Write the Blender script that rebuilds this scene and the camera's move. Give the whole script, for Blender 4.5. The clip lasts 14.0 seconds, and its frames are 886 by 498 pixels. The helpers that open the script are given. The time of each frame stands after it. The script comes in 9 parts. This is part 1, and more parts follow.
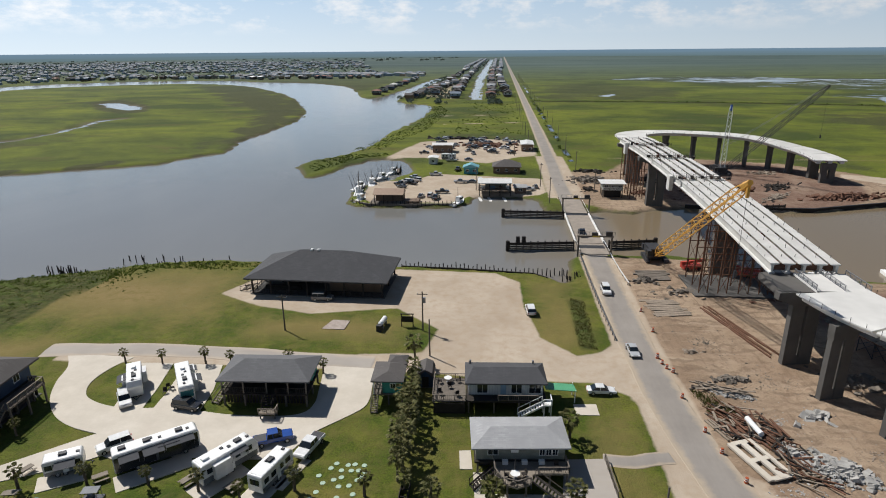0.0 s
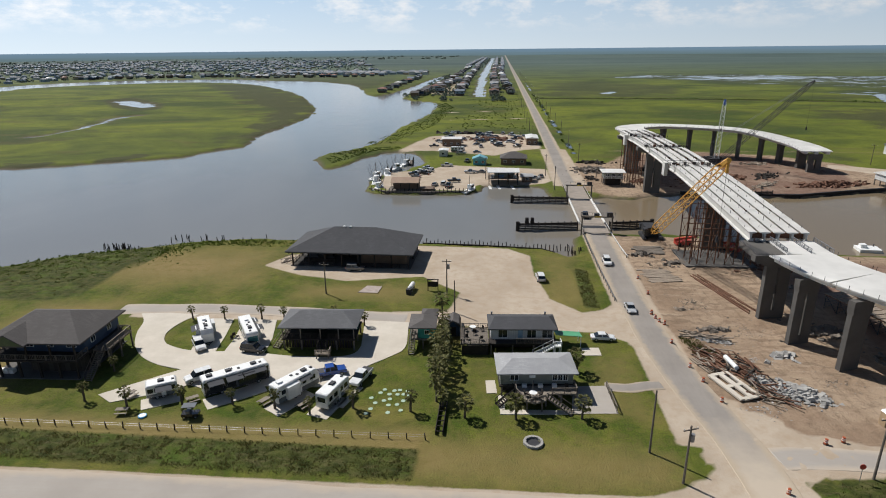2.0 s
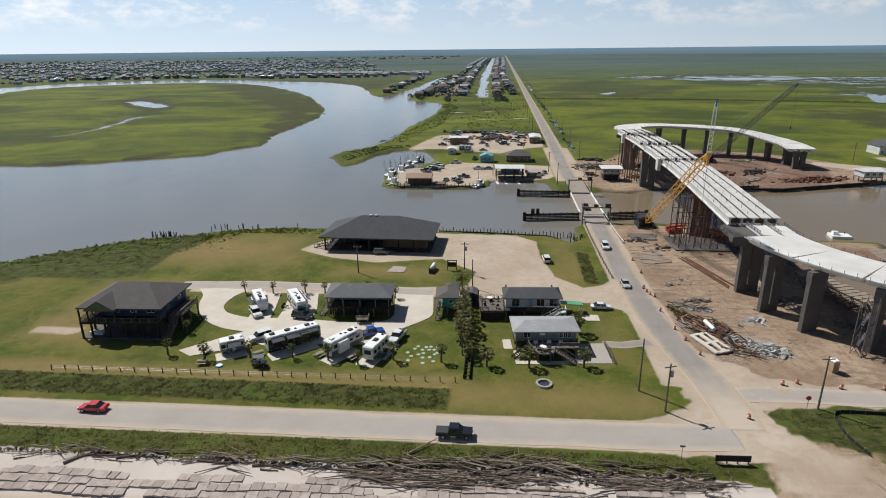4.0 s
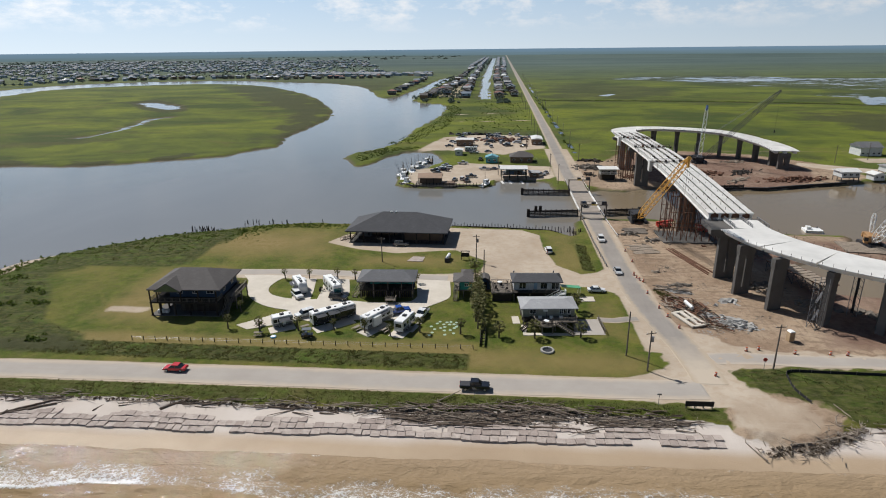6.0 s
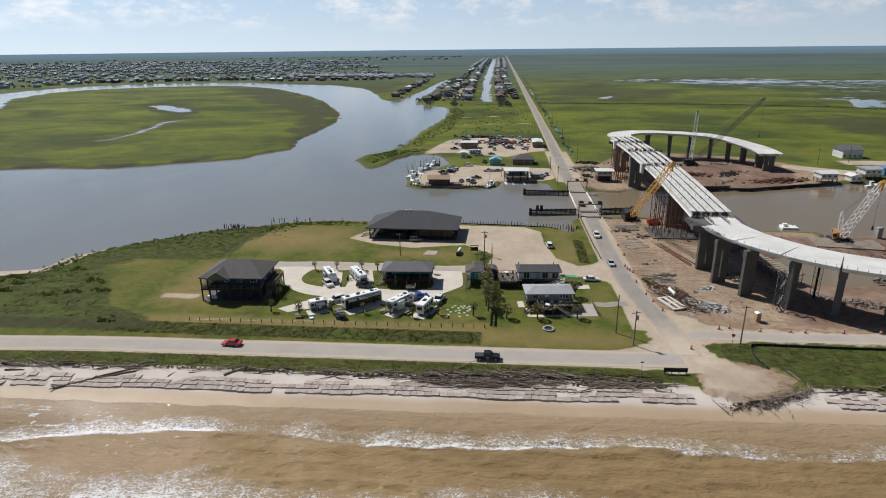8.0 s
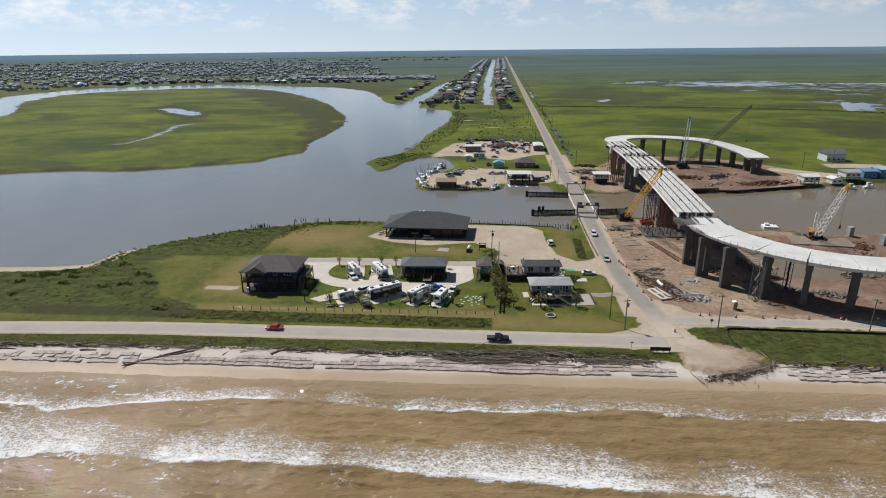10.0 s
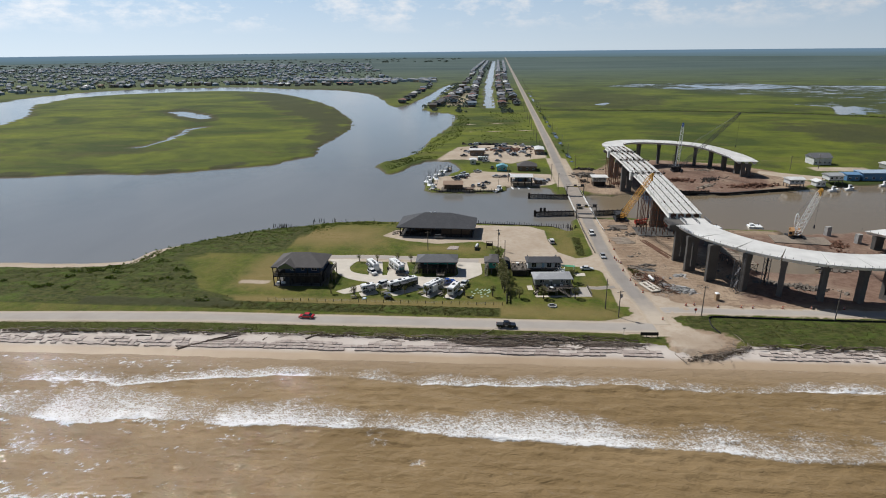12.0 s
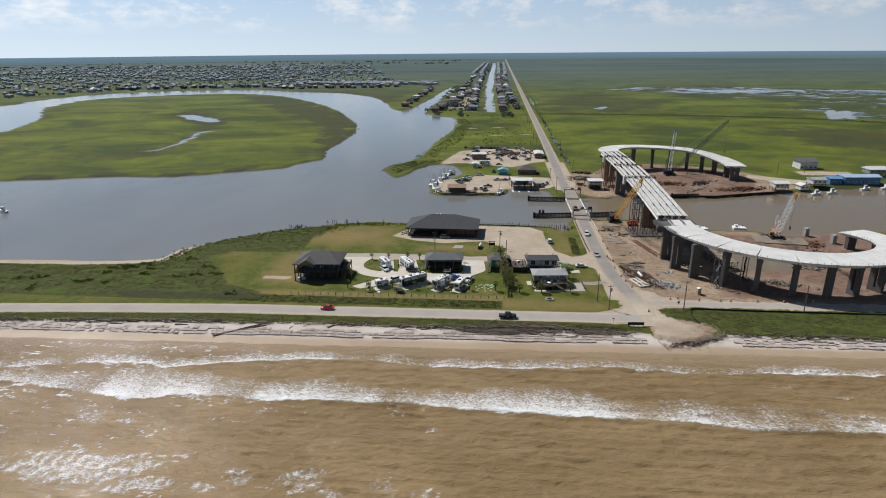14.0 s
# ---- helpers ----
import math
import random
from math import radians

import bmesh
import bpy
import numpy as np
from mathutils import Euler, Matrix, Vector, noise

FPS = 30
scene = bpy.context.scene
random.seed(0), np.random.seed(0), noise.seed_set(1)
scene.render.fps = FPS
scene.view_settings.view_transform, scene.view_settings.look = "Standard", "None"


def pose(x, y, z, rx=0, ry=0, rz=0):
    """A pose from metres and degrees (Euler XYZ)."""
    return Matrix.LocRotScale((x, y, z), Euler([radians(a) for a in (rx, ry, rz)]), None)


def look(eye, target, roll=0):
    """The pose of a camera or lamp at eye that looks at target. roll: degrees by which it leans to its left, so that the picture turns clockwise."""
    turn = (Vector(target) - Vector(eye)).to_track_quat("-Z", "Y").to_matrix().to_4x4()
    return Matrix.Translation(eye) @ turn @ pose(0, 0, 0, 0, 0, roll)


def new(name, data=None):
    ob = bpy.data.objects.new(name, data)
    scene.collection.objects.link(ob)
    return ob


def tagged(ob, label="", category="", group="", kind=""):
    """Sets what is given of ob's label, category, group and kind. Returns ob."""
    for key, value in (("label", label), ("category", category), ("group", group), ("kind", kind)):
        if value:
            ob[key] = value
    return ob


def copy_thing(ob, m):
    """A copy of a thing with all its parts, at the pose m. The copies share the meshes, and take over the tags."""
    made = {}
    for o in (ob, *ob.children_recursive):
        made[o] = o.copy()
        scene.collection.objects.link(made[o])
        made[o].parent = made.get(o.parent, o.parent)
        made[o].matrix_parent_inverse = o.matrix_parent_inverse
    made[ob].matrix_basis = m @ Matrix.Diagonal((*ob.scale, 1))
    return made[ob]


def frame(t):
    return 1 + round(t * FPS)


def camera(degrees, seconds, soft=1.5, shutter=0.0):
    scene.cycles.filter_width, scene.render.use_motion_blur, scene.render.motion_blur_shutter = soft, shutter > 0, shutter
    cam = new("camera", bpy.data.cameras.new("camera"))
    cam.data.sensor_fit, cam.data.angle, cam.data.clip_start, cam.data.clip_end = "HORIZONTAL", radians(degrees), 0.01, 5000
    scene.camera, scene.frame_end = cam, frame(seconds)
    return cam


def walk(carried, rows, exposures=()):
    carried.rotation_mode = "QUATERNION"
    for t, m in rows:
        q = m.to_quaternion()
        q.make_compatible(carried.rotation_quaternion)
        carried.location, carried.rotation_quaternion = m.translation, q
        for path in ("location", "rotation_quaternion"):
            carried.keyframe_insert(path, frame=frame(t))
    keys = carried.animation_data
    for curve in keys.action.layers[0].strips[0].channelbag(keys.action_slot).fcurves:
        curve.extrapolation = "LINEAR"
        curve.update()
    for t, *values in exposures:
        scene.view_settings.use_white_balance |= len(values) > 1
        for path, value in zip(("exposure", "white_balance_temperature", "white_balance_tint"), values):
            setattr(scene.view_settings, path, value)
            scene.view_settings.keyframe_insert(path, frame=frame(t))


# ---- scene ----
cam = camera(73.8, 14.0, soft=1.0)
PATH = [
    (0, (-9.897, 5.104, 50.254), (-10.077, 6.99, 49.616), -0.5),
    (0.5, (-10.645, 0.81, 50.236), (-10.825, 2.696, 49.597), -0.5),
    (1, (-11.315, -3.456, 50.211), (-11.496, -1.57, 49.571), -0.5),
    (1.5, (-11.994, -7.758, 50.168), (-12.176, -5.872, 49.527), -0.6),
    (2, (-12.75, -12.188, 50.205), (-12.933, -10.303, 49.563), -0.6),
    (2.5, (-13.514, -16.578, 50.683), (-13.697, -14.693, 50.041), -0.6),
    (3, (-14.227, -21.206, 51.084), (-14.41, -19.32, 50.442), -0.6),
    (5.5, (-17.091, -44.692, 55.436), (-17.274, -42.808, 54.791), -0.6),
    (6, (-17.565, -49.562, 56.592), (-17.749, -47.678, 55.947), -0.6),
    (6.5, (-18.034, -54.256, 57.779), (-18.218, -52.372, 57.134), -0.6),
    (7, (-18.428, -59.012, 58.994), (-18.612, -57.128, 58.348), -0.6),
    (7.5, (-18.924, -63.754, 60.259), (-19.108, -61.87, 59.613), -0.6),
    (8, (-19.476, -68.56, 61.38), (-19.659, -66.676, 60.734), -0.6),
    (10.5, (-22.512, -91.461, 67.876), (-22.692, -89.577, 67.23), -0.6),
    (11, (-23.141, -95.948, 69.027), (-23.322, -94.064, 68.382), -0.6),
    (11.5, (-23.642, -100.3, 70.305), (-23.821, -98.415, 69.66), -0.6),
    (12, (-24.147, -104.865, 71.668), (-24.326, -102.98, 71.024), -0.6),
    (12.5, (-24.669, -109.518, 72.952), (-24.847, -107.633, 72.308), -0.6),
    (13, (-25.089, -113.981, 74.311), (-25.267, -112.095, 73.667), -0.6),
    (13.5, (-25.166, -118.312, 75.545), (-25.346, -116.426, 74.902), -0.6),
    (14, (-24.905, -122.165, 76.693), (-25.084, -120.279, 76.052), -0.5),
]
walk(cam, [(t, look(eye, target, roll)) for t, eye, target, roll in PATH], [(0, 0.0, 6420, 10), (3, 0.0, 6400, 10), (5.5, 0.0, 6350, 10), (8, -0.05, 6320, 10), (11, -0.08, 6280, 10), (14, -0.1, 6250, 10)])

# ---------- light and air ----------
SUN_TO = Vector((-0.8, 0.6, 0)).normalized() * math.cos(radians(50)) + Vector((0, 0, math.sin(radians(50))))
sun_data = bpy.data.lights.new("sun", "SUN")
sun_data.energy, sun_data.angle, sun_data.color = 4.95, radians(0.5), (1.0, 0.965, 0.905)
new("sun", sun_data).matrix_world = look(SUN_TO * 500, (0, 0, 0))

world = bpy.data.worlds.new("sky")
scene.world = world
world.use_nodes = True
wn, wl = world.node_tree.nodes, world.node_tree.links
wn.clear()
w_out = wn.new("ShaderNodeOutputWorld")
w_bg = wn.new("ShaderNodeBackground")
w_sky = wn.new("ShaderNodeTexSky")
w_sky.sky_type, w_sky.sun_disc = "NISHITA", False
w_sky.sun_elevation, w_sky.sun_rotation = radians(50), math.atan2(-0.8, 0.6)
w_sky.altitude, w_sky.air_density, w_sky.dust_density, w_sky.ozone_density = 0, 1.0, 0.25, 2.5
w_tc = wn.new("ShaderNodeTexCoord")
w_map = wn.new("ShaderNodeMapping")
w_map.inputs["Scale"].default_value = (11, 11, 24)
w_noise = wn.new("ShaderNodeTexNoise")
w_noise.inputs["Scale"].default_value, w_noise.inputs["Detail"].default_value = 1.3, 9
w_noise.inputs["Roughness"].default_value = 0.62
w_ramp = wn.new("ShaderNodeValToRGB")
w_ramp.color_ramp.elements[0].position, w_ramp.color_ramp.elements[1].position = 0.47, 0.66
w_sep = wn.new("ShaderNodeSeparateXYZ")
w_low = wn.new("ShaderNodeMapRange")      # clouds thin out upwards
w_low.inputs[1].default_value, w_low.inputs[2].default_value = 0.022, 0.05
w_high = wn.new("ShaderNodeMapRange")
w_high.inputs[1].default_value, w_high.inputs[2].default_value = 0.25, 0.05
w_mul = wn.new("ShaderNodeMath")
w_mul.operation = "MULTIPLY"
w_mul2 = wn.new("ShaderNodeMath")
w_mul2.operation = "MULTIPLY"
w_mix = wn.new("ShaderNodeMixRGB")
w_mix.inputs["Color2"].default_value = (17.2, 17.2, 17.2, 1)
wl.new(w_tc.outputs["Generated"], w_map.inputs["Vector"])
wl.new(w_map.outputs["Vector"], w_noise.inputs["Vector"])
wl.new(w_noise.outputs["Fac"], w_ramp.inputs["Fac"])
wl.new(w_tc.outputs["Generated"], w_sep.inputs["Vector"])
wl.new(w_sep.outputs["Z"], w_low.inputs[0])
wl.new(w_sep.outputs["Z"], w_high.inputs[0])
wl.new(w_low.outputs[0], w_mul.inputs[0])
wl.new(w_high.outputs[0], w_mul.inputs[1])
wl.new(w_mul.outputs[0], w_mul2.inputs[0])
wl.new(w_ramp.outputs["Color"], w_mul2.inputs[1])
wl.new(w_mul2.outputs[0], w_mix.inputs["Fac"])
w_haze = wn.new("ShaderNodeMapRange")     # pale moist air low over the horizon
w_haze.inputs[1].default_value, w_haze.inputs[2].default_value = 0.2, 0.07
w_air = wn.new("ShaderNodeMixRGB")
w_grad = wn.new("ShaderNodeValToRGB")
w_grad.color_ramp.elements[0].position, w_grad.color_ramp.elements[0].color = 0.0, (12.9, 14.7, 16.0, 1)
w_grad.color_ramp.elements[1].position, w_grad.color_ramp.elements[1].color = 0.11, (8.4, 11.6, 15.2, 1)
wl.new(w_sep.outputs["Z"], w_grad.inputs["Fac"])
wl.new(w_grad.outputs["Color"], w_air.inputs["Color2"])
wl.new(w_sep.outputs["Z"], w_haze.inputs[0])
wl.new(w_haze.outputs[0], w_air.inputs["Fac"])
wl.new(w_sky.outputs["Color"], w_air.inputs["Color1"])
wl.new(w_air.outputs["Color"], w_mix.inputs["Color1"])
w_side = wn.new("ShaderNodeMath")          # the air is brighter towards the sun's side
w_side.operation = "MULTIPLY_ADD"
w_side.inputs[1].default_value, w_side.inputs[2].default_value = -0.3, 0.93
w_all = wn.new("ShaderNodeMixRGB")
w_all.blend_type = "MULTIPLY"
w_all.inputs["Fac"].default_value = 1.0
wl.new(w_sep.outputs["X"], w_side.inputs[0])
wl.new(w_mix.outputs["Color"], w_all.inputs["Color1"])
wl.new(w_side.outputs[0], w_all.inputs["Color2"])
wl.new(w_all.outputs["Color"], w_bg.inputs["Color"])
wl.new(w_bg.outputs["Background"], w_out.inputs["Surface"])
w_bg.inputs["Strength"].default_value = 0.053
scene.view_settings.exposure = 0.0


# ---------- materials ----------
class Mat:
    """A node material with short ways to add nodes."""

    def __init__(self, name, rough=0.8, metal=0.0, spec=0.4):
        self.m = bpy.data.materials.new(name)
        self.m.use_nodes = True
        self.nt = self.m.node_tree
        self.b = self.nt.nodes["Principled BSDF"]
        self.b.inputs["Roughness"].default_value = rough
        self.b.inputs["Metallic"].default_value = metal
        self.b.inputs["Specular IOR Level"].default_value = spec

    def node(self, kind, **settings):
        n = self.nt.nodes.new("ShaderNode" + kind)
        for k, v in settings.items():
            if k == "operation":
                n.operation = v
            elif k == "blend_type":
                n.blend_type = v
            elif k == "attribute_name":
                n.attribute_name = v
            elif k == "wave_type":
                n.wave_type = v
            elif k == "bands_direction":
                n.bands_direction = v
        return n

    def plug(self, a, socket):
        if isinstance(a, (int, float)):
            socket.default_value = a
        elif isinstance(a, tuple):
            socket.default_value = (*a, 1) if len(socket.default_value) == 4 and len(a) == 3 else a
        else:
            self.nt.links.new(a, socket)

    def coords(self, scale=(1, 1, 1)):
        geo = self.node("NewGeometry")
        mp = self.node("Mapping")
        mp.inputs["Scale"].default_value = scale
        self.plug(geo.outputs["Position"], mp.inputs["Vector"])
        return mp.outputs["Vector"]

    def obj(self, scale=(1, 1, 1)):
        tc = self.node("TexCoord")
        mp = self.node("Mapping")
        mp.inputs["Scale"].default_value = scale
        self.plug(tc.outputs["Object"], mp.inputs["Vector"])
        return mp.outputs["Vector"]

    def noise(self, scale, detail=4, rough=0.55, vec=None, warp=0.0):
        n = self.node("TexNoise")
        n.inputs["Scale"].default_value, n.inputs["Detail"].default_value, n.inputs["Roughness"].default_value = scale, detail, rough
        n.inputs["Distortion"].default_value = warp
        self.plug(vec if vec is not None else self.coords(), n.inputs["Vector"])
        return n.outputs["Fac"]

    def ramp(self, fac, lo, hi, c0=(0, 0, 0), c1=(1, 1, 1)):
        r = self.node("ValToRGB")
        e = r.color_ramp.elements
        e[0].position, e[1].position, e[0].color, e[1].color = lo, hi, (*c0, 1), (*c1, 1)
        self.plug(fac, r.inputs["Fac"])
        return r.outputs["Color"]

    def mix(self, fac, a, b, blend="MIX"):
        n = self.node("MixRGB", blend_type=blend)
        self.plug(fac, n.inputs["Fac"])
        self.plug(a, n.inputs["Color1"])
        self.plug(b, n.inputs["Color2"])
        return n.outputs["Color"]

    def math(self, op, a, b=0.0):
        n = self.node("Math", operation=op)
        self.plug(a, n.inputs[0])
        self.plug(b, n.inputs[1])
        return n.outputs[0]

    def attr(self, name):
        return self.node("Attribute", attribute_name=name).outputs["Fac"]

    def bump(self, height, strength=0.3, dist=0.05):
        n = self.node("Bump")
        n.inputs["Strength"].default_value, n.inputs["Distance"].default_value = strength, dist
        self.plug(height, n.inputs["Height"])
        self.plug(n.outputs["Normal"], self.b.inputs["Normal"])

    def color(self, c):
        self.plug(c, self.b.inputs["Base Color"])
        return self


def tone(c, k):
    return tuple(min(1.0, v * k) for v in c)


def simple(name, c, rough=0.7, metal=0.0, wear=0.25, scale=1.2, spec=0.4, fine=0.0):
    """A plain paint or stuff with stains at two scales and a little variety from one object to the next."""
    m = Mat(name, rough, metal, spec)
    v = m.obj()
    big = m.noise(scale, 3, 0.6, v)
    small = m.noise(scale * 9, 4, 0.6, v)
    col = m.mix(m.ramp(big, 0.3, 0.75), tone(c, 1 - wear), tone(c, 1 + wear * 0.35))
    col = m.mix(m.math("MULTIPLY", small, 0.35), col, tone(c, 1 - 0.7 * wear))
    m.color(col)
    if fine:
        m.bump(small, fine, 0.03)
    return m.m


def lined(name, c, axis, pitch, depth=0.5, rough=0.7, wear=0.2):
    """Boards, siding or ribs: lines along one local axis, with stains."""
    m = Mat(name, rough)
    w = m.node("TexWave", wave_type="BANDS", bands_direction=axis)
    w.inputs["Scale"].default_value = 0.3142 / pitch
    m.plug(m.obj(), w.inputs["Vector"])
    big = m.noise(0.7, 4, 0.6, m.obj())
    small = m.noise(6, 3, 0.6, m.obj())
    col = m.mix(m.ramp(big, 0.3, 0.75), tone(c, 1 - wear), tone(c, 1 + wear * 0.3))
    col = m.mix(m.ramp(w.outputs["Fac"], 0.0, 0.25, (0.35, 0.35, 0.35), (0, 0, 0)), col, tone(c, 0.5))
    col = m.mix(m.math("MULTIPLY", small, 0.3), col, tone(c, 1 - wear))
    m.color(col)
    m.bump(w.outputs["Fac"], depth, 0.02)
    return m.m


def shingle(name, c):
    m = Mat(name, 0.9, 0, 0.2)
    v = m.obj()
    w = m.node("TexBrick")
    w.inputs["Scale"].default_value = 1.0
    w.inputs["Brick Width"].default_value, w.inputs["Row Height"].default_value = 0.9, 0.28
    w.inputs["Mortar Size"].default_value = 0.012
    m.plug(tone(c, 0.85) + (1,), w.inputs["Color1"])
    m.plug(tone(c, 1.15) + (1,), w.inputs["Color2"])
    m.plug(tone(c, 0.6) + (1,), w.inputs["Mortar"])
    m.plug(v, w.inputs["Vector"])
    streak = m.noise(0.35, 5, 0.65, m.obj((1, 0.4, 1)))
    col = m.mix(m.ramp(streak, 0.35, 0.72), tone(c, 0.78), w.outputs["Color"])
    col = m.mix(m.math("MULTIPLY", m.noise(14, 2, 0.6, v), 0.3), col, tone(c, 1.3))
    m.color(col)
    m.bump(w.outputs["Fac"], 0.25, 0.02)
    return m.m


def metal_roof(name, c, pitch=0.45):
    return lined(name, c, "X", pitch, 0.5, 0.45, 0.12)


def glass_dark(name, c=(0.015, 0.02, 0.025)):
    m = Mat(name, 0.08, 0, 0.6)
    m.color(m.mix(m.noise(1.3, 2, 0.5, m.obj()), tone(c, 0.6), tone(c, 1.6)))
    return m.m


# the land: the mesh's masks place each cover, and two of them distance haze
g = Mat("land", 0.95, 0, 0.15)
n_big = g.noise(0.016, 5, 0.6, g.coords((0.7, 1.0, 1)), 0.6)
n_mid = g.noise(0.07, 5, 0.62, warp=0.3)
n_sml = g.noise(0.55, 4, 0.65)
n_fine = g.noise(3.5, 3, 0.7)
grass = g.mix(g.ramp(n_mid, 0.35, 0.68), (0.06, 0.098, 0.01), (0.142, 0.145, 0.022))
grass = g.mix(g.ramp(n_sml, 0.4, 0.8), grass, (0.05, 0.076, 0.011))
grass = g.mix(g.math("MULTIPLY", g.ramp(n_fine, 0.42, 0.62), 0.7), grass, (0.045, 0.052, 0.012))
grass = g.mix(g.math("MULTIPLY", g.ramp(g.noise(0.24, 5, 0.68, warp=0.4), 0.47, 0.68), 0.5), grass, (0.175, 0.172, 0.032))
dry = g.mix(g.ramp(n_sml, 0.35, 0.7), (0.25, 0.18, 0.08), (0.165, 0.135, 0.042))
grass = g.mix(g.math("MULTIPLY", g.ramp(g.noise(0.045, 5, 0.62, warp=0.5), 0.52, 0.68), 0.75), grass, (0.2, 0.155, 0.05))
grass = g.mix(g.math("MULTIPLY", g.ramp(g.noise(0.11, 4, 0.6, warp=0.4), 0.56, 0.7), 0.7), grass, (0.04, 0.062, 0.01))
rough_g = g.mix(g.ramp(n_sml, 0.36, 0.66), (0.026, 0.036, 0.007), (0.078, 0.086, 0.02))
rough_g = g.mix(g.math("MULTIPLY", g.ramp(g.noise(0.16, 5, 0.65, g.coords((0.7, 1.2, 1)), 0.5), 0.5, 0.62), 0.55), rough_g, g.mix(n_sml, (0.058, 0.1, 0.012), (0.1, 0.148, 0.019)))
rough_g = g.mix(g.math("MULTIPLY", g.ramp(g.noise(0.9, 4, 0.7, g.coords((0.5, 1.5, 1))), 0.48, 0.64), 0.45), rough_g, (0.13, 0.108, 0.054))
marsh = g.mix(g.ramp(n_big, 0.38, 0.64), (0.05, 0.07, 0.015), (0.155, 0.175, 0.02))
marsh = g.mix(g.math("MULTIPLY", g.ramp(n_mid, 0.48, 0.72), 0.6), marsh, (0.048, 0.06, 0.016))
marsh = g.mix(g.math("MULTIPLY", g.ramp(n_sml, 0.45, 0.7), 0.4), marsh, (0.044, 0.054, 0.012))
marsh = g.mix(g.math("MULTIPLY", g.ramp(g.noise(0.03, 4, 0.65, g.coords((0.6, 1.4, 1)), 0.7), 0.56, 0.66), 0.55), marsh, (0.1, 0.085, 0.03))
dirt = g.mix(g.ramp(n_mid, 0.35, 0.7), (0.235, 0.163, 0.108), (0.42, 0.32, 0.225))
dirt = g.mix(g.ramp(n_sml, 0.5, 0.72), dirt, (0.17, 0.115, 0.078))
track_a = g.noise(1.0, 3, 0.6, g.coords((0.9, 0.07, 1)), 0.35)
track_b = g.noise(1.0, 3, 0.6, g.coords((0.1, 0.8, 1)), 0.5)
dirt = g.mix(g.math("MULTIPLY", g.ramp(track_a, 0.55, 0.7), 0.6), dirt, (0.14, 0.098, 0.068))
dirt = g.mix(g.math("MULTIPLY", g.ramp(track_b, 0.57, 0.72), 0.55), dirt, (0.42, 0.34, 0.255))
ruts = g.node("TexWave", wave_type="RINGS")
ruts.inputs["Scale"].default_value, ruts.inputs["Distortion"].default_value, ruts.inputs["Detail"].default_value = 0.19, 9.0, 3.0
g.plug(g.coords((1, 0.55, 1)), ruts.inputs["Vector"])
rut_on = g.math("MULTIPLY", g.ramp(ruts.outputs["Fac"], 0.62, 0.9), g.ramp(g.noise(0.09, 4, 0.6), 0.42, 0.6))
dirt = g.mix(g.math("MULTIPLY", rut_on, 0.6), dirt, (0.125, 0.086, 0.06))
dirt = g.mix(g.math("MULTIPLY", g.ramp(g.noise(0.05, 5, 0.65, warp=0.8), 0.5, 0.66), 0.6), dirt, (0.19, 0.12, 0.078))
dirt = g.mix(g.math("MULTIPLY", n_fine, 0.3), dirt, (0.4, 0.3, 0.21))
dirt = g.mix(g.math("MULTIPLY", g.ramp(g.noise(1.4, 5, 0.75, warp=0.6), 0.56, 0.66), 0.4), dirt, (0.1, 0.075, 0.055))
soil = g.mix(g.ramp(n_sml, 0.35, 0.68), (0.15, 0.092, 0.066), (0.235, 0.155, 0.115))
soil = g.mix(g.ramp(n_mid, 0.5, 0.75), soil, (0.3, 0.225, 0.165))
# first tier of distance haze, put into the ground's colour
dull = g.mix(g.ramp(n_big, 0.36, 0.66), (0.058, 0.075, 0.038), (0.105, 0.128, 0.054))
rush = g.mix(n_sml, (0.034, 0.04, 0.014), (0.068, 0.066, 0.03))
# second, bluer tier of the same painted haze
far_haze = g.mix(g.ramp(g.noise(0.004, 5, 0.65, g.coords((0.25, 1, 1))), 0.38, 0.66), (0.055, 0.082, 0.078), (0.098, 0.13, 0.112))
shell = g.mix(g.ramp(n_mid, 0.35, 0.7), (0.372, 0.3, 0.226), (0.475, 0.4, 0.316))
shell = g.mix(g.math("MULTIPLY", g.ramp(n_sml, 0.45, 0.7), 0.5), shell, (0.34, 0.25, 0.165))
beach = g.mix(g.ramp(n_mid, 0.3, 0.7), (0.48, 0.41, 0.352), (0.575, 0.515, 0.46))
wet = g.mix(g.ramp(n_mid, 0.3, 0.7), (0.37, 0.272, 0.18), (0.44, 0.335, 0.228))


def ragged(name, soft=0.1, amount=0.7):
    """A mask with a broken edge."""
    a = g.math("ADD", g.attr(name), g.math("MULTIPLY", g.math("SUBTRACT", g.math("ADD", g.math("MULTIPLY", n_sml, 0.6), g.math("MULTIPLY", n_mid, 0.4)), 0.5), amount))
    return g.ramp(a, 0.5 - soft, 0.5 + soft)


col = g.mix(ragged("dry", 0.25, 1.2), grass, dry)
col = g.mix(ragged("rough", 0.2, 0.9), col, rough_g)
col = g.mix(ragged("marsh", 0.2, 0.6), col, marsh)
col = g.mix(g.math("MULTIPLY", ragged("rush", 0.18, 0.9), 0.9), col, rush)
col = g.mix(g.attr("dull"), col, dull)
col = g.mix(g.attr("far"), col, far_haze)
col = g.mix(ragged("dirt", 0.12, 0.9), col, dirt)
col = g.mix(ragged("soil", 0.15, 0.9), col, soil)
col = g.mix(ragged("shell", 0.1, 0.6), col, shell)
col = g.mix(ragged("beach", 0.08, 0.5), col, beach)
col = g.mix(g.attr("wet"), col, wet)
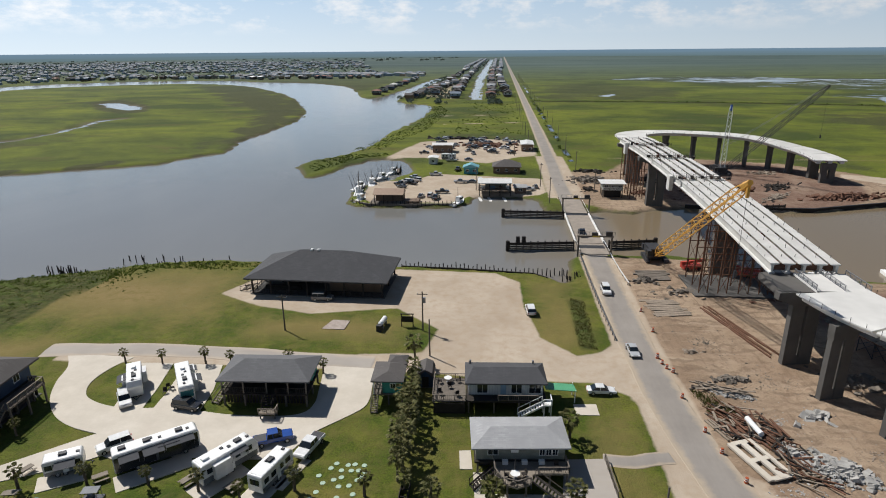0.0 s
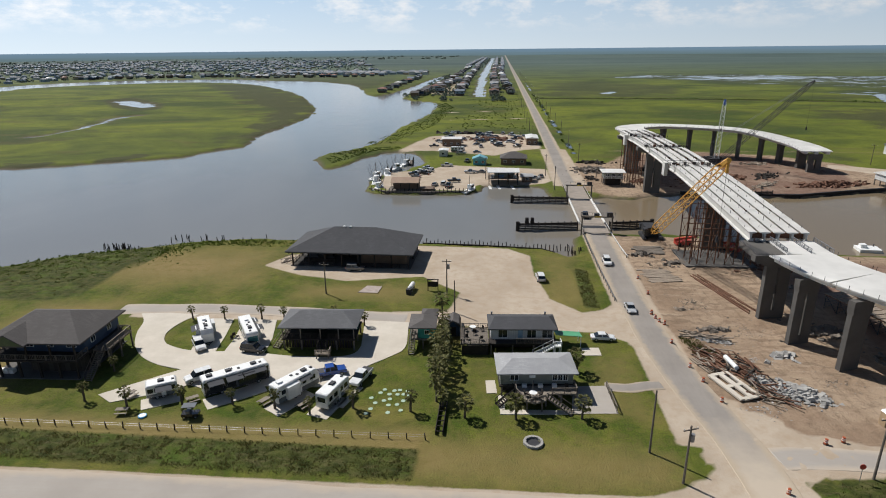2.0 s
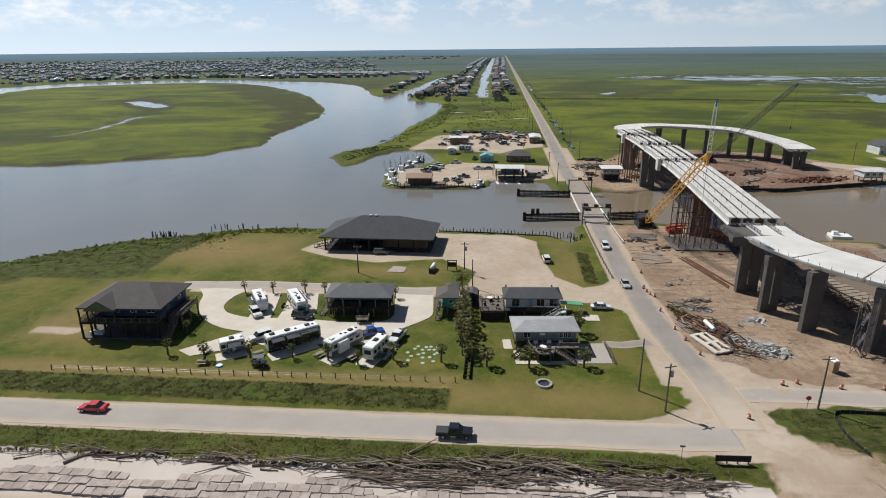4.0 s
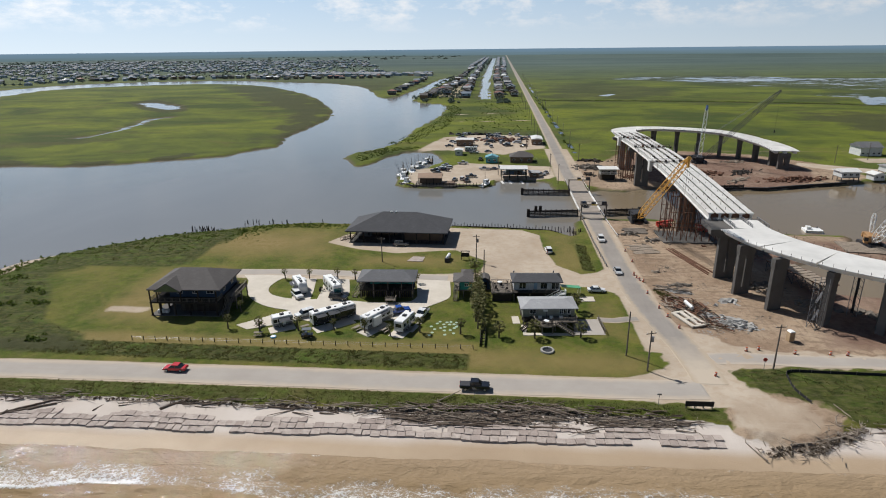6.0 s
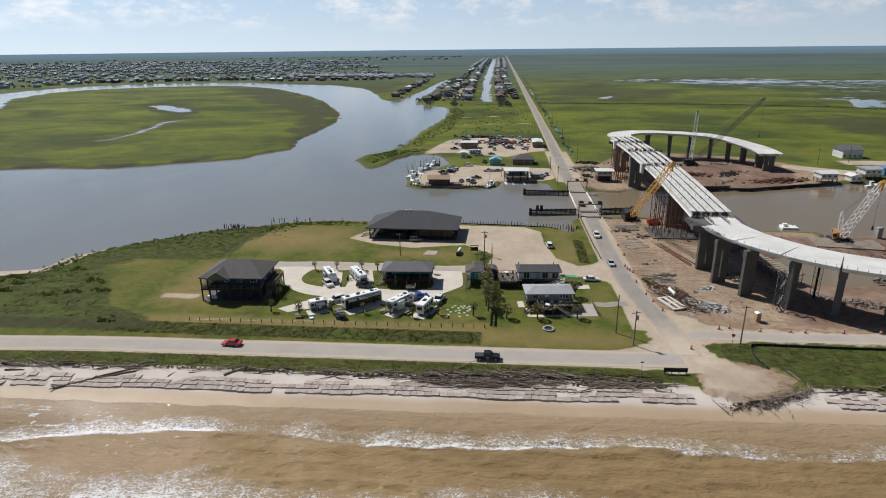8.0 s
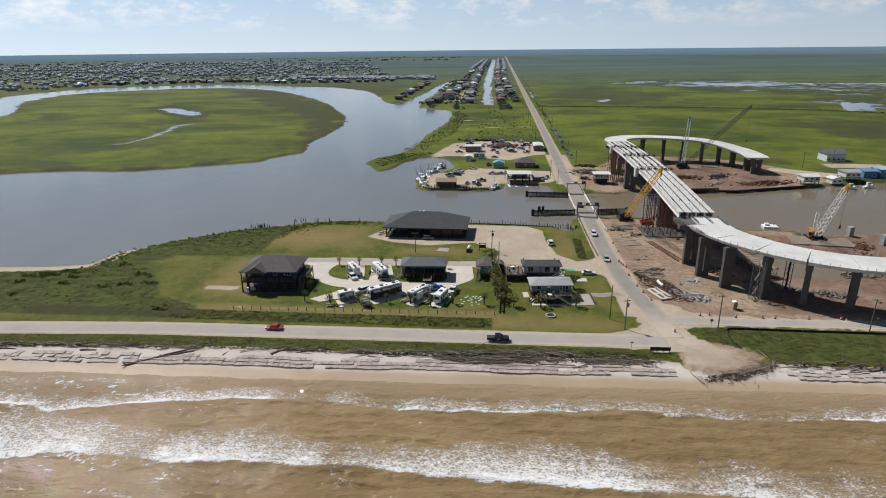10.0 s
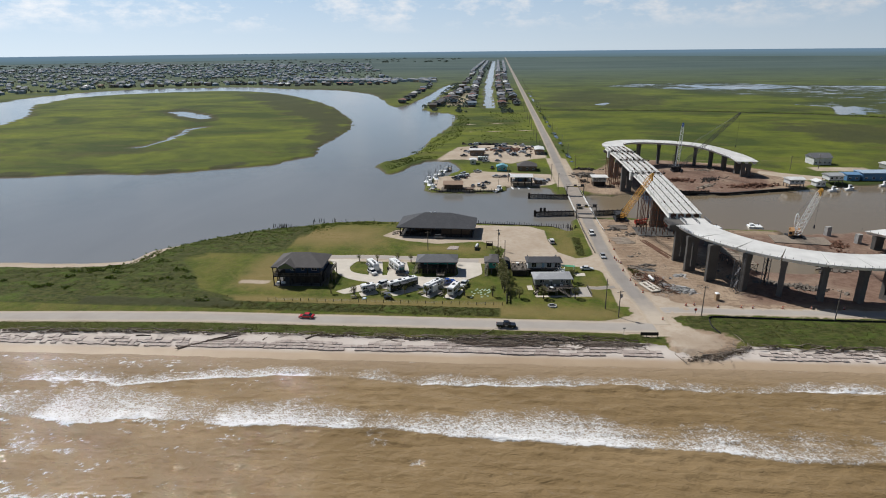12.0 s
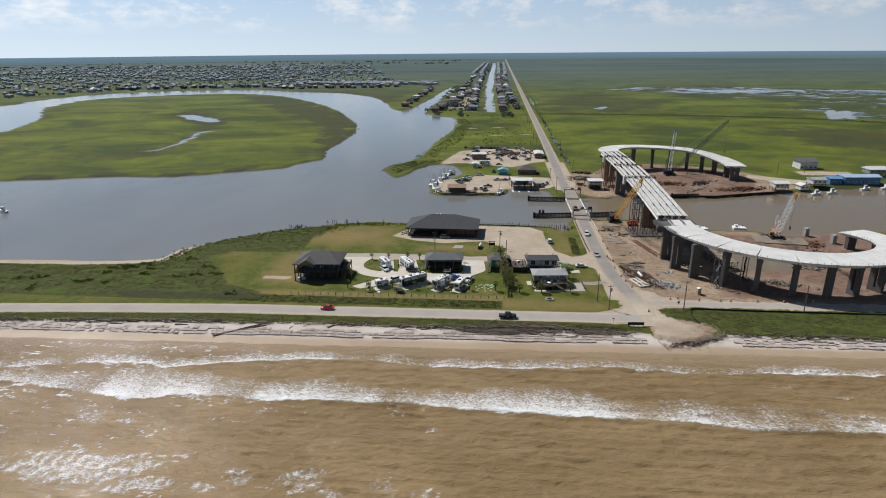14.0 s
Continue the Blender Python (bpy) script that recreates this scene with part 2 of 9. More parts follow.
mud = g.mix(n_sml, (0.09, 0.075, 0.05), (0.14, 0.115, 0.08))
col = g.mix(g.attr("mud"), col, mud)
# shallow standing water between the tussocks of the wet marsh
p_noise = g.math("ADD", g.math("MULTIPLY", g.noise(0.012, 6, 0.7, g.coords((0.7, 1.0, 1)), 0.9), 0.5), g.math("MULTIPLY", g.noise(0.06, 5, 0.7, g.coords((0.6, 1.0, 1)), 0.5), 0.5))
pool = g.ramp(g.math("ADD", g.attr("pool"), g.math("MULTIPLY", g.math("SUBTRACT", p_noise, 0.5), 2.6)), 0.52, 0.58)
col = g.mix(g.math("MULTIPLY", g.ramp(g.attr("pool"), 0.1, 0.5), 0.75), col, (0.042, 0.052, 0.034))
col = g.mix(pool, col, (0.07, 0.085, 0.1))
g.color(col)
g.plug(g.math("SUBTRACT", g.math("SUBTRACT", 0.95, g.math("MULTIPLY", g.attr("wet"), 0.45)), g.math("MULTIPLY", pool, 0.85)), g.b.inputs["Roughness"])
g.plug(g.math("ADD", 0.15, g.math("MULTIPLY", pool, 0.35)), g.b.inputs["Specular IOR Level"])
g.bump(g.math("MULTIPLY", g.math("ADD", g.math("MULTIPLY", n_sml, 0.5), g.math("MULTIPLY", n_fine, 0.5)), g.math("SUBTRACT", 1.0, g.math("MAXIMUM", pool, g.math("MULTIPLY", g.math("MAXIMUM", g.attr("beach"), g.attr("shell")), 0.85)))), 0.9, 0.4)
M_LAND = g.m

w = Mat("creek_water", 0.12, 0, 0.5)
wc = w.mix(w.ramp(w.noise(0.012, 4, 0.6, w.coords((1, 0.45, 1)), 0.8), 0.35, 0.7), (0.176, 0.174, 0.162), (0.21, 0.205, 0.192))
w_at = w.node("SeparateXYZ")
w.plug(w.coords(), w_at.inputs[0])
silty = w.math("ADD", w.math("MULTIPLY", w.math("ADD", w_at.outputs["X"], 14.0), 0.016), w.math("MULTIPLY", w.math("SUBTRACT", w.noise(0.02, 4, 0.6, w.coords((1, 0.5, 1)), 0.8), 0.5), 1.1))
wc = w.mix(w.math("MULTIPLY", w.ramp(silty, 0.0, 0.7), 0.8), wc, (0.2, 0.145, 0.08))
flats = w.ramp(w.noise(0.006, 5, 0.6, w.coords((1, 0.3, 1)), 1.2), 0.5, 0.7)
wc = w.mix(w.math("MULTIPLY", w.math("MULTIPLY", flats, w.ramp(silty, 0.3, 0.0)), 0.8), wc, (0.27, 0.235, 0.2))
w.color(wc)
w.bump(w.math("ADD", w.noise(1.1, 3, 0.6, w.coords((1, 1.7, 1))), w.math("MULTIPLY", w.noise(0.12, 3, 0.6), 1.5)), 0.10, 0.12)
M_CREEK = w.m

s = Mat("sea_water", 0.2, 0, 0.25)
foam_raw = s.attr("foam")
warped = s.node("VectorMath")
warped.operation = "ADD"
wv_ = s.node("TexNoise")
wv_.inputs["Scale"].default_value, wv_.inputs["Detail"].default_value = 0.8, 3
s.plug(s.coords(), wv_.inputs["Vector"])
s.plug(s.coords((0.9, 1.2, 0.0)), warped.inputs[0])
s.plug(wv_.outputs["Color"], warped.inputs[1])


def lace_of(scale):
    v = s.node("TexVoronoi")
    v.feature = "DISTANCE_TO_EDGE"
    v.inputs["Scale"].default_value = scale
    s.plug(warped.outputs[0], v.inputs["Vector"])
    return s.ramp(v.outputs["Distance"], 0.0, 0.28, (1, 1, 1), (0, 0, 0))


lace = s.math("ADD", s.math("MULTIPLY", lace_of(1.5), 0.55), s.math("MULTIPLY", lace_of(3.6), 0.45))
froth = s.noise(1.3, 8, 0.75, s.coords((0.7, 1.1, 1)), 0.5)
foam = s.math("ADD", s.math("MULTIPLY", foam_raw, 0.95), s.math("ADD", s.math("MULTIPLY", s.math("SUBTRACT", lace, 0.5), 0.6), s.math("MULTIPLY", s.math("SUBTRACT", froth, 0.52), 2.1)))
foam = s.math("MULTIPLY", s.ramp(foam, 0.45, 0.9), s.ramp(foam_raw, 0.12, 0.4))
foam = s.math("MAXIMUM", s.math("MULTIPLY", foam, 0.9), s.math("MULTIPLY", s.ramp(s.math("ADD", foam_raw, s.math("MULTIPLY", s.math("SUBTRACT", froth, 0.5), 0.8)), 0.3, 0.95), 0.22))
silt = s.mix(s.ramp(s.noise(0.05, 4, 0.6, s.coords((0.5, 1.6, 1)), 0.6), 0.35, 0.68), (0.205, 0.138, 0.064), (0.282, 0.196, 0.1))
silt = s.mix(s.attr("shallow"), silt, (0.32, 0.235, 0.15))
s.color(s.mix(foam, silt, (0.78, 0.775, 0.765)))
s.plug(s.math("ADD", 0.055, s.math("MULTIPLY", foam, 0.82)), s.b.inputs["Roughness"])
s.bump(s.math("ADD", s.math("ADD", s.noise(0.55, 2, 0.5, s.coords((0.6, 1.3, 1)), 0.8), s.math("MULTIPLY", s.noise(1.7, 2, 0.55, s.coords((0.7, 1.3, 1)), 0.6), 0.45)), s.math("MULTIPLY", foam, 0.25)), 0.85, 0.42)
M_SEA = s.m

a = Mat("road_surface", 0.9, 0, 0.25)
ac = a.mix(a.ramp(a.noise(0.12, 4, 0.6), 0.35, 0.7), (0.24, 0.215, 0.19), (0.315, 0.285, 0.253))
ac = a.mix(a.math("MULTIPLY", a.noise(2.5, 4, 0.7, a.coords((1, 0.15, 1))), 0.5), ac, (0.2, 0.18, 0.165))
ac = a.mix(a.math("MULTIPLY", a.ramp(a.noise(0.25, 5, 0.65, a.coords((1, 0.2, 1))), 0.45, 0.75), 0.5), ac, (0.34, 0.305, 0.265))
pos = a.node("SeparateXYZ")
a.plug(a.coords(), pos.inputs[0])
blown = a.math("ADD", a.math("MULTIPLY", a.math("SUBTRACT", 63.0, pos.outputs["Y"]), 0.075), a.math("MULTIPLY", a.math("SUBTRACT", a.noise(0.3, 5, 0.65), 0.5), 0.8))
ac = a.mix(a.ramp(blown, 0.0, 1.0), ac, (0.46, 0.388, 0.306))     # sand blown over the beach end
worn = a.math("ADD", a.attr("edge"), a.math("MULTIPLY", a.math("SUBTRACT", a.noise(0.5, 5, 0.7), 0.5), 0.7))
ac = a.mix(a.math("MULTIPLY", a.ramp(worn, 0.62, 0.92), 0.85), ac, (0.4, 0.325, 0.24))
a.color(ac)
a.bump(a.noise(9, 3, 0.7), 0.15, 0.02)
M_ROAD = a.m
a = Mat("sandy_road_surface", 0.92, 0, 0.2)
ac = a.mix(a.ramp(a.noise(0.12, 4, 0.6), 0.35, 0.7), (0.335, 0.305, 0.275), (0.405, 0.372, 0.335))
ac = a.mix(a.math("MULTIPLY", a.noise(1.6, 4, 0.7, a.coords((0.12, 1, 1))), 0.5), ac, (0.32, 0.275, 0.225))
worn = a.math("ADD", a.attr("edge"), a.math("MULTIPLY", a.math("SUBTRACT", a.noise(0.4, 5, 0.7, a.coords((0.5, 1, 1))), 0.5), 0.9))
ac = a.mix(a.math("MULTIPLY", a.ramp(worn, 0.55, 0.95), 0.8), ac, (0.46, 0.38, 0.295))
a.color(ac)
a.bump(a.noise(6, 3, 0.7), 0.2, 0.03)
M_SANDROAD = a.m
c_ = Mat("concrete", 0.85, 0, 0.3)
cc = c_.mix(c_.ramp(c_.noise(0.2, 5, 0.65), 0.35, 0.7), (0.5, 0.45, 0.375), (0.62, 0.565, 0.485))
cc = c_.mix(c_.math("MULTIPLY", c_.noise(3, 4, 0.7), 0.4), cc, (0.46, 0.405, 0.335))
c_.color(cc)
c_.bump(c_.noise(12, 3, 0.7), 0.1, 0.02)
M_CONC = c_.m

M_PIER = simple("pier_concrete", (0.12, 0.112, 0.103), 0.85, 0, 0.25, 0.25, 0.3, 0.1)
M_DECK = simple("new_deck_concrete", (0.66, 0.645, 0.61), 0.8, 0, 0.22, 0.15, 0.3, 0.1)
M_GIRDER = simple("girder_concrete", (0.6, 0.585, 0.55), 0.8, 0, 0.2, 0.3, 0.3, 0.05)
M_ROOF_DARK = shingle("dark_shingles", (0.085, 0.085, 0.09))
M_ROOF_BROWN = shingle("brown_grey_shingles", (0.12, 0.11, 0.105))
M_ROOF_GREY = shingle("pale_grey_roof", (0.36, 0.36, 0.365))
M_ROOF_MID = shingle("grey_shingles", (0.15, 0.15, 0.155))
M_WOOD = lined("weathered_wood", (0.26, 0.22, 0.175), "X", 0.14, 0.4, 0.85, 0.3)
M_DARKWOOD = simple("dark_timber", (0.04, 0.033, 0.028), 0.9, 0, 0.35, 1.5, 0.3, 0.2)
M_GREYWOOD = simple("grey_timber", (0.17, 0.145, 0.12), 0.9, 0, 0.3, 1.5, 0.3, 0.2)
M_BLUE_SIDING = lined("blue_siding", (0.035, 0.065, 0.12), "Z", 0.18)
M_TEAL_SIDING = lined("teal_siding", (0.05, 0.3, 0.25), "Z", 0.18)
M_WHITE_SIDING = lined("white_siding", (0.62, 0.62, 0.6), "X", 0.4, 0.4)
M_SAGE_SIDING = lined("grey_green_siding", (0.26, 0.27, 0.23), "Z", 0.2)
M_BROWN_SIDING = lined("brown_siding", (0.18, 0.12, 0.08), "Z", 0.2)
M_WHITE = simple("white_paint", (0.78, 0.78, 0.76), 0.5, 0, 0.1)
M_GLASS = glass_dark("window_glass")
M_STEEL = simple("steel", (0.3, 0.3, 0.31), 0.5, 0.6, 0.3)
M_RUST = simple("rusty_steel", (0.17, 0.083, 0.05), 0.85, 0.1, 0.4, 2.0)
M_ORANGE = simple("yellow_orange_crane_paint", (0.62, 0.33, 0.06), 0.5, 0, 0.2)
M_RED = simple("red_paint", (0.5, 0.06, 0.04), 0.5, 0, 0.2)
M_BLACK = simple("black_rubber", (0.02, 0.02, 0.02), 0.8, 0, 0.2)
M_DARKSTEEL = simple("dark_steel", (0.05, 0.05, 0.055), 0.6, 0.3, 0.3)
M_BARK = simple("palm_bark", (0.13, 0.105, 0.08), 0.95, 0, 0.35, 3.0, 0.2, 0.4)
M_DRIFT = simple("driftwood_grey", (0.3, 0.245, 0.19), 0.9, 0, 0.35, 2.0, 0.3, 0.3)
M_RUBBLE = simple("broken_concrete", (0.4, 0.385, 0.36), 0.9, 0, 0.35, 0.8, 0.3, 0.2)
M_LOG = simple("dark_driftwood", (0.15, 0.112, 0.085), 0.9, 0, 0.4, 1.5, 0.3, 0.3)
sl = Mat("pinkish_slab_concrete", 0.9, 0, 0.3)
sl_n = sl.noise(1.1, 5, 0.65)
sl_r = sl.node("ObjectInfo").outputs["Random"]
sl_c = sl.mix(sl_r, (0.3, 0.245, 0.215), (0.45, 0.385, 0.34))
sl_c = sl.mix(sl.math("MULTIPLY", sl.ramp(sl_n, 0.42, 0.68), 0.7), sl_c, (0.24, 0.195, 0.17))
sl_c = sl.mix(sl.math("MULTIPLY", sl.ramp(sl.noise(5, 4, 0.7), 0.5, 0.75), 0.5), sl_c, (0.52, 0.45, 0.385))
sl.color(sl_c)
sl.bump(sl.noise(7, 4, 0.7), 0.3, 0.03)
M_SLAB = sl.m


def leafy(name, dark, light):
    m = Mat(name, 0.7, 0, 0.3)
    geo = m.node("NewGeometry")
    c = m.mix(geo.outputs["Random Per Island"], dark, light)
    m.color(c)
    thin = m.node("BsdfTranslucent")
    m.plug(c, thin.inputs["Color"])
    both = m.node("MixShader")
    both.inputs[0].default_value = 0.38
    m.plug(m.b.outputs[0], both.inputs[1])
    m.plug(thin.outputs[0], both.inputs[2])
    m.plug(both.outputs[0], m.nt.nodes["Material Output"].inputs["Surface"])
    return m.m


M_PALM = leafy("palm_leaf", (0.06, 0.075, 0.016), (0.22, 0.2, 0.08))
M_SHRUB = leafy("shrub_leaf", (0.042, 0.066, 0.012), (0.12, 0.16, 0.024))
M_REED = leafy("marsh_grass_blades", (0.06, 0.07, 0.018), (0.18, 0.16, 0.06))
# leaf tones paled and greyed: distance haze put into the colour
M_HAZY_TREE = leafy("hazy_tree_leaf", (0.062, 0.084, 0.066), (0.12, 0.15, 0.12))


# ---------- mesh helpers ----------
def bx(bm, x0, y0, z0, x1, y1, z1, m=None):
    vs = [bm.verts.new((m @ Vector(p)) if m else p) for p in
          ((x0, y0, z0), (x1, y0, z0), (x1, y1, z0), (x0, y1, z0), (x0, y0, z1), (x1, y0, z1), (x1, y1, z1), (x0, y1, z1))]
    for f in ((3, 2, 1, 0), (4, 5, 6, 7), (0, 1, 5, 4), (1, 2, 6, 5), (2, 3, 7, 6), (3, 0, 4, 7)):
        bm.faces.new([vs[i] for i in f])
    return bm


def rod(bm, p, q, r0, r1=None, n=6):
    p, q = Vector(p), Vector(q)
    r1 = r0 if r1 is None else r1
    d = (q - p).normalized()
    u = d.orthogonal().normalized()
    v = d.cross(u)
    a_, b_ = [], []
    for i in range(n):
        k = u * math.cos(2 * math.pi * i / n) + v * math.sin(2 * math.pi * i / n)
        a_.append(bm.verts.new(p + k * r0))
        b_.append(bm.verts.new(q + k * r1))
    for i in range(n):
        j = (i + 1) % n
        bm.faces.new((a_[i], a_[j], b_[j], b_[i]))
    bm.faces.new(a_[::-1])
    bm.faces.new(b_)
    return bm


def beam(bm, p, q, w_, h_):
    """A square bar from p to q, h_ high and w_ wide."""
    p, q = Vector(p), Vector(q)
    d = (q - p)
    side = d.cross(Vector((0, 0, 1)))
    side = side.normalized() if side.length > 1e-6 else Vector((1, 0, 0))
    up = side.cross(d).normalized()
    m = Matrix((( *side, 0), (*d.normalized(), 0), (*up, 0), (0, 0, 0, 1))).transposed()
    m.translation = p
    return bx(bm, -w_ / 2, 0, -h_ / 2, w_ / 2, d.length, h_ / 2, m)


def prism(bm, pts, z0, z1):
    """A plate of any outline, anticlockwise from above."""
    lo = [bm.verts.new((x, y, z0)) for x, y in pts]
    hi = [bm.verts.new((x, y, z1)) for x, y in pts]
    n = len(pts)
    for i in range(n):
        bm.faces.new((lo[i], lo[(i + 1) % n], hi[(i + 1) % n], hi[i]))
    bm.faces.new(hi)
    bm.faces.new(lo[::-1])
    return bm


def side_profile(bm, pts, y0, y1):
    """An outline in x and z, pulled from y0 to y1."""
    lo = [bm.verts.new((x, y0, z)) for x, z in pts]
    hi = [bm.verts.new((x, y1, z)) for x, z in pts]
    n = len(pts)
    for i in range(n):
        bm.faces.new((lo[i], lo[(i + 1) % n], hi[(i + 1) % n], hi[i]))
    bm.faces.new(hi)
    bm.faces.new(lo[::-1])
    bmesh.ops.recalc_face_normals(bm, faces=bm.faces)
    return bm


def hip_roof(bm, x0, y0, x1, y1, z, rise, thick=0.22, ridge=None, along="x"):
    """A hip roof over a rectangle, with an eave board's thickness. ridge: how far the ridge stands in from each end."""
    if along == "x":
        k = (y1 - y0) / 2 if ridge is None else ridge
        ra, rb = (x0 + k, (y0 + y1) / 2, z + rise), (x1 - k, (y0 + y1) / 2, z + rise)
    else:
        k = (x1 - x0) / 2 if ridge is None else ridge
        ra, rb = ((x0 + x1) / 2, y0 + k, z + rise), ((x0 + x1) / 2, y1 - k, z + rise)
    lo = [bm.verts.new(p) for p in ((x0, y0, z - thick), (x1, y0, z - thick), (x1, y1, z - thick), (x0, y1, z - thick))]
    e = [bm.verts.new(p) for p in ((x0, y0, z), (x1, y0, z), (x1, y1, z), (x0, y1, z))]
    a_, b_ = bm.verts.new(ra), bm.verts.new(rb)
    for i in range(4):
        bm.faces.new((lo[i], lo[(i + 1) % 4], e[(i + 1) % 4], e[i]))
    bm.faces.new(lo[::-1])
    if along == "x":
        for f in ((e[0], e[1], b_, a_), (e[1], e[2], b_), (e[2], e[3], a_, b_), (e[3], e[0], a_)):
            bm.faces.new(f)
    else:
        for f in ((e[0], e[1], a_), (e[1], e[2], b_, a_), (e[2], e[3], b_), (e[3], e[0], a_, b_)):
            bm.faces.new(f)
    return bm


def gable_roof(bm, x0, y0, x1, y1, z, rise, thick=0.15, along="x"):
    if along == "x":
        ym = (y0 + y1) / 2
        pts = [(y0, z - thick), (y1, z - thick), (y1, z), (ym, z + rise), (y0, z)]
        lo = [bm.verts.new((x0, y, h)) for y, h in pts]
        hi = [bm.verts.new((x1, y, h)) for y, h in pts]
    else:
        xm = (x0 + x1) / 2
        pts = [(x0, z - thick), (x1, z - thick), (x1, z), (xm, z + rise), (x0, z)]
        lo = [bm.verts.new((x, y0, h)) for x, h in pts]
        hi = [bm.verts.new((x, y1, h)) for x, h in pts]
    n = len(pts)
    for i in range(n):
        bm.faces.new((lo[i], lo[(i + 1) % n], hi[(i + 1) % n], hi[i]))
    bm.faces.new(lo[::-1])
    bm.faces.new(hi)
    bmesh.ops.recalc_face_normals(bm, faces=bm.faces)
    return bm


def soften(bm, width, segments=2, angle=30):
    edges = [e for e in bm.edges if len(e.link_faces) == 2 and e.calc_face_angle(0) > radians(angle)]
    bmesh.ops.bevel(bm, geom=edges, offset=width, segments=segments, affect="EDGES", profile=0.5)
    return bm


def mesh_of(name, bm, material, smooth=False):
    me = bpy.data.meshes.new(name)
    bm.to_mesh(me)
    bm.free()
    me.materials.append(material)
    if smooth:
        me.polygons.foreach_set("use_smooth", [True] * len(me.polygons))
    return me


def part(name, bm, material, parent=None, label="", smooth=False, m=None):
    """Links a bmesh as one mesh object under a thing, or a ready mesh a second time."""
    me = bm if isinstance(bm, bpy.types.Mesh) else mesh_of(name, bm, material, smooth)
    ob = new(name, me)
    if parent:
        ob.parent = parent
    if m is not None:
        ob.matrix_basis = m
    if label:
        ob["label"] = label
    return ob


def thing(name, m, label, category, group="", kind=""):
    ob = new(name)
    ob.empty_display_size = 0.3
    ob.matrix_basis = m
    return tagged(ob, label, category, group, kind)


def B():
    return bmesh.new()


def solo(name, bm, material, label, category, group="", kind="", m=None, smooth=False):
    ob = part(name, bm, material, None, label, smooth, m)
    return tagged(ob, label, category, group, kind)


def smooth_line(pts, steps=6, closed=True):
    """A rounder line through the given corners."""
    p = [Vector((*q, 0)) for q in pts]
    n, out = len(p), []
    for i in range(n if closed else n - 1):
        a_, b_, c2, d = ((p[(i + k) % n] if closed else p[min(max(i + k, 0), n - 1)]) for k in (-1, 0, 1, 2))
        for s_ in range(steps):
            t = s_ / steps
            q = 0.5 * (2 * b_ + (c2 - a_) * t + (2 * a_ - 5 * b_ + 4 * c2 - d) * t * t + (3 * b_ - a_ - 3 * c2 + d) * t ** 3)
            out.append((q.x, q.y))
    if not closed:
        out.append((p[-1].x, p[-1].y))
    return out


def inside_distance(poly, X, Y):
    """The distance from the outline, positive inside."""
    d2 = np.full(X.shape, 1e18)
    ins = np.zeros(X.shape, bool)
    n = len(poly)
    for i in range(n):
        (ax, ay), (bx_, by_) = poly[i], poly[(i + 1) % n]
        ex, ey = bx_ - ax, by_ - ay
        t = np.clip(((X - ax) * ex + (Y - ay) * ey) / (ex * ex + ey * ey + 1e-12), 0, 1)
        d2 = np.minimum(d2, (X - ax - t * ex) ** 2 + (Y - ay - t * ey) ** 2)
        cross = ((ay > Y) != (by_ > Y)) & (X < (bx_ - ax) * (Y - ay) / (by_ - ay + 1e-12) + ax)
        ins ^= cross
    d = np.sqrt(d2)
    return np.where(ins, d, -d)

def in_poly(poly, x, y):
    ins = False
    for (ax, ay), (bx_, by_) in zip(poly, poly[1:] + poly[:1]):
        if (ay > y) != (by_ > y) and x < (bx_ - ax) * (y - ay) / (by_ - ay) + ax:
            ins = not ins
    return ins


def fill_points(poly, n, r_):
    xs, ys = [p[0] for p in poly], [p[1] for p in poly]
    out = []
    while len(out) < n:
        x, y = r_.uniform(min(xs), max(xs)), r_.uniform(min(ys), max(ys))
        if in_poly(poly, x, y):
            out.append((x, y))
    return out


# ---------- the land, one sheet to the horizon ----------
def spaced(near, fine, lo, hi, grow=1.06, most=160.0):
    """Grid lines: evenly fine inside the near stretch, wider and wider outside it."""
    a_ = list(np.arange(near[0], near[1] + 1e-6, fine))
    step, v = fine, a_[-1]
    while v < hi:
        step = min(step * grow, most)
        v += step
        a_.append(v)
    step, v = fine, a_[0]
    left = []
    while v > lo:
        step = min(step * grow, most)
        v -= step
        left.append(v)
    return np.array(left[::-1] + a_)


def soft_mask(d, width):
    return np.clip(0.5 + d / (2 * width), 0, 1)


def rect_mask(X, Y, x0, y0, x1, y1, width=2.0):
    return soft_mask(np.minimum(np.minimum(X - x0, x1 - X), np.minimum(Y - y0, y1 - Y)), width)


def waves_of(X, Y, scale, seed, octaves=4):
    """Cheap smooth noise from turned sines, about -1 to 1."""
    r = np.random.RandomState(seed)
    out, amp, k = np.zeros(X.shape), 1.0, 2 * math.pi / scale
    for _ in range(octaves):
        for _ in range(3):
            t, p = r.uniform(0, 2 * math.pi, 2)
            out += amp / 3 * np.sin(k * (X * math.cos(t) + Y * math.sin(t)) + p + 1.3 * np.sin(0.37 * k * (Y * math.cos(t) - X * math.sin(t)) + p))
        amp, k = amp * 0.6, k * 2.1
    return out


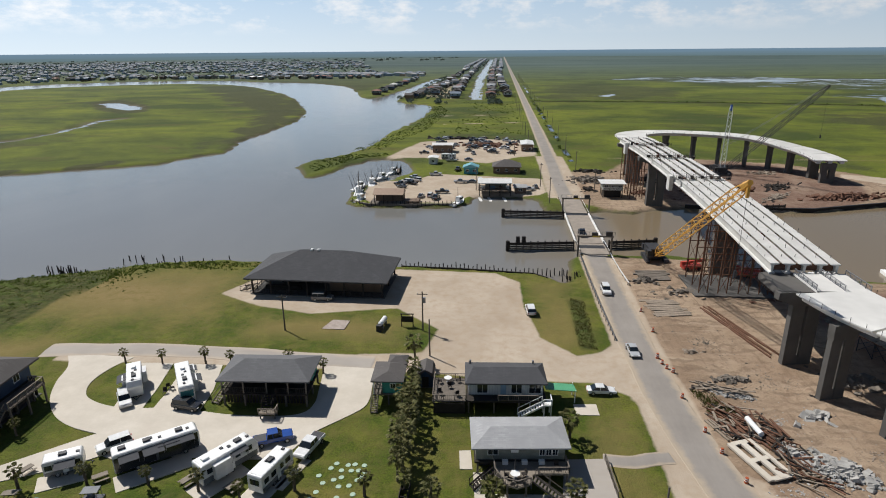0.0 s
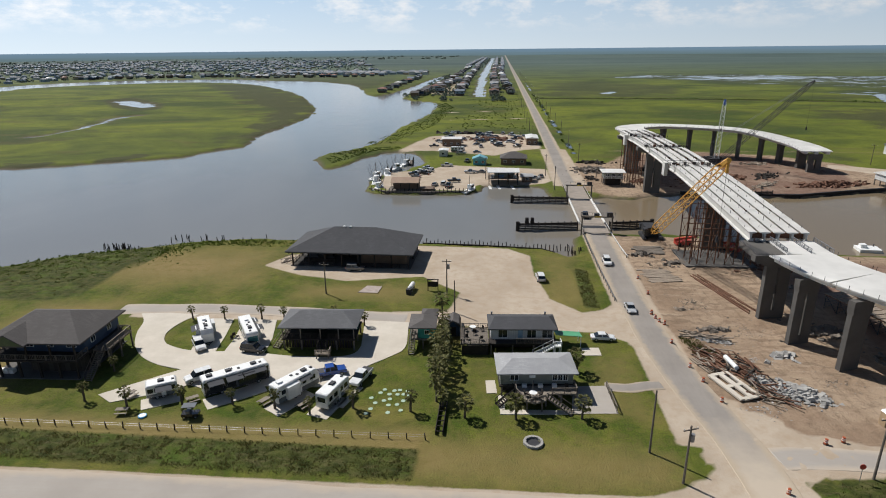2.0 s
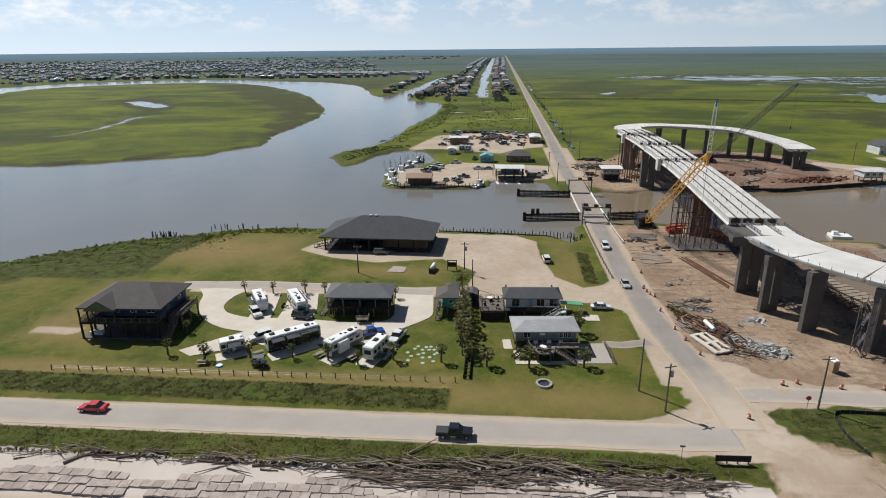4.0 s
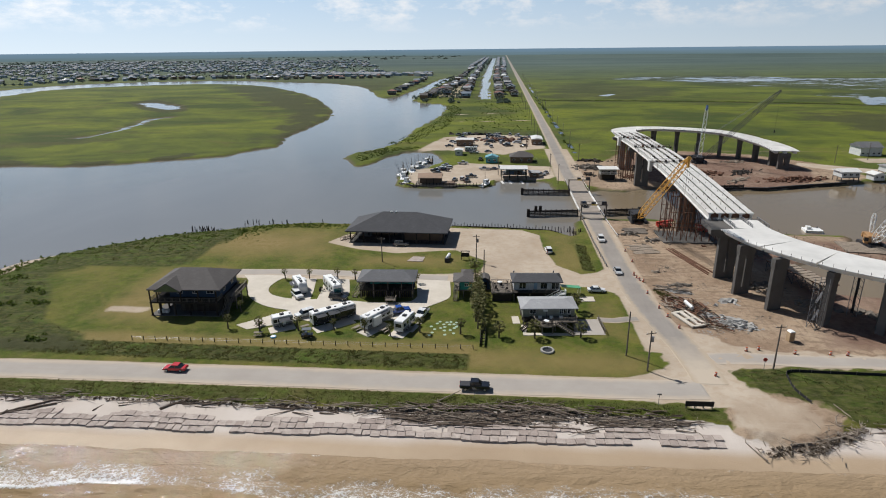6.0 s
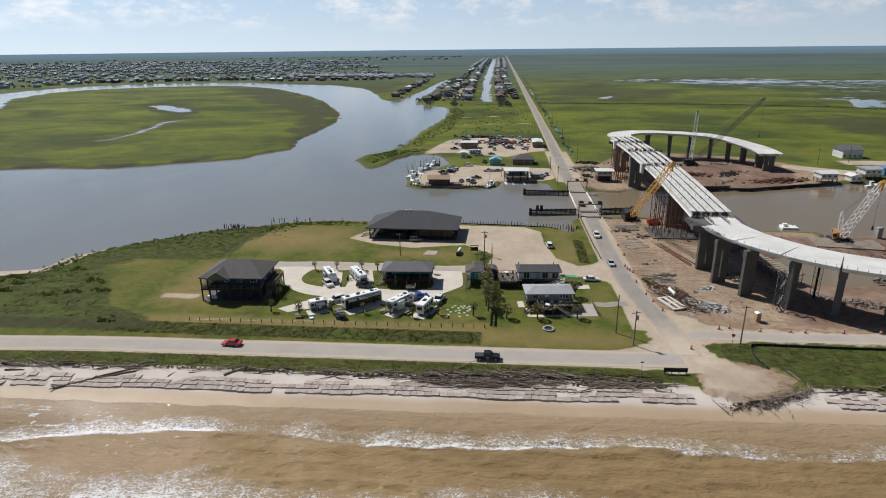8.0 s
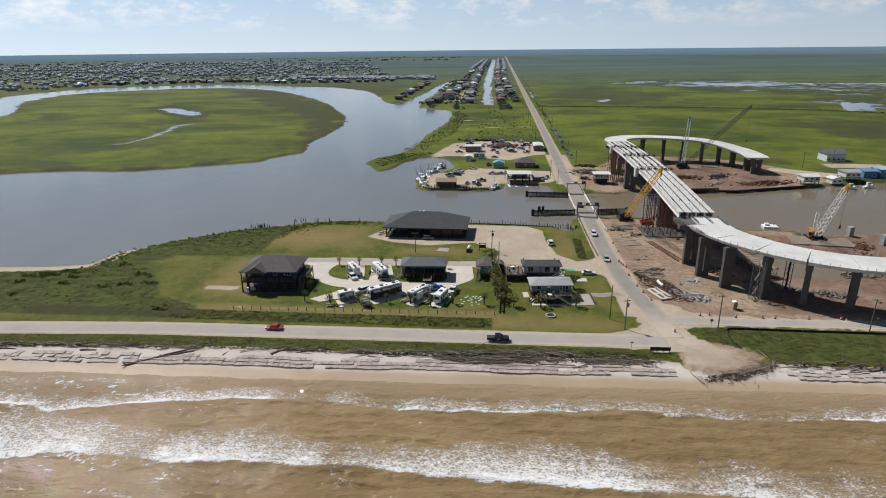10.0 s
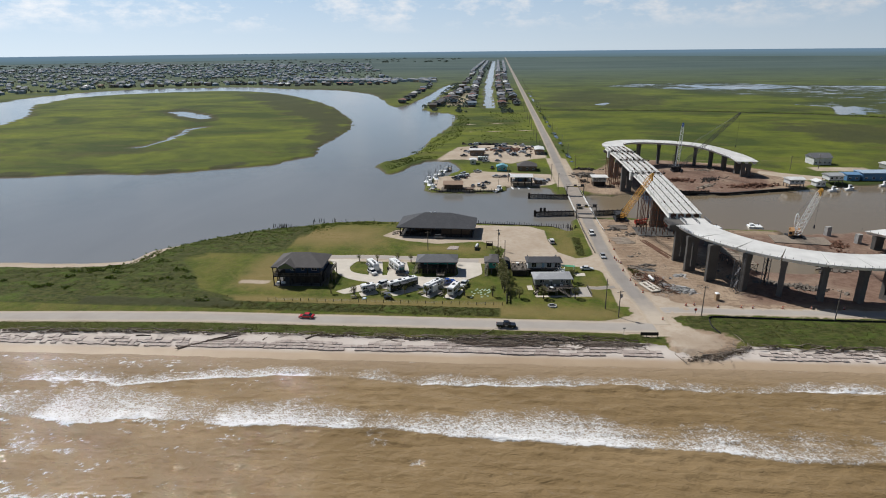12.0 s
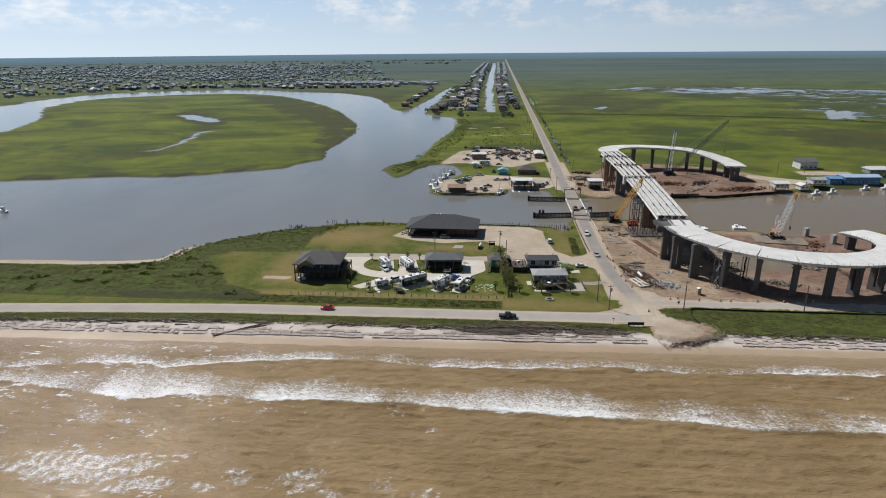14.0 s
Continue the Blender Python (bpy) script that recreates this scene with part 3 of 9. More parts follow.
SOUTH_SHORE = [(-900, 20), (-400, 62), (-217, 76), (-182, 77), (-154, 82.5), (-149, 100), (-135, 115), (-121, 126), (-109, 131), (-91, 139.5),
               (-72, 141), (-32, 139.5), (-12, 138), (-1, 136.6), (5.6, 131.5), (9.5, 137), (10.5, 150), (22, 152), (42, 151), (60, 139), (90, 137), (143, 140), (700, 270)]
EAST_BANK = [(700, 370), (200, 237), (130, 216), (115, 211), (93, 203), (72, 203), (53, 206), (34, 199), (24, 199.5), (12, 197), (7.6, 199), (5, 214.5), (-8.5, 218), (-20, 216)]
HARBOUR = [(-24, 203), (-50, 201), (-61, 205), (-63, 228), (-54, 240), (-47.5, 256), (-47.4, 270), (-52.5, 286), (-64, 295), (-74, 289), (-83, 270), (-89, 249), (-95, 258), (-102, 277), (-97, 287)]
NORTH_SHORE = [(-90, 298), (-80, 328), (-78, 394), (-70, 470), (-69, 560), (-79, 600), (-107, 625), (-120, 690), (-118, 827), (-112, 1150), (-134, 1150), (-140, 900), (-147, 750), (-152, 692),
               (-167, 697), (-189, 777), (-244, 922), (-331, 1022), (-432, 1062), (-511, 1112), (-598, 1120), (-745, 1075), (-812, 950), (-815, 833), (-797, 750), (-900, 560), (-1300, 300)]
ISLAND = [(-344, 224), (-278, 241), (-239, 242), (-208, 258), (-177, 275), (-169, 293), (-158, 311), (-166, 345), (-166, 393), (-169, 460), (-178, 505), (-191, 549), (-214, 604),
          (-251, 690), (-343, 845), (-449, 965), (-552, 998), (-650, 950), (-709, 900), (-724, 825), (-677, 688), (-616, 612), (-567, 532), (-531, 441), (-515, 350), (-470, 270), (-400, 232)]
POND = [(-440, 614), (-426, 632), (-398, 608), (-372, 588), (-347, 556), (-344, 524), (-356, 538), (-384, 556), (-412, 588)]
GUT = [(-312, 474), (-318, 440), (-309, 420), (-304, 384), (-304, 362), (-306, 336), (-316, 336), (-313, 362), (-314, 384), (-322, 424), (-331, 462), (-322, 474)]
LOOP_POND = [(61, 92), (60, 108), (72, 115), (88, 106), (92, 94), (80, 87), (66, 88)]
CANAL = [(-45, 655), (-28, 655), (-36, 1116), (-39, 1870), (-46, 3450), (-73, 3450), (-61, 1870), (-55, 1118)]
SAND_LOT = [(-70, 119.8), (-59, 114), (-47, 111), (-30, 115), (-20.6, 106), (-22.5, 96.5), (-40, 94.5), (-54, 95.5), (-72, 96), (-86, 93), (-86, 89), (-50, 90), (-22, 90), (-6, 88.6), (6, 89), (13, 84), (13, 104), (8.4, 99),
            (4.4, 97.5), (-1.5, 104), (-4, 118), (-4.4, 131), (-10, 136.5), (-33, 137.5), (-66, 128)]
YARD_EAST = [(18.6, 150), (18.6, 90), (20, 62), (24, 52), (40, 57), (120, 57), (150, 60), (150, 130), (110, 132), (90, 135), (60, 137), (45, 149)]
YARD_NORTH = [(16, 208), (26, 199), (34, 197), (53, 203), (72, 200), (93, 200), (115, 208), (132, 214), (148, 228), (140, 262), (118, 285), (80, 296), (50, 288), (36, 262), (17, 262)]

near_x, near_y = spaced((-118, 112), 0.9, -4900, 4900, 1.026, 130.0), spaced((16, 158), 0.9, -700, 4900, 1.014, 55.0)
GX, GY = np.meshgrid(near_x, near_y)
river = inside_distance(smooth_line(SOUTH_SHORE + EAST_BANK + HARBOUR + NORTH_SHORE, 3), GX, GY)
island = inside_distance(smooth_line(ISLAND, 3), GX, GY)
water = np.minimum(river, -island)
for hole in (POND, GUT, LOOP_POND):
    water = np.maximum(water, inside_distance(smooth_line(hole, 3), GX, GY))
water = np.maximum(water, inside_distance(CANAL, GX, GY))
POOLS = [(150, 1085), (230, 1174), (440, 1206), (514, 1120), (760, 1060), (1300, 950), (1200, 640), (700, 600), (450, 545), (385, 552), (350, 590), (362, 650), (313, 708), (420, 760), (360, 830), (290, 880), (268, 985), (190, 1040)]
pool_zone = inside_distance(POOLS, GX, GY)
water += waves_of(GX, GY, 16, 3) * np.clip(np.abs(GY - 40) / 160, 0.25, 4) * (np.abs(water) < 60)
coast = GY - 0.025 * GX - 33.6 - waves_of(GX, GY * 0, 23, 8) * 0.3
EDGE = [(-900, -30), (-420, 10), (-300, 19.5), (-240, 24.5), (-185, 29), (-154, 30.2), (-123, 31.8), (-99, 33.2), (-73, 33.7), (-46, 33.6), (-26, 34.1), (-14, 34.8), (-2, 35.2), (10, 35.2), (16, 34.6), (20, 33.2), (23, 30.6), (30, 29.8), (36, 33), (41, 34.8), (60, 34.7), (90, 35.2), (140, 36.5), (400, 43), (900, 56)]


def edge_y(x):
    """Where the turf breaks off above the beach."""
    return np.interp(x, *zip(*EDGE))


brink = GY - edge_y(GX) - waves_of(GX, GY * 0.3, 11, 18) * 0.45 - waves_of(GX, GY, 3.7, 19, 2) * 0.3
flats = soft_mask(-136 - GX, 8) * soft_mask(104 - GY, 5) * soft_mask(GY - 62, 4)      # a pale sandy shore on the creek
H_ = np.clip(-water * (0.42 - 0.26 * flats) - 0.1, -2.6, 0.0)
H_ += np.where(water < -3, np.clip(waves_of(GX, GY, 9, 2), -1, 1) * 0.035, 0)
rough_strip = rect_mask(GX, GY, -400, 46.6, -22.5, 52.6, 0.8)
H_ += rough_strip * (0.15 + 0.14 * waves_of(GX, GY, 3.5, 11))
scrub_zone = soft_mask(inside_distance([(-600, 50), (-100, 49), (-104, 55), (-118, 61), (-129, 78), (-138, 88), (-131, 95), (-109, 95), (-103, 98), (-104, 131), (-125, 128), (-160, 84), (-600, 60)], GX, GY), 1.5)
H_ += scrub_zone * (0.15 + 0.16 * waves_of(GX, GY, 5, 12)) * (water < -1.5)
shore_slope = np.interp(coast, [-120, -70, -13, -9, -5.5, -3, 0, 3], [-6, -4.5, -2.4, -1.5, -1.0, -0.8, -0.62, -0.5])
top_ = np.clip((brink + 0.4) / 0.9, 0, 1)
H_ = np.where(GY < 46, np.minimum(H_, shore_slope) * (1 - top_) + H_ * top_, H_)
yard = np.maximum(soft_mask(inside_distance(YARD_EAST, GX, GY), 1.5), soft_mask(inside_distance(YARD_NORTH, GX, GY), 4))
H_ += yard * (water < -2) * (np.abs(waves_of(GX, GY, 8, 13)) - 0.3) * 0.22


def grid_mesh(name, X, Y, Z, attributes):
    ny, nx = X.shape
    i = np.arange(nx * ny).reshape(ny, nx)
    quads = np.stack((i[:-1, :-1], i[:-1, 1:], i[1:, 1:], i[1:, :-1]), -1).reshape(-1, 4)
    me = bpy.data.meshes.new(name)
    me.vertices.add(nx * ny)
    me.vertices.foreach_set("co", np.stack((X, Y, Z), -1).astype(np.float32).ravel())
    me.loops.add(quads.size)
    me.loops.foreach_set("vertex_index", quads.ravel().astype(np.int32))
    me.polygons.add(len(quads))
    me.polygons.foreach_set("loop_start", np.arange(0, quads.size, 4, dtype=np.int32))
    me.polygons.foreach_set("use_smooth", np.ones(len(quads), bool))
    for key, values in attributes.items():
        me.attributes.new(key, "FLOAT", "POINT").data.foreach_set("value", values.astype(np.float32).ravel())
    me.update()
    me.validate()
    return me


lawn = np.maximum(rect_mask(GX, GY, -142, 26, 14, 141, 6), rect_mask(GX, GY, -600, 26, 400, 50, 3))
far_marsh = np.maximum(1 - np.maximum(lawn, scrub_zone), soft_mask(island, 10))
east_verge = soft_mask(inside_distance([(25, 50.2), (29, 51.4), (36, 52.4), (400, 54), (400, 43), (140, 36.4), (60, 34.6), (41.3, 34.8), (37.8, 36.9), (37.4, 40.3), (34.5, 40.1), (30, 42), (27.5, 44.2), (25.5, 48)], GX, GY) + 0.9 * waves_of(GX, GY, 5, 72, 3), 1.4)
dry_zone = np.maximum.reduce([
    0.75 * rect_mask(GX, GY, -112, 104, -66, 134, 12), 0.6 * rect_mask(GX, GY, -60, 98, -25, 112, 6), 0.62 * rect_mask(GX, GY, -26, 44.5, 13, 57, 5),
    0.5 * rect_mask(GX, GY, -6, 98, 10, 135, 6), 0.5 * rect_mask(GX, GY, 1, 60, 12, 82, 4), 0.3 * lawn, 0.66 * rect_mask(GX, GY, -110, 50, -20, 58, 3), 0.62 * rect_mask(GX, GY, -112, 60, -88, 98, 6)])
shell_zone = np.maximum.reduce([
    soft_mask(inside_distance(SAND_LOT, GX, GY), 1.2), rect_mask(GX, GY, 10.8, 84, 20, 151, 1.0) * 0.8, rect_mask(GX, GY, 11.5, 56, 20.2, 90, 1.0) * 0.85,
    soft_mask(inside_distance([(3, 45.8), (9.4, 46.8), (12.7, 49.2), (14.5, 51.8), (14.4, 57), (13, 63), (12.6, 68), (22.5, 68), (29, 61), (35, 58.6), (54, 57.9), (400, 65), (400, 54), (51, 52.3), (36, 52.4), (29, 51.4), (25, 50.2), (25.5, 48), (27.5, 44.2), (30, 42), (34.5, 40.1), (36.5, 37.5), (34, 32), (26, 28.6), (22, 30), (20.6, 32.9), (20.2, 37.4), (13.7, 38.4), (3, 39.4)], GX, GY) + 0.8 * waves_of(GX, GY, 6, 71, 3), 1.4),
    soft_mask(3.55 - np.abs(GY - np.interp(GX, [-420, -300, -240, -185, -150, -126, -105, -80, -50, -20, 6], [16, 25.8, 31, 35.8, 38.4, 40, 41.1, 41.4, 41.9, 42.2, 42.6])), 0.6) * (GX < 12), rect_mask(GX, GY, -108, 66, -97, 70, 2.0) * 0.8,
    soft_mask(inside_distance([(-60, 238), (-45, 240), (-36, 254), (8, 246), (8, 222), (5, 217), (-20, 214), (-26, 204), (-54, 203), (-60, 210)], GX, GY), 1.5),
    soft_mask(inside_distance([(-66, 292), (-55, 346), (-27, 362), (9, 352), (9, 302), (-1, 297), (-15, 280), (-48, 294)], GX, GY), 4),
    rect_mask(GX, GY, 8.5, 213, 21.5, 300, 2), rect_mask(GX, GY, 11.2, 300, 19.6, 4900, 1.5) * 0.7, soft_mask(inside_distance([(-66, 660), (-52, 660), (-66, 1100), (-110, 1150), (-100, 700)], GX, GY), 5) * 0.52, soft_mask(1.6 - np.abs(GY - 492 - 0.2 * (GX + 40)), 1.5) * (GX > -66) * (GX < -12) * 0.8, soft_mask(1.6 - np.abs(GY - 439 - 0.18 * (GX + 20)), 1.5) * (GX > -50) * (GX < 8) * 0.8,
    soft_mask(inside_distance([(128, 254), (146, 236), (168, 238), (200, 245), (200, 251), (160, 246), (140, 258), (132, 262)], GX, GY), 2), rect_mask(GX, GY, 165, 262, 200, 276, 4) * 0.8])
shell_zone = np.maximum(shell_zone, flats * soft_mask(water + 1.2, 1.0))
beach_ramp = soft_mask(inside_distance([(20, 41), (20.5, 31), (25, 28), (34, 29.5), (38.5, 37), (36, 41), (29, 43)], GX, GY) + 0.9 * waves_of(GX, GY, 5, 73, 3), 1.8)
shell_zone = shell_zone * (1 - 0.46 * beach_ramp)
dirt_zone = np.maximum.reduce([yard, beach_ramp, rect_mask(GX, GY, 40, 292, 180, 300, 5) * 0.5])
rough_zone = np.maximum.reduce([rough_strip * 0.85, scrub_zone * 0.95, 0.95 * east_verge, soft_mask(brink, 0.5) * soft_mask(38.9 - GY, 0.6) * (GX < 20) * 0.62, rect_mask(GX, GY, 5.4, 100, 8.2, 122, 1.2),
                                soft_mask(8 - np.abs(water + 8), 5) * (GY > 75) * 0.8 * (1 - 0.7 * (GX > -100)), soft_mask(inside_distance([(-150, 92), (-131, 101), (-104, 98.6), (-106.6, 130), (-120, 126), (-135, 110)], GX, GY), 1.5), soft_mask(24 - np.abs(island - 14), 16) * 0.75, soft_mask(inside_distance(HARBOUR[6:] + NORTH_SHORE[:6] + [(-20, 600), (8, 560), (8, 365), (-40, 365)], GX, GY), 6) * 0.6])
village_zone = soft_mask(inside_distance([(-62, 600), (8, 600), (8, 3400), (-90, 3400), (-110, 1160), (-75, 700)], GX, GY), 8) * 0.62
dry_zone = np.maximum(dry_zone, village_zone)
# the last patch also darkens the earth for the shade under the ramp
soil_shade_zone = np.maximum.reduce([soft_mask(46 - np.hypot(GX - 82, GY - 246), 4) * (GX > 48) * (water < 0), rect_mask(GX, GY, 90, 112, 145, 138, 4), soft_mask(inside_distance([(48, 60), (120, 60), (130, 100), (112, 128), (70, 132), (50, 120), (54, 92)], GX, GY), 5) * 0.85])
rush_zone = np.maximum.reduce([
    soft_mask(inside_distance([(-490, 941), (-379, 898), (-196, 572), (-160, 418), (-152, 340), (-172, 322), (-186, 400), (-217, 518), (-261, 572), (-387, 774)], GX, GY) + 14 * waves_of(GX, GY, 60, 31, 3), 14) * (island > -2),
    soft_mask(inside_distance([(-452, 622), (-442, 664), (-356, 578), (-326, 520), (-340, 502), (-388, 540)], GX, GY), 8),
    1.4 * soft_mask(5.0 - np.abs(GY - np.interp(GX, [20, 36, 128, 237, 316, 374, 700], [634, 630, 624, 605, 583, 548, 400])), 2.0) * (GX > 22),
    0.62 * soft_mask(inside_distance([(38, 937), (143, 965), (226, 837), (212, 690), (130, 650), (34, 660)], GX, GY) + 20 * waves_of(GX, GY, 80, 36, 3), 20),
    0.66 * soft_mask(inside_distance([(255, 530), (295, 505), (600, 400), (600, 250), (263, 345), (240, 373), (215, 440)], GX, GY) + 16 * waves_of(GX, GY, 60, 37, 3), 16),
    0.8 * soft_mask(inside_distance([(-116, 52.5), (-110.7, 55.2), (-100, 51.4), (-98, 47.4), (-150, 46.5), (-150, 53)], GX, GY), 1.5),
    soft_mask(inside_distance([(-530, 1129), (-420, 1060), (-207, 800), (-192, 830), (-182, 1004), (-209, 1134), (-445, 1203)], GX, GY), 20) * 0.8,
    0.9 * soft_mask(2 + 9 * waves_of(GX, GY, 45, 34, 3) - np.abs(island - 2), 4) * (island > -3), soft_mask(pool_zone + 25, 20) * 0.35 * (GY > 880),
    0.5 * soft_mask(waves_of(GX * 0.6, GY, 170, 33, 4) - 0.6, 0.3) * (GY > 190)])
pool_mask = np.maximum.reduce([
    0.56 * soft_mask(pool_zone - 14, 22) * soft_mask(GY - 930 + 0.22 * (GX - 300), 60), 0.42 * soft_mask(pool_zone - 8, 14),
    1.6 * soft_mask(inside_distance([(341, 580), (352, 577), (388, 662), (378, 664)], GX, GY), 2), 1.6 * soft_mask(inside_distance([(358, 577), (366, 576), (402, 668), (394, 670)], GX, GY), 2),
    1.3 * soft_mask(inside_distance([(99, 700), (120, 730), (126, 728), (110, 694)], GX, GY), 3), 0.55 * soft_mask(inside_distance([(640, 1330), (800, 1280), (1300, 1150), (1300, 1110), (780, 1240)], GX, GY), 20),
    1.2 * soft_mask(1.2 - np.abs(GX - 24.5), 1.0) * (waves_of(GX * 0, GY, 60, 77, 3) > 0.1) * (GY > 285) * (GY < 900)])
beach_zone = soft_mask(-brink - 0.1, 0.5) * (1 - 0.8 * soft_mask(inside_distance([(19, 38), (20.5, 31.5), (25, 28.8), (34, 30), (37, 36), (30, 40)], GX, GY) + 0.9 * waves_of(GX, GY, 5, 73, 3), 1.6))
wet_zone = np.clip((-coast - 5.2) / 2.0, 0, 1)
mud_zone = np.clip((-H_ - 0.45) / 0.4, 0, 1) * (coast > 2) * (1 - 0.85 * flats)
land = new("ground", grid_mesh("ground", GX, GY, H_, {
    "dry": dry_zone, "rough": rough_zone, "marsh": far_marsh * (1 - east_verge), "dirt": dirt_zone, "soil": soil_shade_zone, "dull": np.clip((GY - 600) / 900, 0, 0.92) * (water < 0), "shell": shell_zone, "beach": beach_zone, "wet": wet_zone, "mud": mud_zone, "rush": rush_zone, "pool": pool_mask, "far": np.clip((GY - 1000) / 1200, 0, 1)}))
land.data.materials.append(M_LAND)
tagged(land, "flat coastal land of lawn, marsh, sand and bare earth", "ground", kind="structure")

# ---------- water ----------
bm = B()
bx(bm, -4800, 30, -4.2, 4800, 4800, -1.0)
creek = part("water", bm, M_CREEK)
tagged(creek, "calm grey-brown tidal creek and canal water", "water", kind="structure")

sea_x, sea_y = spaced((-170, 100), 0.6, -4800, 4800, 1.12, 400), spaced((-62, 34), 0.45, -4700, 36, 1.1, 300)
SX, SY = np.meshgrid(sea_x, sea_y)
sc = SY - 0.025 * SX - 33.6
wob = [waves_of(SX, SY * 0, 26, 20 + k, 4) + 0.4 * waves_of(SX, SY * 0.5, 4.5, 90 + k, 2) for k in range(3)]
near_sun = np.clip((-35 - SX) / 75, 0, 1)


def foam_band(front, back, strong, weak, wobble):
    """Foam between a sharp seaward front and a ragged landward edge; both are (x, y) lines."""
    f_ = np.interp(SX, *zip(*front)) + 0.5 * wobble
    b_ = np.interp(SX, *zip(*back)) + 1.3 * wobble
    u = (SY - f_) / np.maximum(b_ - f_, 0.6)
    inside = np.where(u < 0, np.exp(-(np.minimum(u, 0) * (b_ - f_) / 0.3) ** 2), np.where(u < 1, strong + (weak - strong) * u, weak * np.exp(-((np.maximum(u, 1) - 1) / 0.35) ** 2)))
    return inside * np.where(u < 0, strong, 1), SY - f_


FO, SH = np.zeros(SX.shape), np.zeros(SX.shape)
FRONT_MAIN = [(-240, -2), (-150, -3), (-122, -6.4), (-112, -8.5), (-101, -5.2), (-78, -5.8), (-42, -5), (-26, -6.4), (5, -7), (16, -7), (29, -8.5), (40, -9.2), (57, -7.8), (120, -10)]
BACK_MAIN = [(-240, 1), (-152, 0.7), (-106, 4.2), (-95, 1.9), (-64, 2), (-43, 0.3), (-13, 2.7), (7, 1), (19, -0.1), (32, 0.3), (60, -2.1), (120, -4)]
FRONT_IN = [(-240, 3), (-154, 3.9), (-146, 5.4), (-116, 9.5), (-110, 7), (-93, 11), (-80, 13.2), (-67, 15), (-45, 13.2), (-21, 13.4), (5, 16), (19, 14), (34, 14.7), (47, 16), (67, 17), (120, 18.5)]
BACK_IN = [(x, y + 3.4) for x, y in FRONT_IN]
patchy = np.clip(0.85 + 0.45 * waves_of(SX, SY * 0.3, 34, 41, 3), 0.25, 1.1)
for front, back, strong, weak, wb, h_ in ((FRONT_MAIN, BACK_MAIN, 0.95, 0.5, wob[0], 0.5), (FRONT_IN, BACK_IN, 0.72, 0.46, wob[1], 0.2)):
    band, d = foam_band(front, back, strong, weak, wb)
    FO = np.maximum(FO, band * patchy)
    FO = np.maximum(FO, 1.35 * np.exp(-(d / 0.4) ** 2) * np.clip(patchy * 1.6 - 0.75, 0, 1))
    SH += h_ * np.exp(-((d - 0.5) / 1.8) ** 2)
# spent foam of broken waves: centre, half widths, density
for px, py, rx_, ry_, a_ in ((-107, -31.5, 18, 5.5, 0.85), (-92, -36, 8, 2.5, 0.8), (-61, -31.5, 5.5, 3.8, 0.7), (-74, -32, 3, 2.8, 0.62), (-45, -32, 3.2, 2.4, 0.55), (-37, -33.5, 4, 1.6, 0.75), (-55, -35, 3, 1.2, 0.8),
                             (-116, -15, 5, 3, 0.62), (-106, -16, 3.2, 1.0, 0.75), (-47, -7.8, 2.8, 2.8, 0.5), (-38, -13.4, 2.2, 0.9, 0.7), (-79, -36, 3.2, 1.5, 0.75), (-122, 12, 22, 0.8, 0.55), (-130, 17.5, 26, 1.0, 0.55), (-110, 19.4, 24, 0.7, 0.5),
                             (8, -36, 6, 1.6, 0.7), (40, -46, 8, 2, 0.7), (-60, -52, 14, 3, 0.8), (-10, -60, 20, 2.5, 0.8), (46, 9.5, 5, 0.9, 0.5), (58, 6, 3, 0.8, 0.6)):
    q = ((SX - px) / rx_) ** 2 + ((SY - py + 0.8 * wob[2]) / ry_) ** 2 + 0.5 * waves_of(SX, SY, 5, 44, 3)
    FO = np.maximum(FO, a_ * np.clip(1.35 - q, 0, 1) * (0.75 + 0.35 * waves_of(SX, SY, 2.6, 45, 3)))
# crests and flecks whitened towards the sun: foam with sun glints painted in
ridge = 0.5 - np.abs(waves_of(SX * 0.3, SY, 7.5, 65, 3))
chop = 0.4 - np.abs(waves_of(SX * 0.45, SY, 3.1, 66, 2))
FO = np.maximum(FO, np.clip((ridge - 0.37) * 9, 0, 1) * np.clip(0.8 * waves_of(SX, SY, 22, 67, 2) + 0.25, 0, 1) * (0.25 + 0.75 * near_sun) * (sc < -12) * 1.15)
glint_fleck = 0.45 - np.abs(waves_of(SX * 0.4, SY, 2.4, 68, 2))
FO = np.maximum(FO, np.clip((glint_fleck - 0.31) * 9, 0, 1) * np.clip(0.9 * waves_of(SX * 0.5, SY, 9, 69, 3) + 0.2, 0, 1) * (0.08 + 0.92 * near_sun) * (sc < -11) * 1.1)
FO = np.maximum(FO, 0.40 * np.exp(-((sc + 9.3 + 0.8 * waves_of(SX, SY * 0, 14, 60)) / 0.4) ** 2))
calm = np.clip((-sc - 8) / 10, 0, 1)
SH = (SH - 1.62) + calm * (0.42 * ridge + 0.16 * chop + 0.14 * waves_of(SX * 0.35, SY, 14, 63, 3))
sea = new("sea", grid_mesh("sea", SX, SY, SH, {"foam": FO, "shallow": np.clip((sc + 20) / 12, 0, 1)}))
sea.data.materials.append(M_SEA)
tagged(sea, "silty brown sea with white breaking surf", "water", kind="structure")


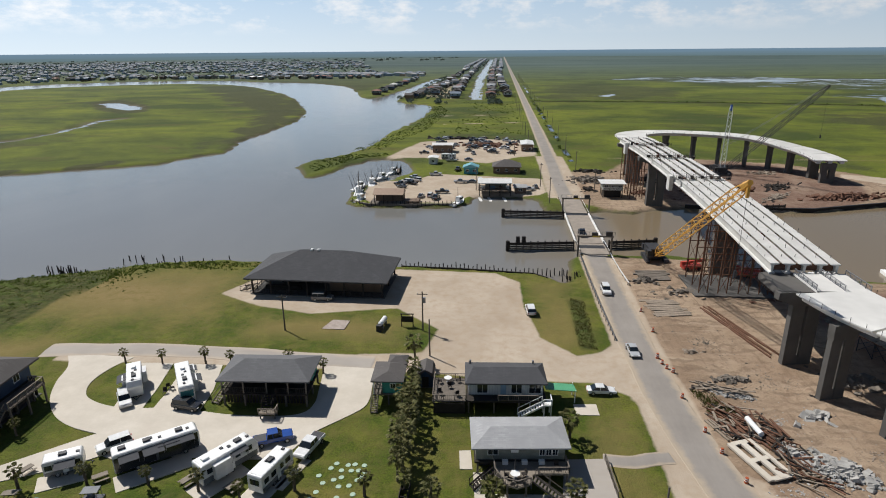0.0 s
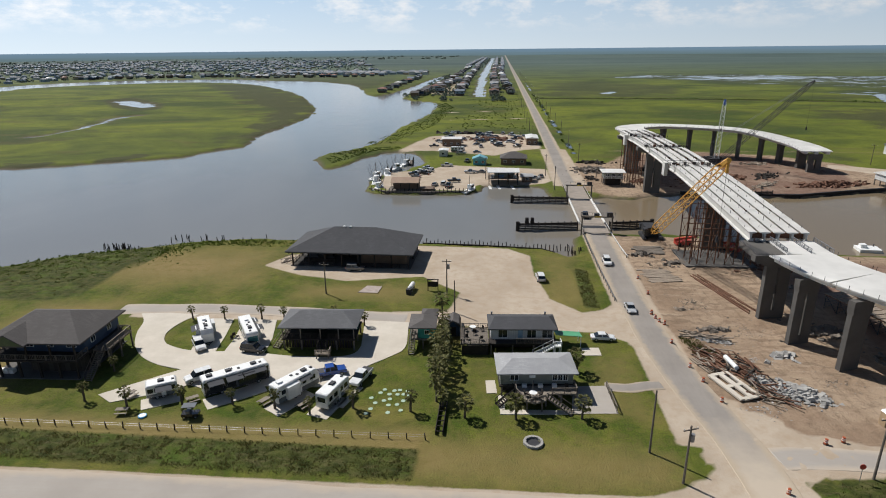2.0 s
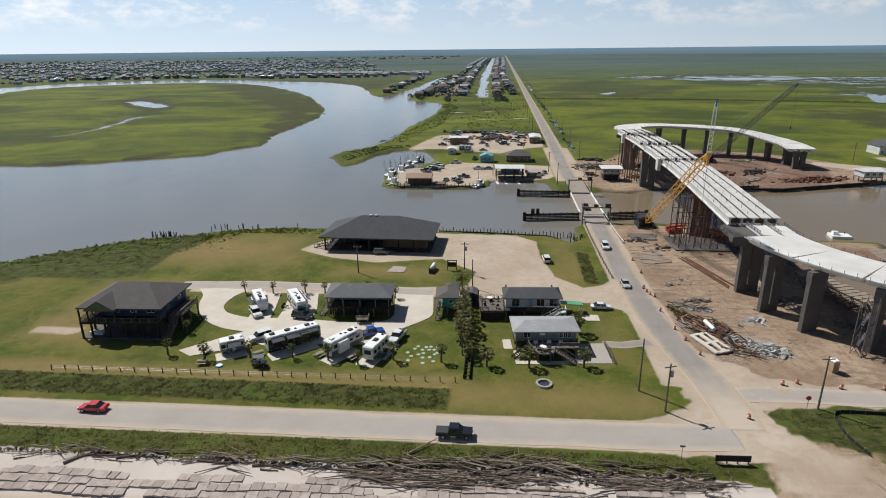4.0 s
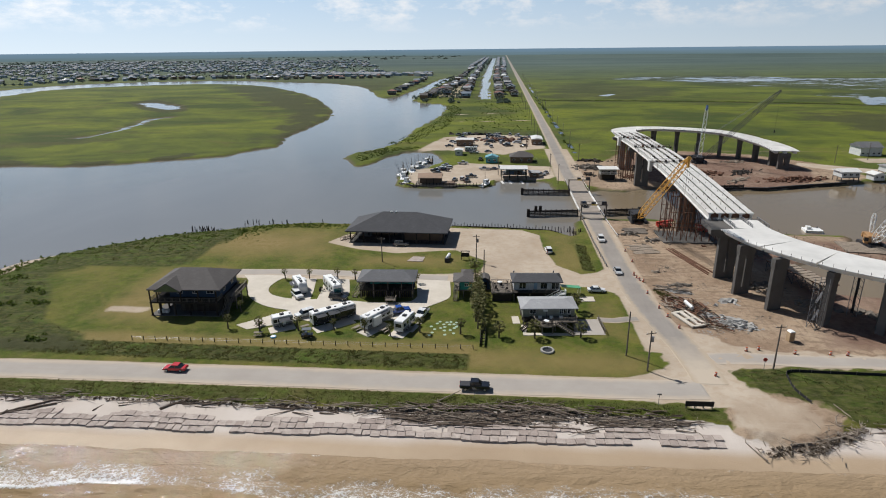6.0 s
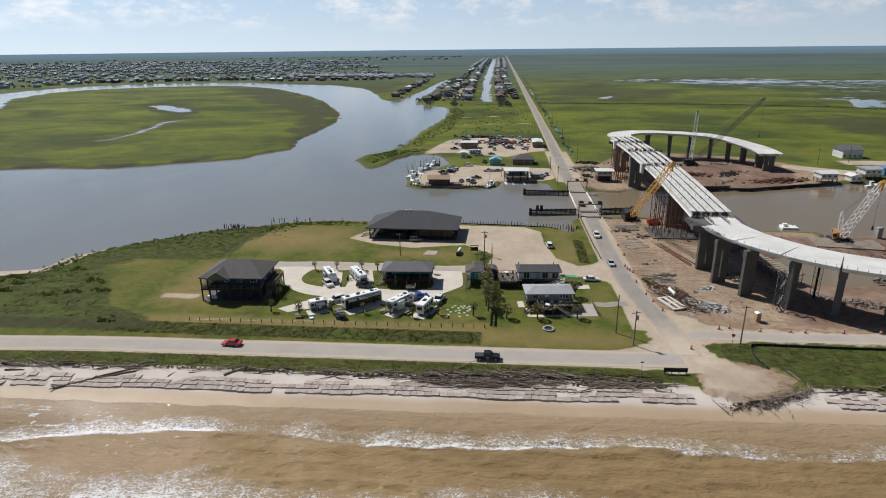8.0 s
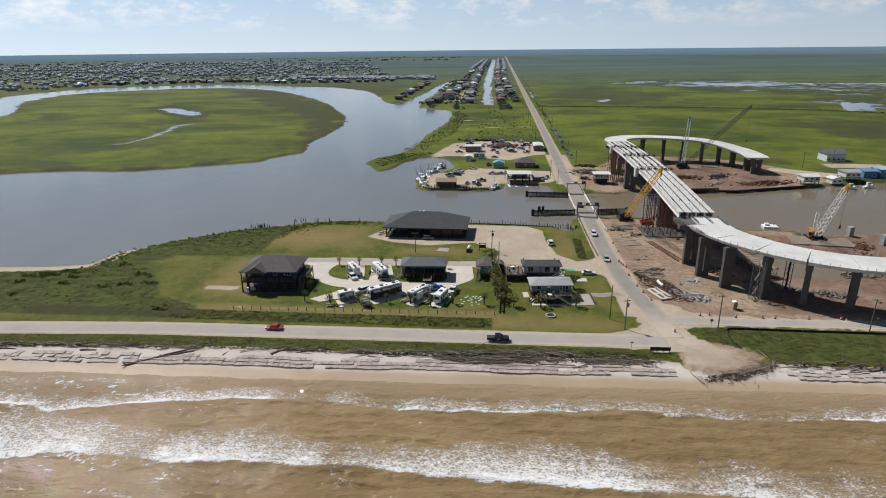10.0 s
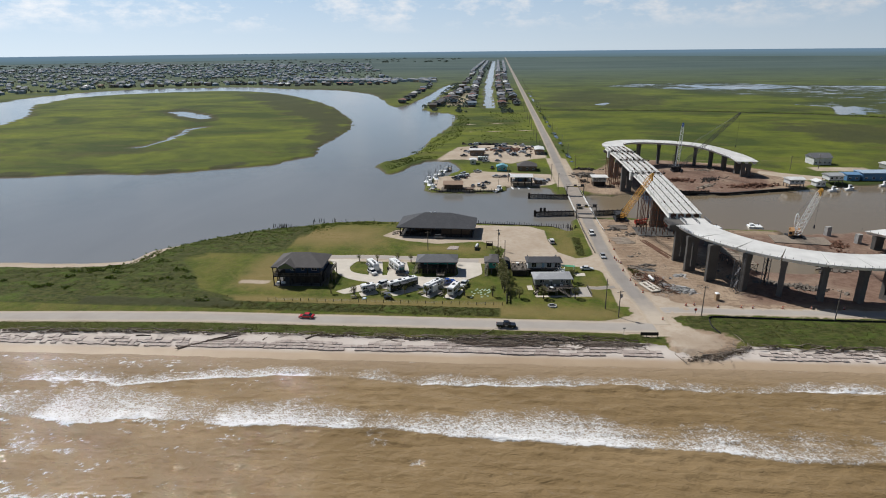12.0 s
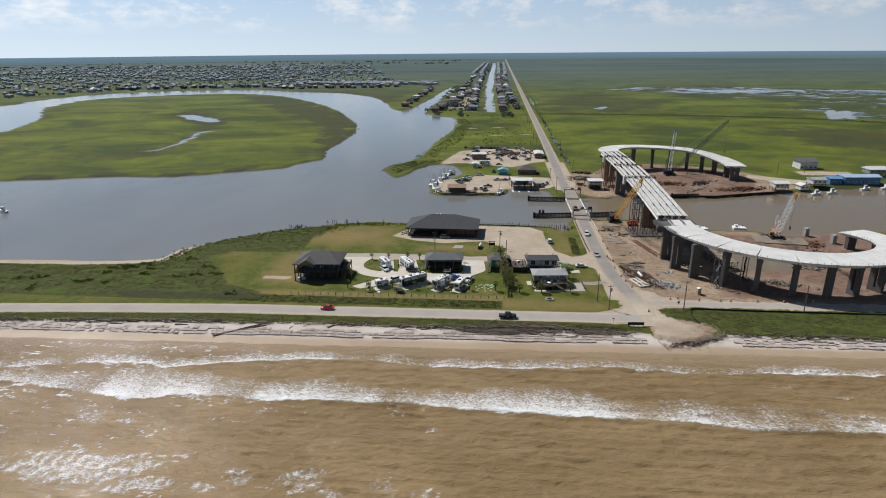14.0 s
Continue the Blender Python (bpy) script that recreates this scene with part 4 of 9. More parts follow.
# ---------- roads and paving ----------
def ribbon(name, pts, width, z, thick, material, label, ragged_by=0.25, seed=1):
    bm = B()
    rows = []
    p = [Vector((*q, 0)) for q in smooth_line(pts, 14, False)]
    for i, q in enumerate(p):
        d = (p[min(i + 1, len(p) - 1)] - p[max(i - 1, 0)]).normalized()
        n = Vector((-d.y, d.x, 0))
        a_, b_ = (width / 2 + noise.noise(Vector((q.x * 0.11, q.y * 0.11, seed + s_))) * ragged_by for s_ in (0, 9))
        rows.append([bm.verts.new(q + n * o + Vector((0, 0, h))) for o, h in ((a_ + 0.15, z - thick), (a_, z), (0, z + 0.03), (-b_, z), (-b_ - 0.15, z - thick))])
    for r0, r1 in zip(rows, rows[1:]):
        for k in range(4):
            bm.faces.new((r0[k], r0[k + 1], r1[k + 1], r1[k]))
    for v in rows[0] + rows[-1]:            # both ends dip into the ground
        v.co.z -= 0.1
    ob = part(name, bm, material)
    ob.data.attributes.new("edge", "FLOAT", "POINT").data.foreach_set("value", [e_ for _ in rows for e_ in (1, 1, 0, 1, 1)])
    return tagged(ob, label, "road", kind="structure")


ribbon("road", [(20.4, 45), (20.3, 52), (19.5, 60), (18.0, 68), (16.7, 78), (15.8, 90), (15.4, 104), (15.4, 125), (15.4, 152.5)], 6.0, 0.055, 0.12, M_ROAD, "worn grey two-lane asphalt road", 0.25, 1)
ribbon("road", [(14.5, 211), (14.2, 240), (14.8, 300), (15.5, 500), (15.5, 1000), (15.5, 2500), (15.5, 4600)], 6.4, 0.05, 0.12, M_ROAD, "long straight grey road across the marsh", 0.1, 2)
ribbon("road", [(-420, 16), (-300, 25.8), (-240, 31.0), (-185, 35.8), (-150, 38.4), (-126, 40.0), (-105, 41.1), (-80, 41.4), (-50, 41.9), (-20, 42.2), (6, 42.6), (19, 43.4)], 6.0, 0.05, 0.12, M_SANDROAD, "pale sandy beach road", 0.35, 3)
ribbon("road", [(23.5, 54.4), (27, 54.9), (31, 55.0), (42, 54.9), (60, 55.2), (120, 56.4), (400, 62)], 4.4, 0.045, 0.12, M_SANDROAD, "pale sandy road past the building site", 0.35, 6)


def plate(name, outer, holes, z, thick, material, label, kind="structure", category="pavement"):
    """A poured slab with holes in its outline."""
    bm = B()
    edges = []
    for loop in (outer, *holes):
        vs = [bm.verts.new((x, y, z)) for x, y in loop]
        edges += [bm.edges.new((vs[i], vs[(i + 1) % len(vs)])) for i in range(len(vs))]
    bmesh.ops.triangle_fill(bm, use_beauty=True, use_dissolve=False, edges=edges, normal=(0, 0, 1))
    top = list(bm.faces)
    up = bmesh.ops.extrude_face_region(bm, geom=top)
    bmesh.ops.translate(bm, vec=(0, 0, -thick), verts=[v for v in up["geom"] if isinstance(v, bmesh.types.BMVert)])
    bmesh.ops.recalc_face_normals(bm, faces=bm.faces)
    ob = part(name, bm, material)
    return tagged(ob, label, category, kind=kind)


# the drive: outer curve, the pads between the grass strips, the square by the cabin, the pads' south edge
DRIVE = smooth_line([(-60.5, 66.2), (-64.3, 63.0), (-70.6, 59.8), (-73.8, 61.7), (-64.8, 70.0)][2:], 1, False) + smooth_line([(-64.8, 70.0), (-69.5, 71.2), (-73.8, 73.6), (-77.6, 77.6), (-80.2, 82.5), (-81.6, 87.0), (-84.2, 90.6)], 5, False)[1:]
DRIVE += [(-79, 91.3)] + smooth_line([(-72.2, 91.0), (-74.0, 87.2), (-74.4, 82.6), (-72.6, 79.0), (-69.4, 77.2), (-66.4, 76.4)], 5, False)
DRIVE += [(-67.6, 81.5), (-69.8, 89.3), (-64.3, 89.6), (-62.7, 82), (-61.9, 76.4), (-60.3, 76.6), (-60.6, 81), (-62.0, 89.5), (-55.6, 89.7), (-53.6, 82)]
DRIVE += smooth_line([(-53.0, 76.4), (-47, 75.8), (-40, 76.2), (-37.2, 77.6), (-36.6, 80.4)], 4, False) + [(-38.2, 90.7), (-29.5, 90.5)]
DRIVE += smooth_line([(-28.6, 82), (-29.0, 79.2), (-31.6, 76.0), (-34.6, 72.6), (-37, 67)], 4, False) + [(-41, 66.5), (-45, 66.5), (-50, 66), (-54, 66.5), (-58, 64.5), (-61, 65.6), (-64.3, 63)]
plate("pavement", DRIVE, [], 0.1, 0.2, M_CONC, "pale poured concrete drive with grass islands")
ribbon("road", [(-90, 92.2), (-72, 94.0), (-54, 93.6), (-42, 92.8), (-30, 92.5)], 4.6, 0.045, 0.12, M_SANDROAD, "pale gravel lane behind the houses", 0.5, 4)

# ---------- pieces of buildings ----------
def window(parent, m, w_, h_, trim=M_WHITE):
    """A window in a wall that faces -y: frame with a dark pane and a sill."""
    bm = B()
    for x0, x1, z0, z1 in ((-w_ / 2 - 0.07, -w_ / 2, -0.07, h_ + 0.07), (w_ / 2, w_ / 2 + 0.07, -0.07, h_ + 0.07), (-w_ / 2, w_ / 2, h_, h_ + 0.07), (-w_ / 2, w_ / 2, -0.07, 0), (-0.025, 0.025, 0, h_)):
        bx(bm, x0, -0.06, z0, x1, 0.02, z1)
    ob = part("window", bm, trim, parent, m=m)
    part("pane", bx(B(), -w_ / 2, -0.03, 0, w_ / 2, 0.01, h_), M_GLASS, ob, "dark window glass")
    return ob


def rail(parent, p, q, z, height=0.95, material=M_GREYWOOD, label="", step=1.6):
    """A rail with posts, top and middle bar and thin balusters."""
    p, q = Vector((*p, z)), Vector((*q, z))
    n = max(1, round((q - p).length / step))
    bm = B()
    up = Vector((0, 0, height))
    for i in range(n + 1):
        a_ = p.lerp(q, i / n)
        beam(bm, a_, a_ + up, 0.1, 0.1)
    beam(bm, p + up, q + up, 0.14, 0.06)
    beam(bm, p + up * 0.12, q + up * 0.12, 0.05, 0.08)
    k = max(2, round((q - p).length / 0.28))
    for i in range(k):
        a_ = p.lerp(q, (i + 0.5) / k)
        beam(bm, a_ + up * 0.12, a_ + up, 0.04, 0.04)
    return part("railing", bm, material, parent, label)


def stairs(parent, top, bottom, width, material=M_GREYWOOD):
    """A straight open flight from top to bottom with stringers, treads and a rail each side."""
    top, bottom = Vector(top), Vector(bottom)
    d = bottom - top
    flat = Vector((d.x, d.y, 0)).normalized()
    side = Vector((-flat.y, flat.x, 0)) * width / 2
    bm = B()
    for s_ in (-1, 1):
        beam(bm, top + side * s_, bottom + side * s_, 0.07, 0.26)
    n = max(2, round(abs(d.z) / 0.19))
    for i in range(1, n + 1):
        c2 = top + d * (i - 0.5) / n
        beam(bm, c2 - side, c2 + side, 0.27, 0.05)
    for s_ in (-1, 1):
        up = Vector((0, 0, 0.95))
        beam(bm, top + side * s_ + up, bottom + side * s_ + up, 0.06, 0.09)
        for t in (0.02, 0.5, 0.98):
            a_ = top + d * t + side * s_
            beam(bm, a_, a_ + up, 0.08, 0.08)
    return part("stairs", bm, material, parent)


def walls(parent, x0, y0, x1, y1, z0, z1, material, t=0.16):
    for a_ in ((x0, y0, x1, y0 + t), (x0, y1 - t, x1, y1), (x0, y0 + t, x0 + t, y1 - t), (x1 - t, y0 + t, x1, y1 - t)):
        part("wall", bx(B(), a_[0], a_[1], z0, a_[2], a_[3], z1), material, parent)


def stilts(parent, xs, ys, z, w_=0.26, material=M_GREYWOOD):
    me = mesh_of("stilt", bx(B(), -w_ / 2, -w_ / 2, -0.3, w_ / 2, w_ / 2, z), material)
    for x in xs:
        for y in ys:
            part("stilt", me, None, parent, m=pose(x, y, 0))


FRONT, LEFT, RIGHT, BACK = 0, -90, 90, 180


def on_wall(side, u, z, x0, y0, x1, y1):
    """A pose on one wall of a box: u metres from its middle, facing out."""
    if side == FRONT:
        return pose((x0 + x1) / 2 + u, y0, z)
    if side == BACK:
        return pose((x0 + x1) / 2 - u, y1, z, 0, 0, 180)
    if side == LEFT:
        return pose(x0, (y0 + y1) / 2 - u, z, 0, 0, -90)
    return pose(x1, (y0 + y1) / 2 + u, z, 0, 0, 90)


# ---------- the pavilion ----------
pav = thing("pavilion", pose(-48.2, 127, 0, 0, 0, -1.2), "long open-sided pavilion with a dark grey hip roof on posts", "pavilion")
part("roof", hip_roof(B(), -15.8, -8.2, 15.8, 8.2, 4.0, 4.2, 0.3, 10.4), M_ROOF_DARK, pav, "dark grey shingled hip roof")
for x in (-2.8, -1.3):
    part("vent_cap", bx(B(), x - 0.3, -0.3, 8.0, x + 0.3, 0.3, 8.35), M_WHITE, pav)
part("floor", bx(B(), -14.9, -7.4, -0.2, 14.9, 7.4, 0.18), M_PIER, pav)
stilts(pav, [-14.4 + 4.11 * i for i in range(8)], (-7.0, 0, 7.0), 3.75, 0.32, M_DARKWOOD)
for y in (-7.0, 0, 7.0):
    part("beam", bx(B(), -15, y - 0.13, 3.42, 15, y + 0.13, 3.72), M_DARKWOOD, pav)
for x in (-15, 15):
    part("fascia", bx(B(), x - 0.1, -7.7, 3.3, x + 0.1, 7.7, 3.68), M_DARKWOOD, pav)
walls(pav, 2.0, -4.2, 13.4, 5.6, 0.18, 3.4, M_BROWN_SIDING)
walls(pav, -9.5, 1.0, -1.5, 6.2, 0.18, 3.4, M_BROWN_SIDING)
part("counter", bx(B(), -12.5, -4.6, 0.18, -4.5, -3.9, 1.15), M_DARKWOOD, pav)
for a_ in ((-14.4, -7.0, -14.4, 7.0), (-14.4, -7.0, -4.2, -7.0), (1, -7, 14.4, -7)):
    rail(pav, a_[:2], a_[2:], 0.18, 1.0, M_DARKWOOD, step=2.4)
stairs(pav, (-14.9, -4.5, 0.9), (-18.0, -4.5, 0.05), 2.6, M_GREYWOOD)

# ---------- the large house on stilts ----------
big = thing("house", pose(-87.6, 73.0, 0, 0, 0, 2.5), "dark blue beach house on stilts with a grey hip roof", "house")
part("roof", hip_roof(B(), -8.4, -7.0, 8.4, 6.2, 6.1, 2.9, 0.25, 5.4), M_ROOF_BROWN, big, "dark brown-grey shingled hip roof")
bm = gable_roof(B(), -6.2, -8.0, -0.2, 0.5, 6.1, 1.9, 0.22, "y")
part("porch_roof", bm, M_ROOF_BROWN, big)
part("gable_board", side_profile(B(), [(-5.9, 6.08), (-0.5, 6.08), (-3.2, 7.75)], -8.03, -7.95), simple("olive_paint", (0.12, 0.15, 0.07), 0.7), big, "olive gable boards")
part("floor", bx(B(), -7.8, -7.6, 3.0, 7.8, 5.6, 3.3), M_DARKWOOD, big)
walls(big, -4.6, -4.4, 7.3, 5.2, 3.3, 6.0, M_BLUE_SIDING)
for u, w_ in ((-3.5, 1.2), (0, 1.0), (3.6, 1.6)):
    window(big, on_wall(FRONT, u, 4.2, -4.6, -4.4, 7.3, 5.2), w_, 1.3)
for u in (-2.6, 2.0):
    window(big, on_wall(RIGHT, u, 4.2, -4.6, -4.4, 7.3, 5.2), 1.1, 1.3)
window(big, on_wall(LEFT, 0, 4.2, -4.6, -4.4, 7.3, 5.2), 1.1, 1.3)
stilts(big, (-7.6, -5.6, -2.2, 1.2, 4.4, 7.4), (-7.4, -3.6, 0.6, 5.2), 3.05, 0.3, M_DARKWOOD)
# added dark enclosure and panels stand for the black shade under the house
part("lower_room", bx(B(), -2.0, -5.2, 0.12, 7.2, 5.0, 2.98), simple("dark_enclosure_brown", (0.05, 0.042, 0.036), 0.8), big, "dark enclosure added for the shade under the house")
for x in (-1.0, 1.8, 4.6):
    part("lower_door", bx(B(), x, -5.26, 0.15, x + 1.9, -5.22, 2.3), M_DARKWOOD, big)
for x in (-7.6, -5.9, -0.5, 3.5, 7.6):
    part("porch_post", bx(B(), x - 0.12, -7.5, 3.3, x + 0.12, -7.26, 6.0), M_DARKWOOD, big)
for x in (-7.6,):
    for y in (-3.6, 0.6, 5.0):
        part("porch_post", bx(B(), x - 0.12, y - 0.12, 3.3, x + 0.12, y + 0.12, 5.9), M_GREYWOOD, big)
for a_ in ((-7.6, -7.4, 7.6, -7.4), (-7.6, -7.4, -7.6, 5.2), (7.6, -7.4, 7.6, -4.4)):
    rail(big, a_[:2], a_[2:], 3.3, 0.95, M_GREYWOOD)
# inner dark walls, added for the same shade below the floor
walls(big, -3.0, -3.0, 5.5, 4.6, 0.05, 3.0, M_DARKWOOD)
part("slab", bx(B(), -7.9, -7.7, -0.15, 7.9, 5.7, 0.12), M_PIER, big)
part("side_deck", bx(B(), 7.8, -3.5, 3.05, 10.4, 3.8, 3.25), M_GREYWOOD, big)
stilts(big, (8.2, 10.2), (-3.2, 0.2, 3.6), 3.05, 0.24)
rail(big, (10.3, -3.4), (10.3, 3.7), 3.25, 1.0, M_WOOD)
rail(big, (8, 3.7), (10.3, 3.7), 3.25, 1.0, M_WOOD)
stairs(big, (9.3, -3.5, 3.2), (9.3, -8.2, 0.1), 1.2)
for k in range(3):
    part("storage_tub", soften(bx(B(), -7.0 + k * 0.9, -6.4, 0.12, -6.3 + k * 0.9, -5.6, 0.8), 0.06), M_WHITE, big, "white storage tub")

# ---------- the teal house ----------
mid = thing("house", pose(-43.9, 82.0, 0, 0, 0, 3), "teal house on stilts with a grey hip roof and porch", "house")
part("roof", hip_roof(B(), -7.0, -4.0, 7.0, 4.0, 4.5, 1.55, 0.2, 3.2), M_ROOF_MID, mid, "grey shingled hip roof")
part("floor", bx(B(), -6.5, -3.7, 1.95, 6.5, 3.6, 2.2), M_DARKWOOD, mid)
walls(mid, -4.6, 0.2, 6.2, 3.4, 2.2, 4.4, M_TEAL_SIDING)
for u, w_ in ((-3.4, 1.2), (1.2, 1.0), (3.6, 1.2)):
    window(mid, on_wall(FRONT, u, 2.9, -4.6, 0.2, 6.2, 3.4), w_, 1.1)
window(mid, on_wall(RIGHT, 0, 2.9, -4.6, 0.2, 6.2, 3.4), 1.0, 1.1)
stilts(mid, (-6.2, -3.1, 0, 3.1, 6.2), (-3.4, 0, 3.2), 1.98, 0.26)
for x in (-6.3, -3.1, 0.4, 3.6, 6.3):
    part("porch_post", bx(B(), x - 0.09, -3.6, 2.2, x + 0.09, -3.42, 4.35), M_GREYWOOD, mid)
for y in (-0.2, 3.3):
    part("porch_post", bx(B(), -6.39, y - 0.09, 2.2, -6.21, y + 0.09, 4.35), M_GREYWOOD, mid)
# dark slats added to stand for the deep shade below the floor
for k in range(26):
    part("skirt_slat", bx(B(), -6.1 + k * 0.48, -2.75, 0.05, -5.75 + k * 0.48, -2.7, 1.95), M_DARKWOOD, mid)
rail(mid, (-6.3, -3.5), (0.2, -3.5), 2.2, 0.95, M_DARKWOOD)
rail(mid, (1.8, -3.5), (6.3, -3.5), 2.2, 0.95, M_DARKWOOD)
rail(mid, (-6.3, -3.5), (-6.3, 3.4), 2.2, 0.95, M_WOOD)
stairs(mid, (1.0, -3.6, 2.2), (1.0, -6.0, 1.05), 1.5, M_DARKWOOD)
part("landing", bx(B(), 0.1, -7.0, 0.85, 2.6, -5.6, 1.0), M_WOOD, mid, "wooden stair landing")
stilts(mid, (0.3, 2.4), (-6.8, -5.8), 0.86, 0.16)
rail(mid, (0.1, -6.95), (2.6, -6.95), 1.0, 0.8, M_WOOD)
rail(mid, (2.55, -6.95), (2.55, -5.6), 1.0, 0.8, M_WOOD)
stairs(mid, (-6.4, 1.2, 2.1), (-7.9, -3.2, 0.1), 1.2, M_WOOD)

# ---------- the small teal cabin ----------
cab = thing("cabin", pose(-25.6, 83.2, 0, 0, 0, 3), "small teal cabin on stilts with a brown-grey roof", "cabin")
bm = B()
prism(bm, [(-2.4, -3.2), (2.4, -3.2), (2.4, 3.4), (-2.4, 3.4)], 4.2, 4.35)
part("roof", hip_roof(B(), -2.5, -3.3, 2.4, 2.6, 4.2, 0.75, 0.18, 1.8, "y"), M_ROOF_BROWN, cab)
part("rear_roof", hip_roof(B(), -0.6, 1.6, 2.5, 4.6, 4.35, 0.6, 0.18, 1.2), M_ROOF_BROWN, cab)
bm.free()
walls(cab, -0.9, -2.7, 2.1, 2.3, 1.9, 4.1, M_TEAL_SIDING)
window(cab, on_wall(FRONT, 0.1, 2.8, -0.9, -2.7, 2.1, 2.3), 0.7, 0.7)
part("floor", bx(B(), -2.2, -3.0, 1.7, 2.2, 2.4, 1.92), M_GREYWOOD, cab)
stilts(cab, (-2.0, 0, 2.0), (-2.8, 0, 2.2), 1.72, 0.2)
for y in (-2.9, -0.2, 2.2):
    part("porch_post", bx(B(), -2.2, y - 0.08, 1.9, -2.04, y + 0.08, 4.1), M_WHITE, cab)
rail(cab, (-2.1, -2.9), (-0.9, -2.9), 1.92, 0.9, M_GREYWOOD)
rail(cab, (-2.1, -2.9), (-2.1, 0.4), 1.92, 0.9, M_GREYWOOD)
stairs(cab, (-1.9, -2.9, 1.9), (-1.9, -5.2, 0.1), 0.95, M_WOOD)

shed = thing("shed", pose(-20.6, 87.2, 0, 0, 0, 3), "small barn-roofed garden shed beside the palms", "shed")
walls(shed, -1.2, -1.8, 1.2, 1.8, 0.1, 2.0, M_BLUE_SIDING)
part("roof", side_profile(B(), [(-1.4, 1.9), (-1.1, 2.7), (0, 3.2), (1.1, 2.7), (1.4, 1.9), (1.3, 1.85), (0, 3.0), (-1.3, 1.85)], -1.95, 1.95), M_ROOF_BROWN, shed)
part("gable_board", side_profile(B(), [(-1.15, 2.0), (1.15, 2.0), (1.0, 2.6), (0, 3.0), (-1.0, 2.6)], -1.78, -1.66), M_BLUE_SIDING, shed)
part("door", bx(B(), -0.5, -1.86, 0.15, 0.5, -1.8, 1.95), M_DARKWOOD, shed)
part("floor", bx(B(), -1.25, -1.85, -0.1, 1.25, 1.85, 0.12), M_GREYWOOD, shed)

# ---------- the white house with a side deck ----------
wh = thing("house", pose(-8.2, 83.6, 0, 0, 0, 3.5), "white-panelled house on stilts with a dark grey roof", "house")
part("roof", hip_roof(B(), -6.0, -3.1, 6.0, 3.1, 4.3, 1.0, 0.2, 1.2), M_ROOF_DARK, wh, "dark grey hip roof")
for x in (-5.2, 4.4):
    part("vent_pipe", rod(B(), (x, 2.2, 4.4), (x, 2.2, 5.2), 0.16, 0.16, 8), M_STEEL, wh)
part("floor", bx(B(), -5.8, -4.2, 1.85, 5.8, 2.8, 2.1), M_DARKWOOD, wh)
walls(wh, -5.5, -2.5, 5.4, 2.7, 2.1, 4.2, M_WHITE_SIDING)
for u, w_ in ((-3.4, 1.5), (1.6, 1.5), (4.3, 1.7)):
    window(wh, on_wall(FRONT, u, 2.45, -5.5, -2.5, 5.4, 2.7), w_, 1.5)
part("door", bx(B(), -0.8, -2.54, 2.12, 0.0, -2.5, 4.05), simple("pale_blue_paint", (0.3, 0.42, 0.55)), wh, "pale blue door")
rail(wh, (-1.2, -4.1), (4.6, -4.1), 2.1, 0.9, M_GREYWOOD)
stilts(wh, (-5.5, -1.8, 1.8, 5.5), (-4.0, 0, 2.5), 1.88, 0.24)
# near-black walls added between the stilts as the shade under the floor
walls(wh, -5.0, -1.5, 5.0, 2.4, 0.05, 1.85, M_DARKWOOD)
part("stair_head", bx(B(), 5.2, -5.2, 1.9, 6.4, -3.6, 2.1), M_WHITE, wh)
rail(wh, (5.2, -5.15), (6.4, -5.15), 2.1, 0.9, M_WHITE)
rail(wh, (6.35, -5.15), (6.35, -3.6), 2.1, 0.9, M_WHITE)
stairs(wh, (5.2, -4.7, 2.05), (1.6, -4.9, 0.1), 1.1, M_WHITE)
stilts(wh, (5.3, 6.3), (-5.1, -3.7), 1.9, 0.16, M_WHITE)
part("side_deck", bx(B(), -10.8, -4.0, 1.75, -5.9, 2.2, 1.95), M_GREYWOOD, wh, "grey weathered side deck")
stilts(wh, (-10.5, -8.3, -6.2), (-3.8, -0.9, 2.0), 1.76, 0.2)
rail(wh, (-10.7, -3.9), (-5.9, -3.9), 1.95, 0.9)
rail(wh, (-10.7, -3.9), (-10.7, 2.1), 1.95, 0.9)
rail(wh, (-10.7, 2.1), (-5.9, 2.1), 1.95, 0.9)
# dark panel closing the space under the side deck
part("privacy_screen", bx(B(), -10.6, -4.3, 0.0, -6.0, -4.22, 1.75), M_DARKWOOD, wh)
# a lean-to with a green roof at its side
part("awning_roof", bx(B(), 0, 0, 0, 4.6, 2.6, 0.08, pose(6.0, -1.4, 2.35, -8, 4, 0)), lined("green_sheet", (0.1, 0.36, 0.19), "X", 0.25, 0.5, 0.5), wh, "green corrugated lean-to roof")
stilts(wh, (10.4,), (-1.2, 1.0), 2.1, 0.12, M_WHITE)


def deck_table(m, label="round white garden table with chairs on the deck"):
    ob = thing("garden_table", m, label, "table")
    part("tabletop", rod(B(), (0, 0, 0.70), (0, 0, 0.75), 0.6, 0.6, 16), M_WHITE, ob)
    part("leg", rod(B(), (0, 0, 0), (0, 0, 0.7), 0.06), M_STEEL, ob)
    part("foot", rod(B(), (0, 0, 0), (0, 0, 0.05), 0.28, 0.25, 12), M_STEEL, ob)
    return ob


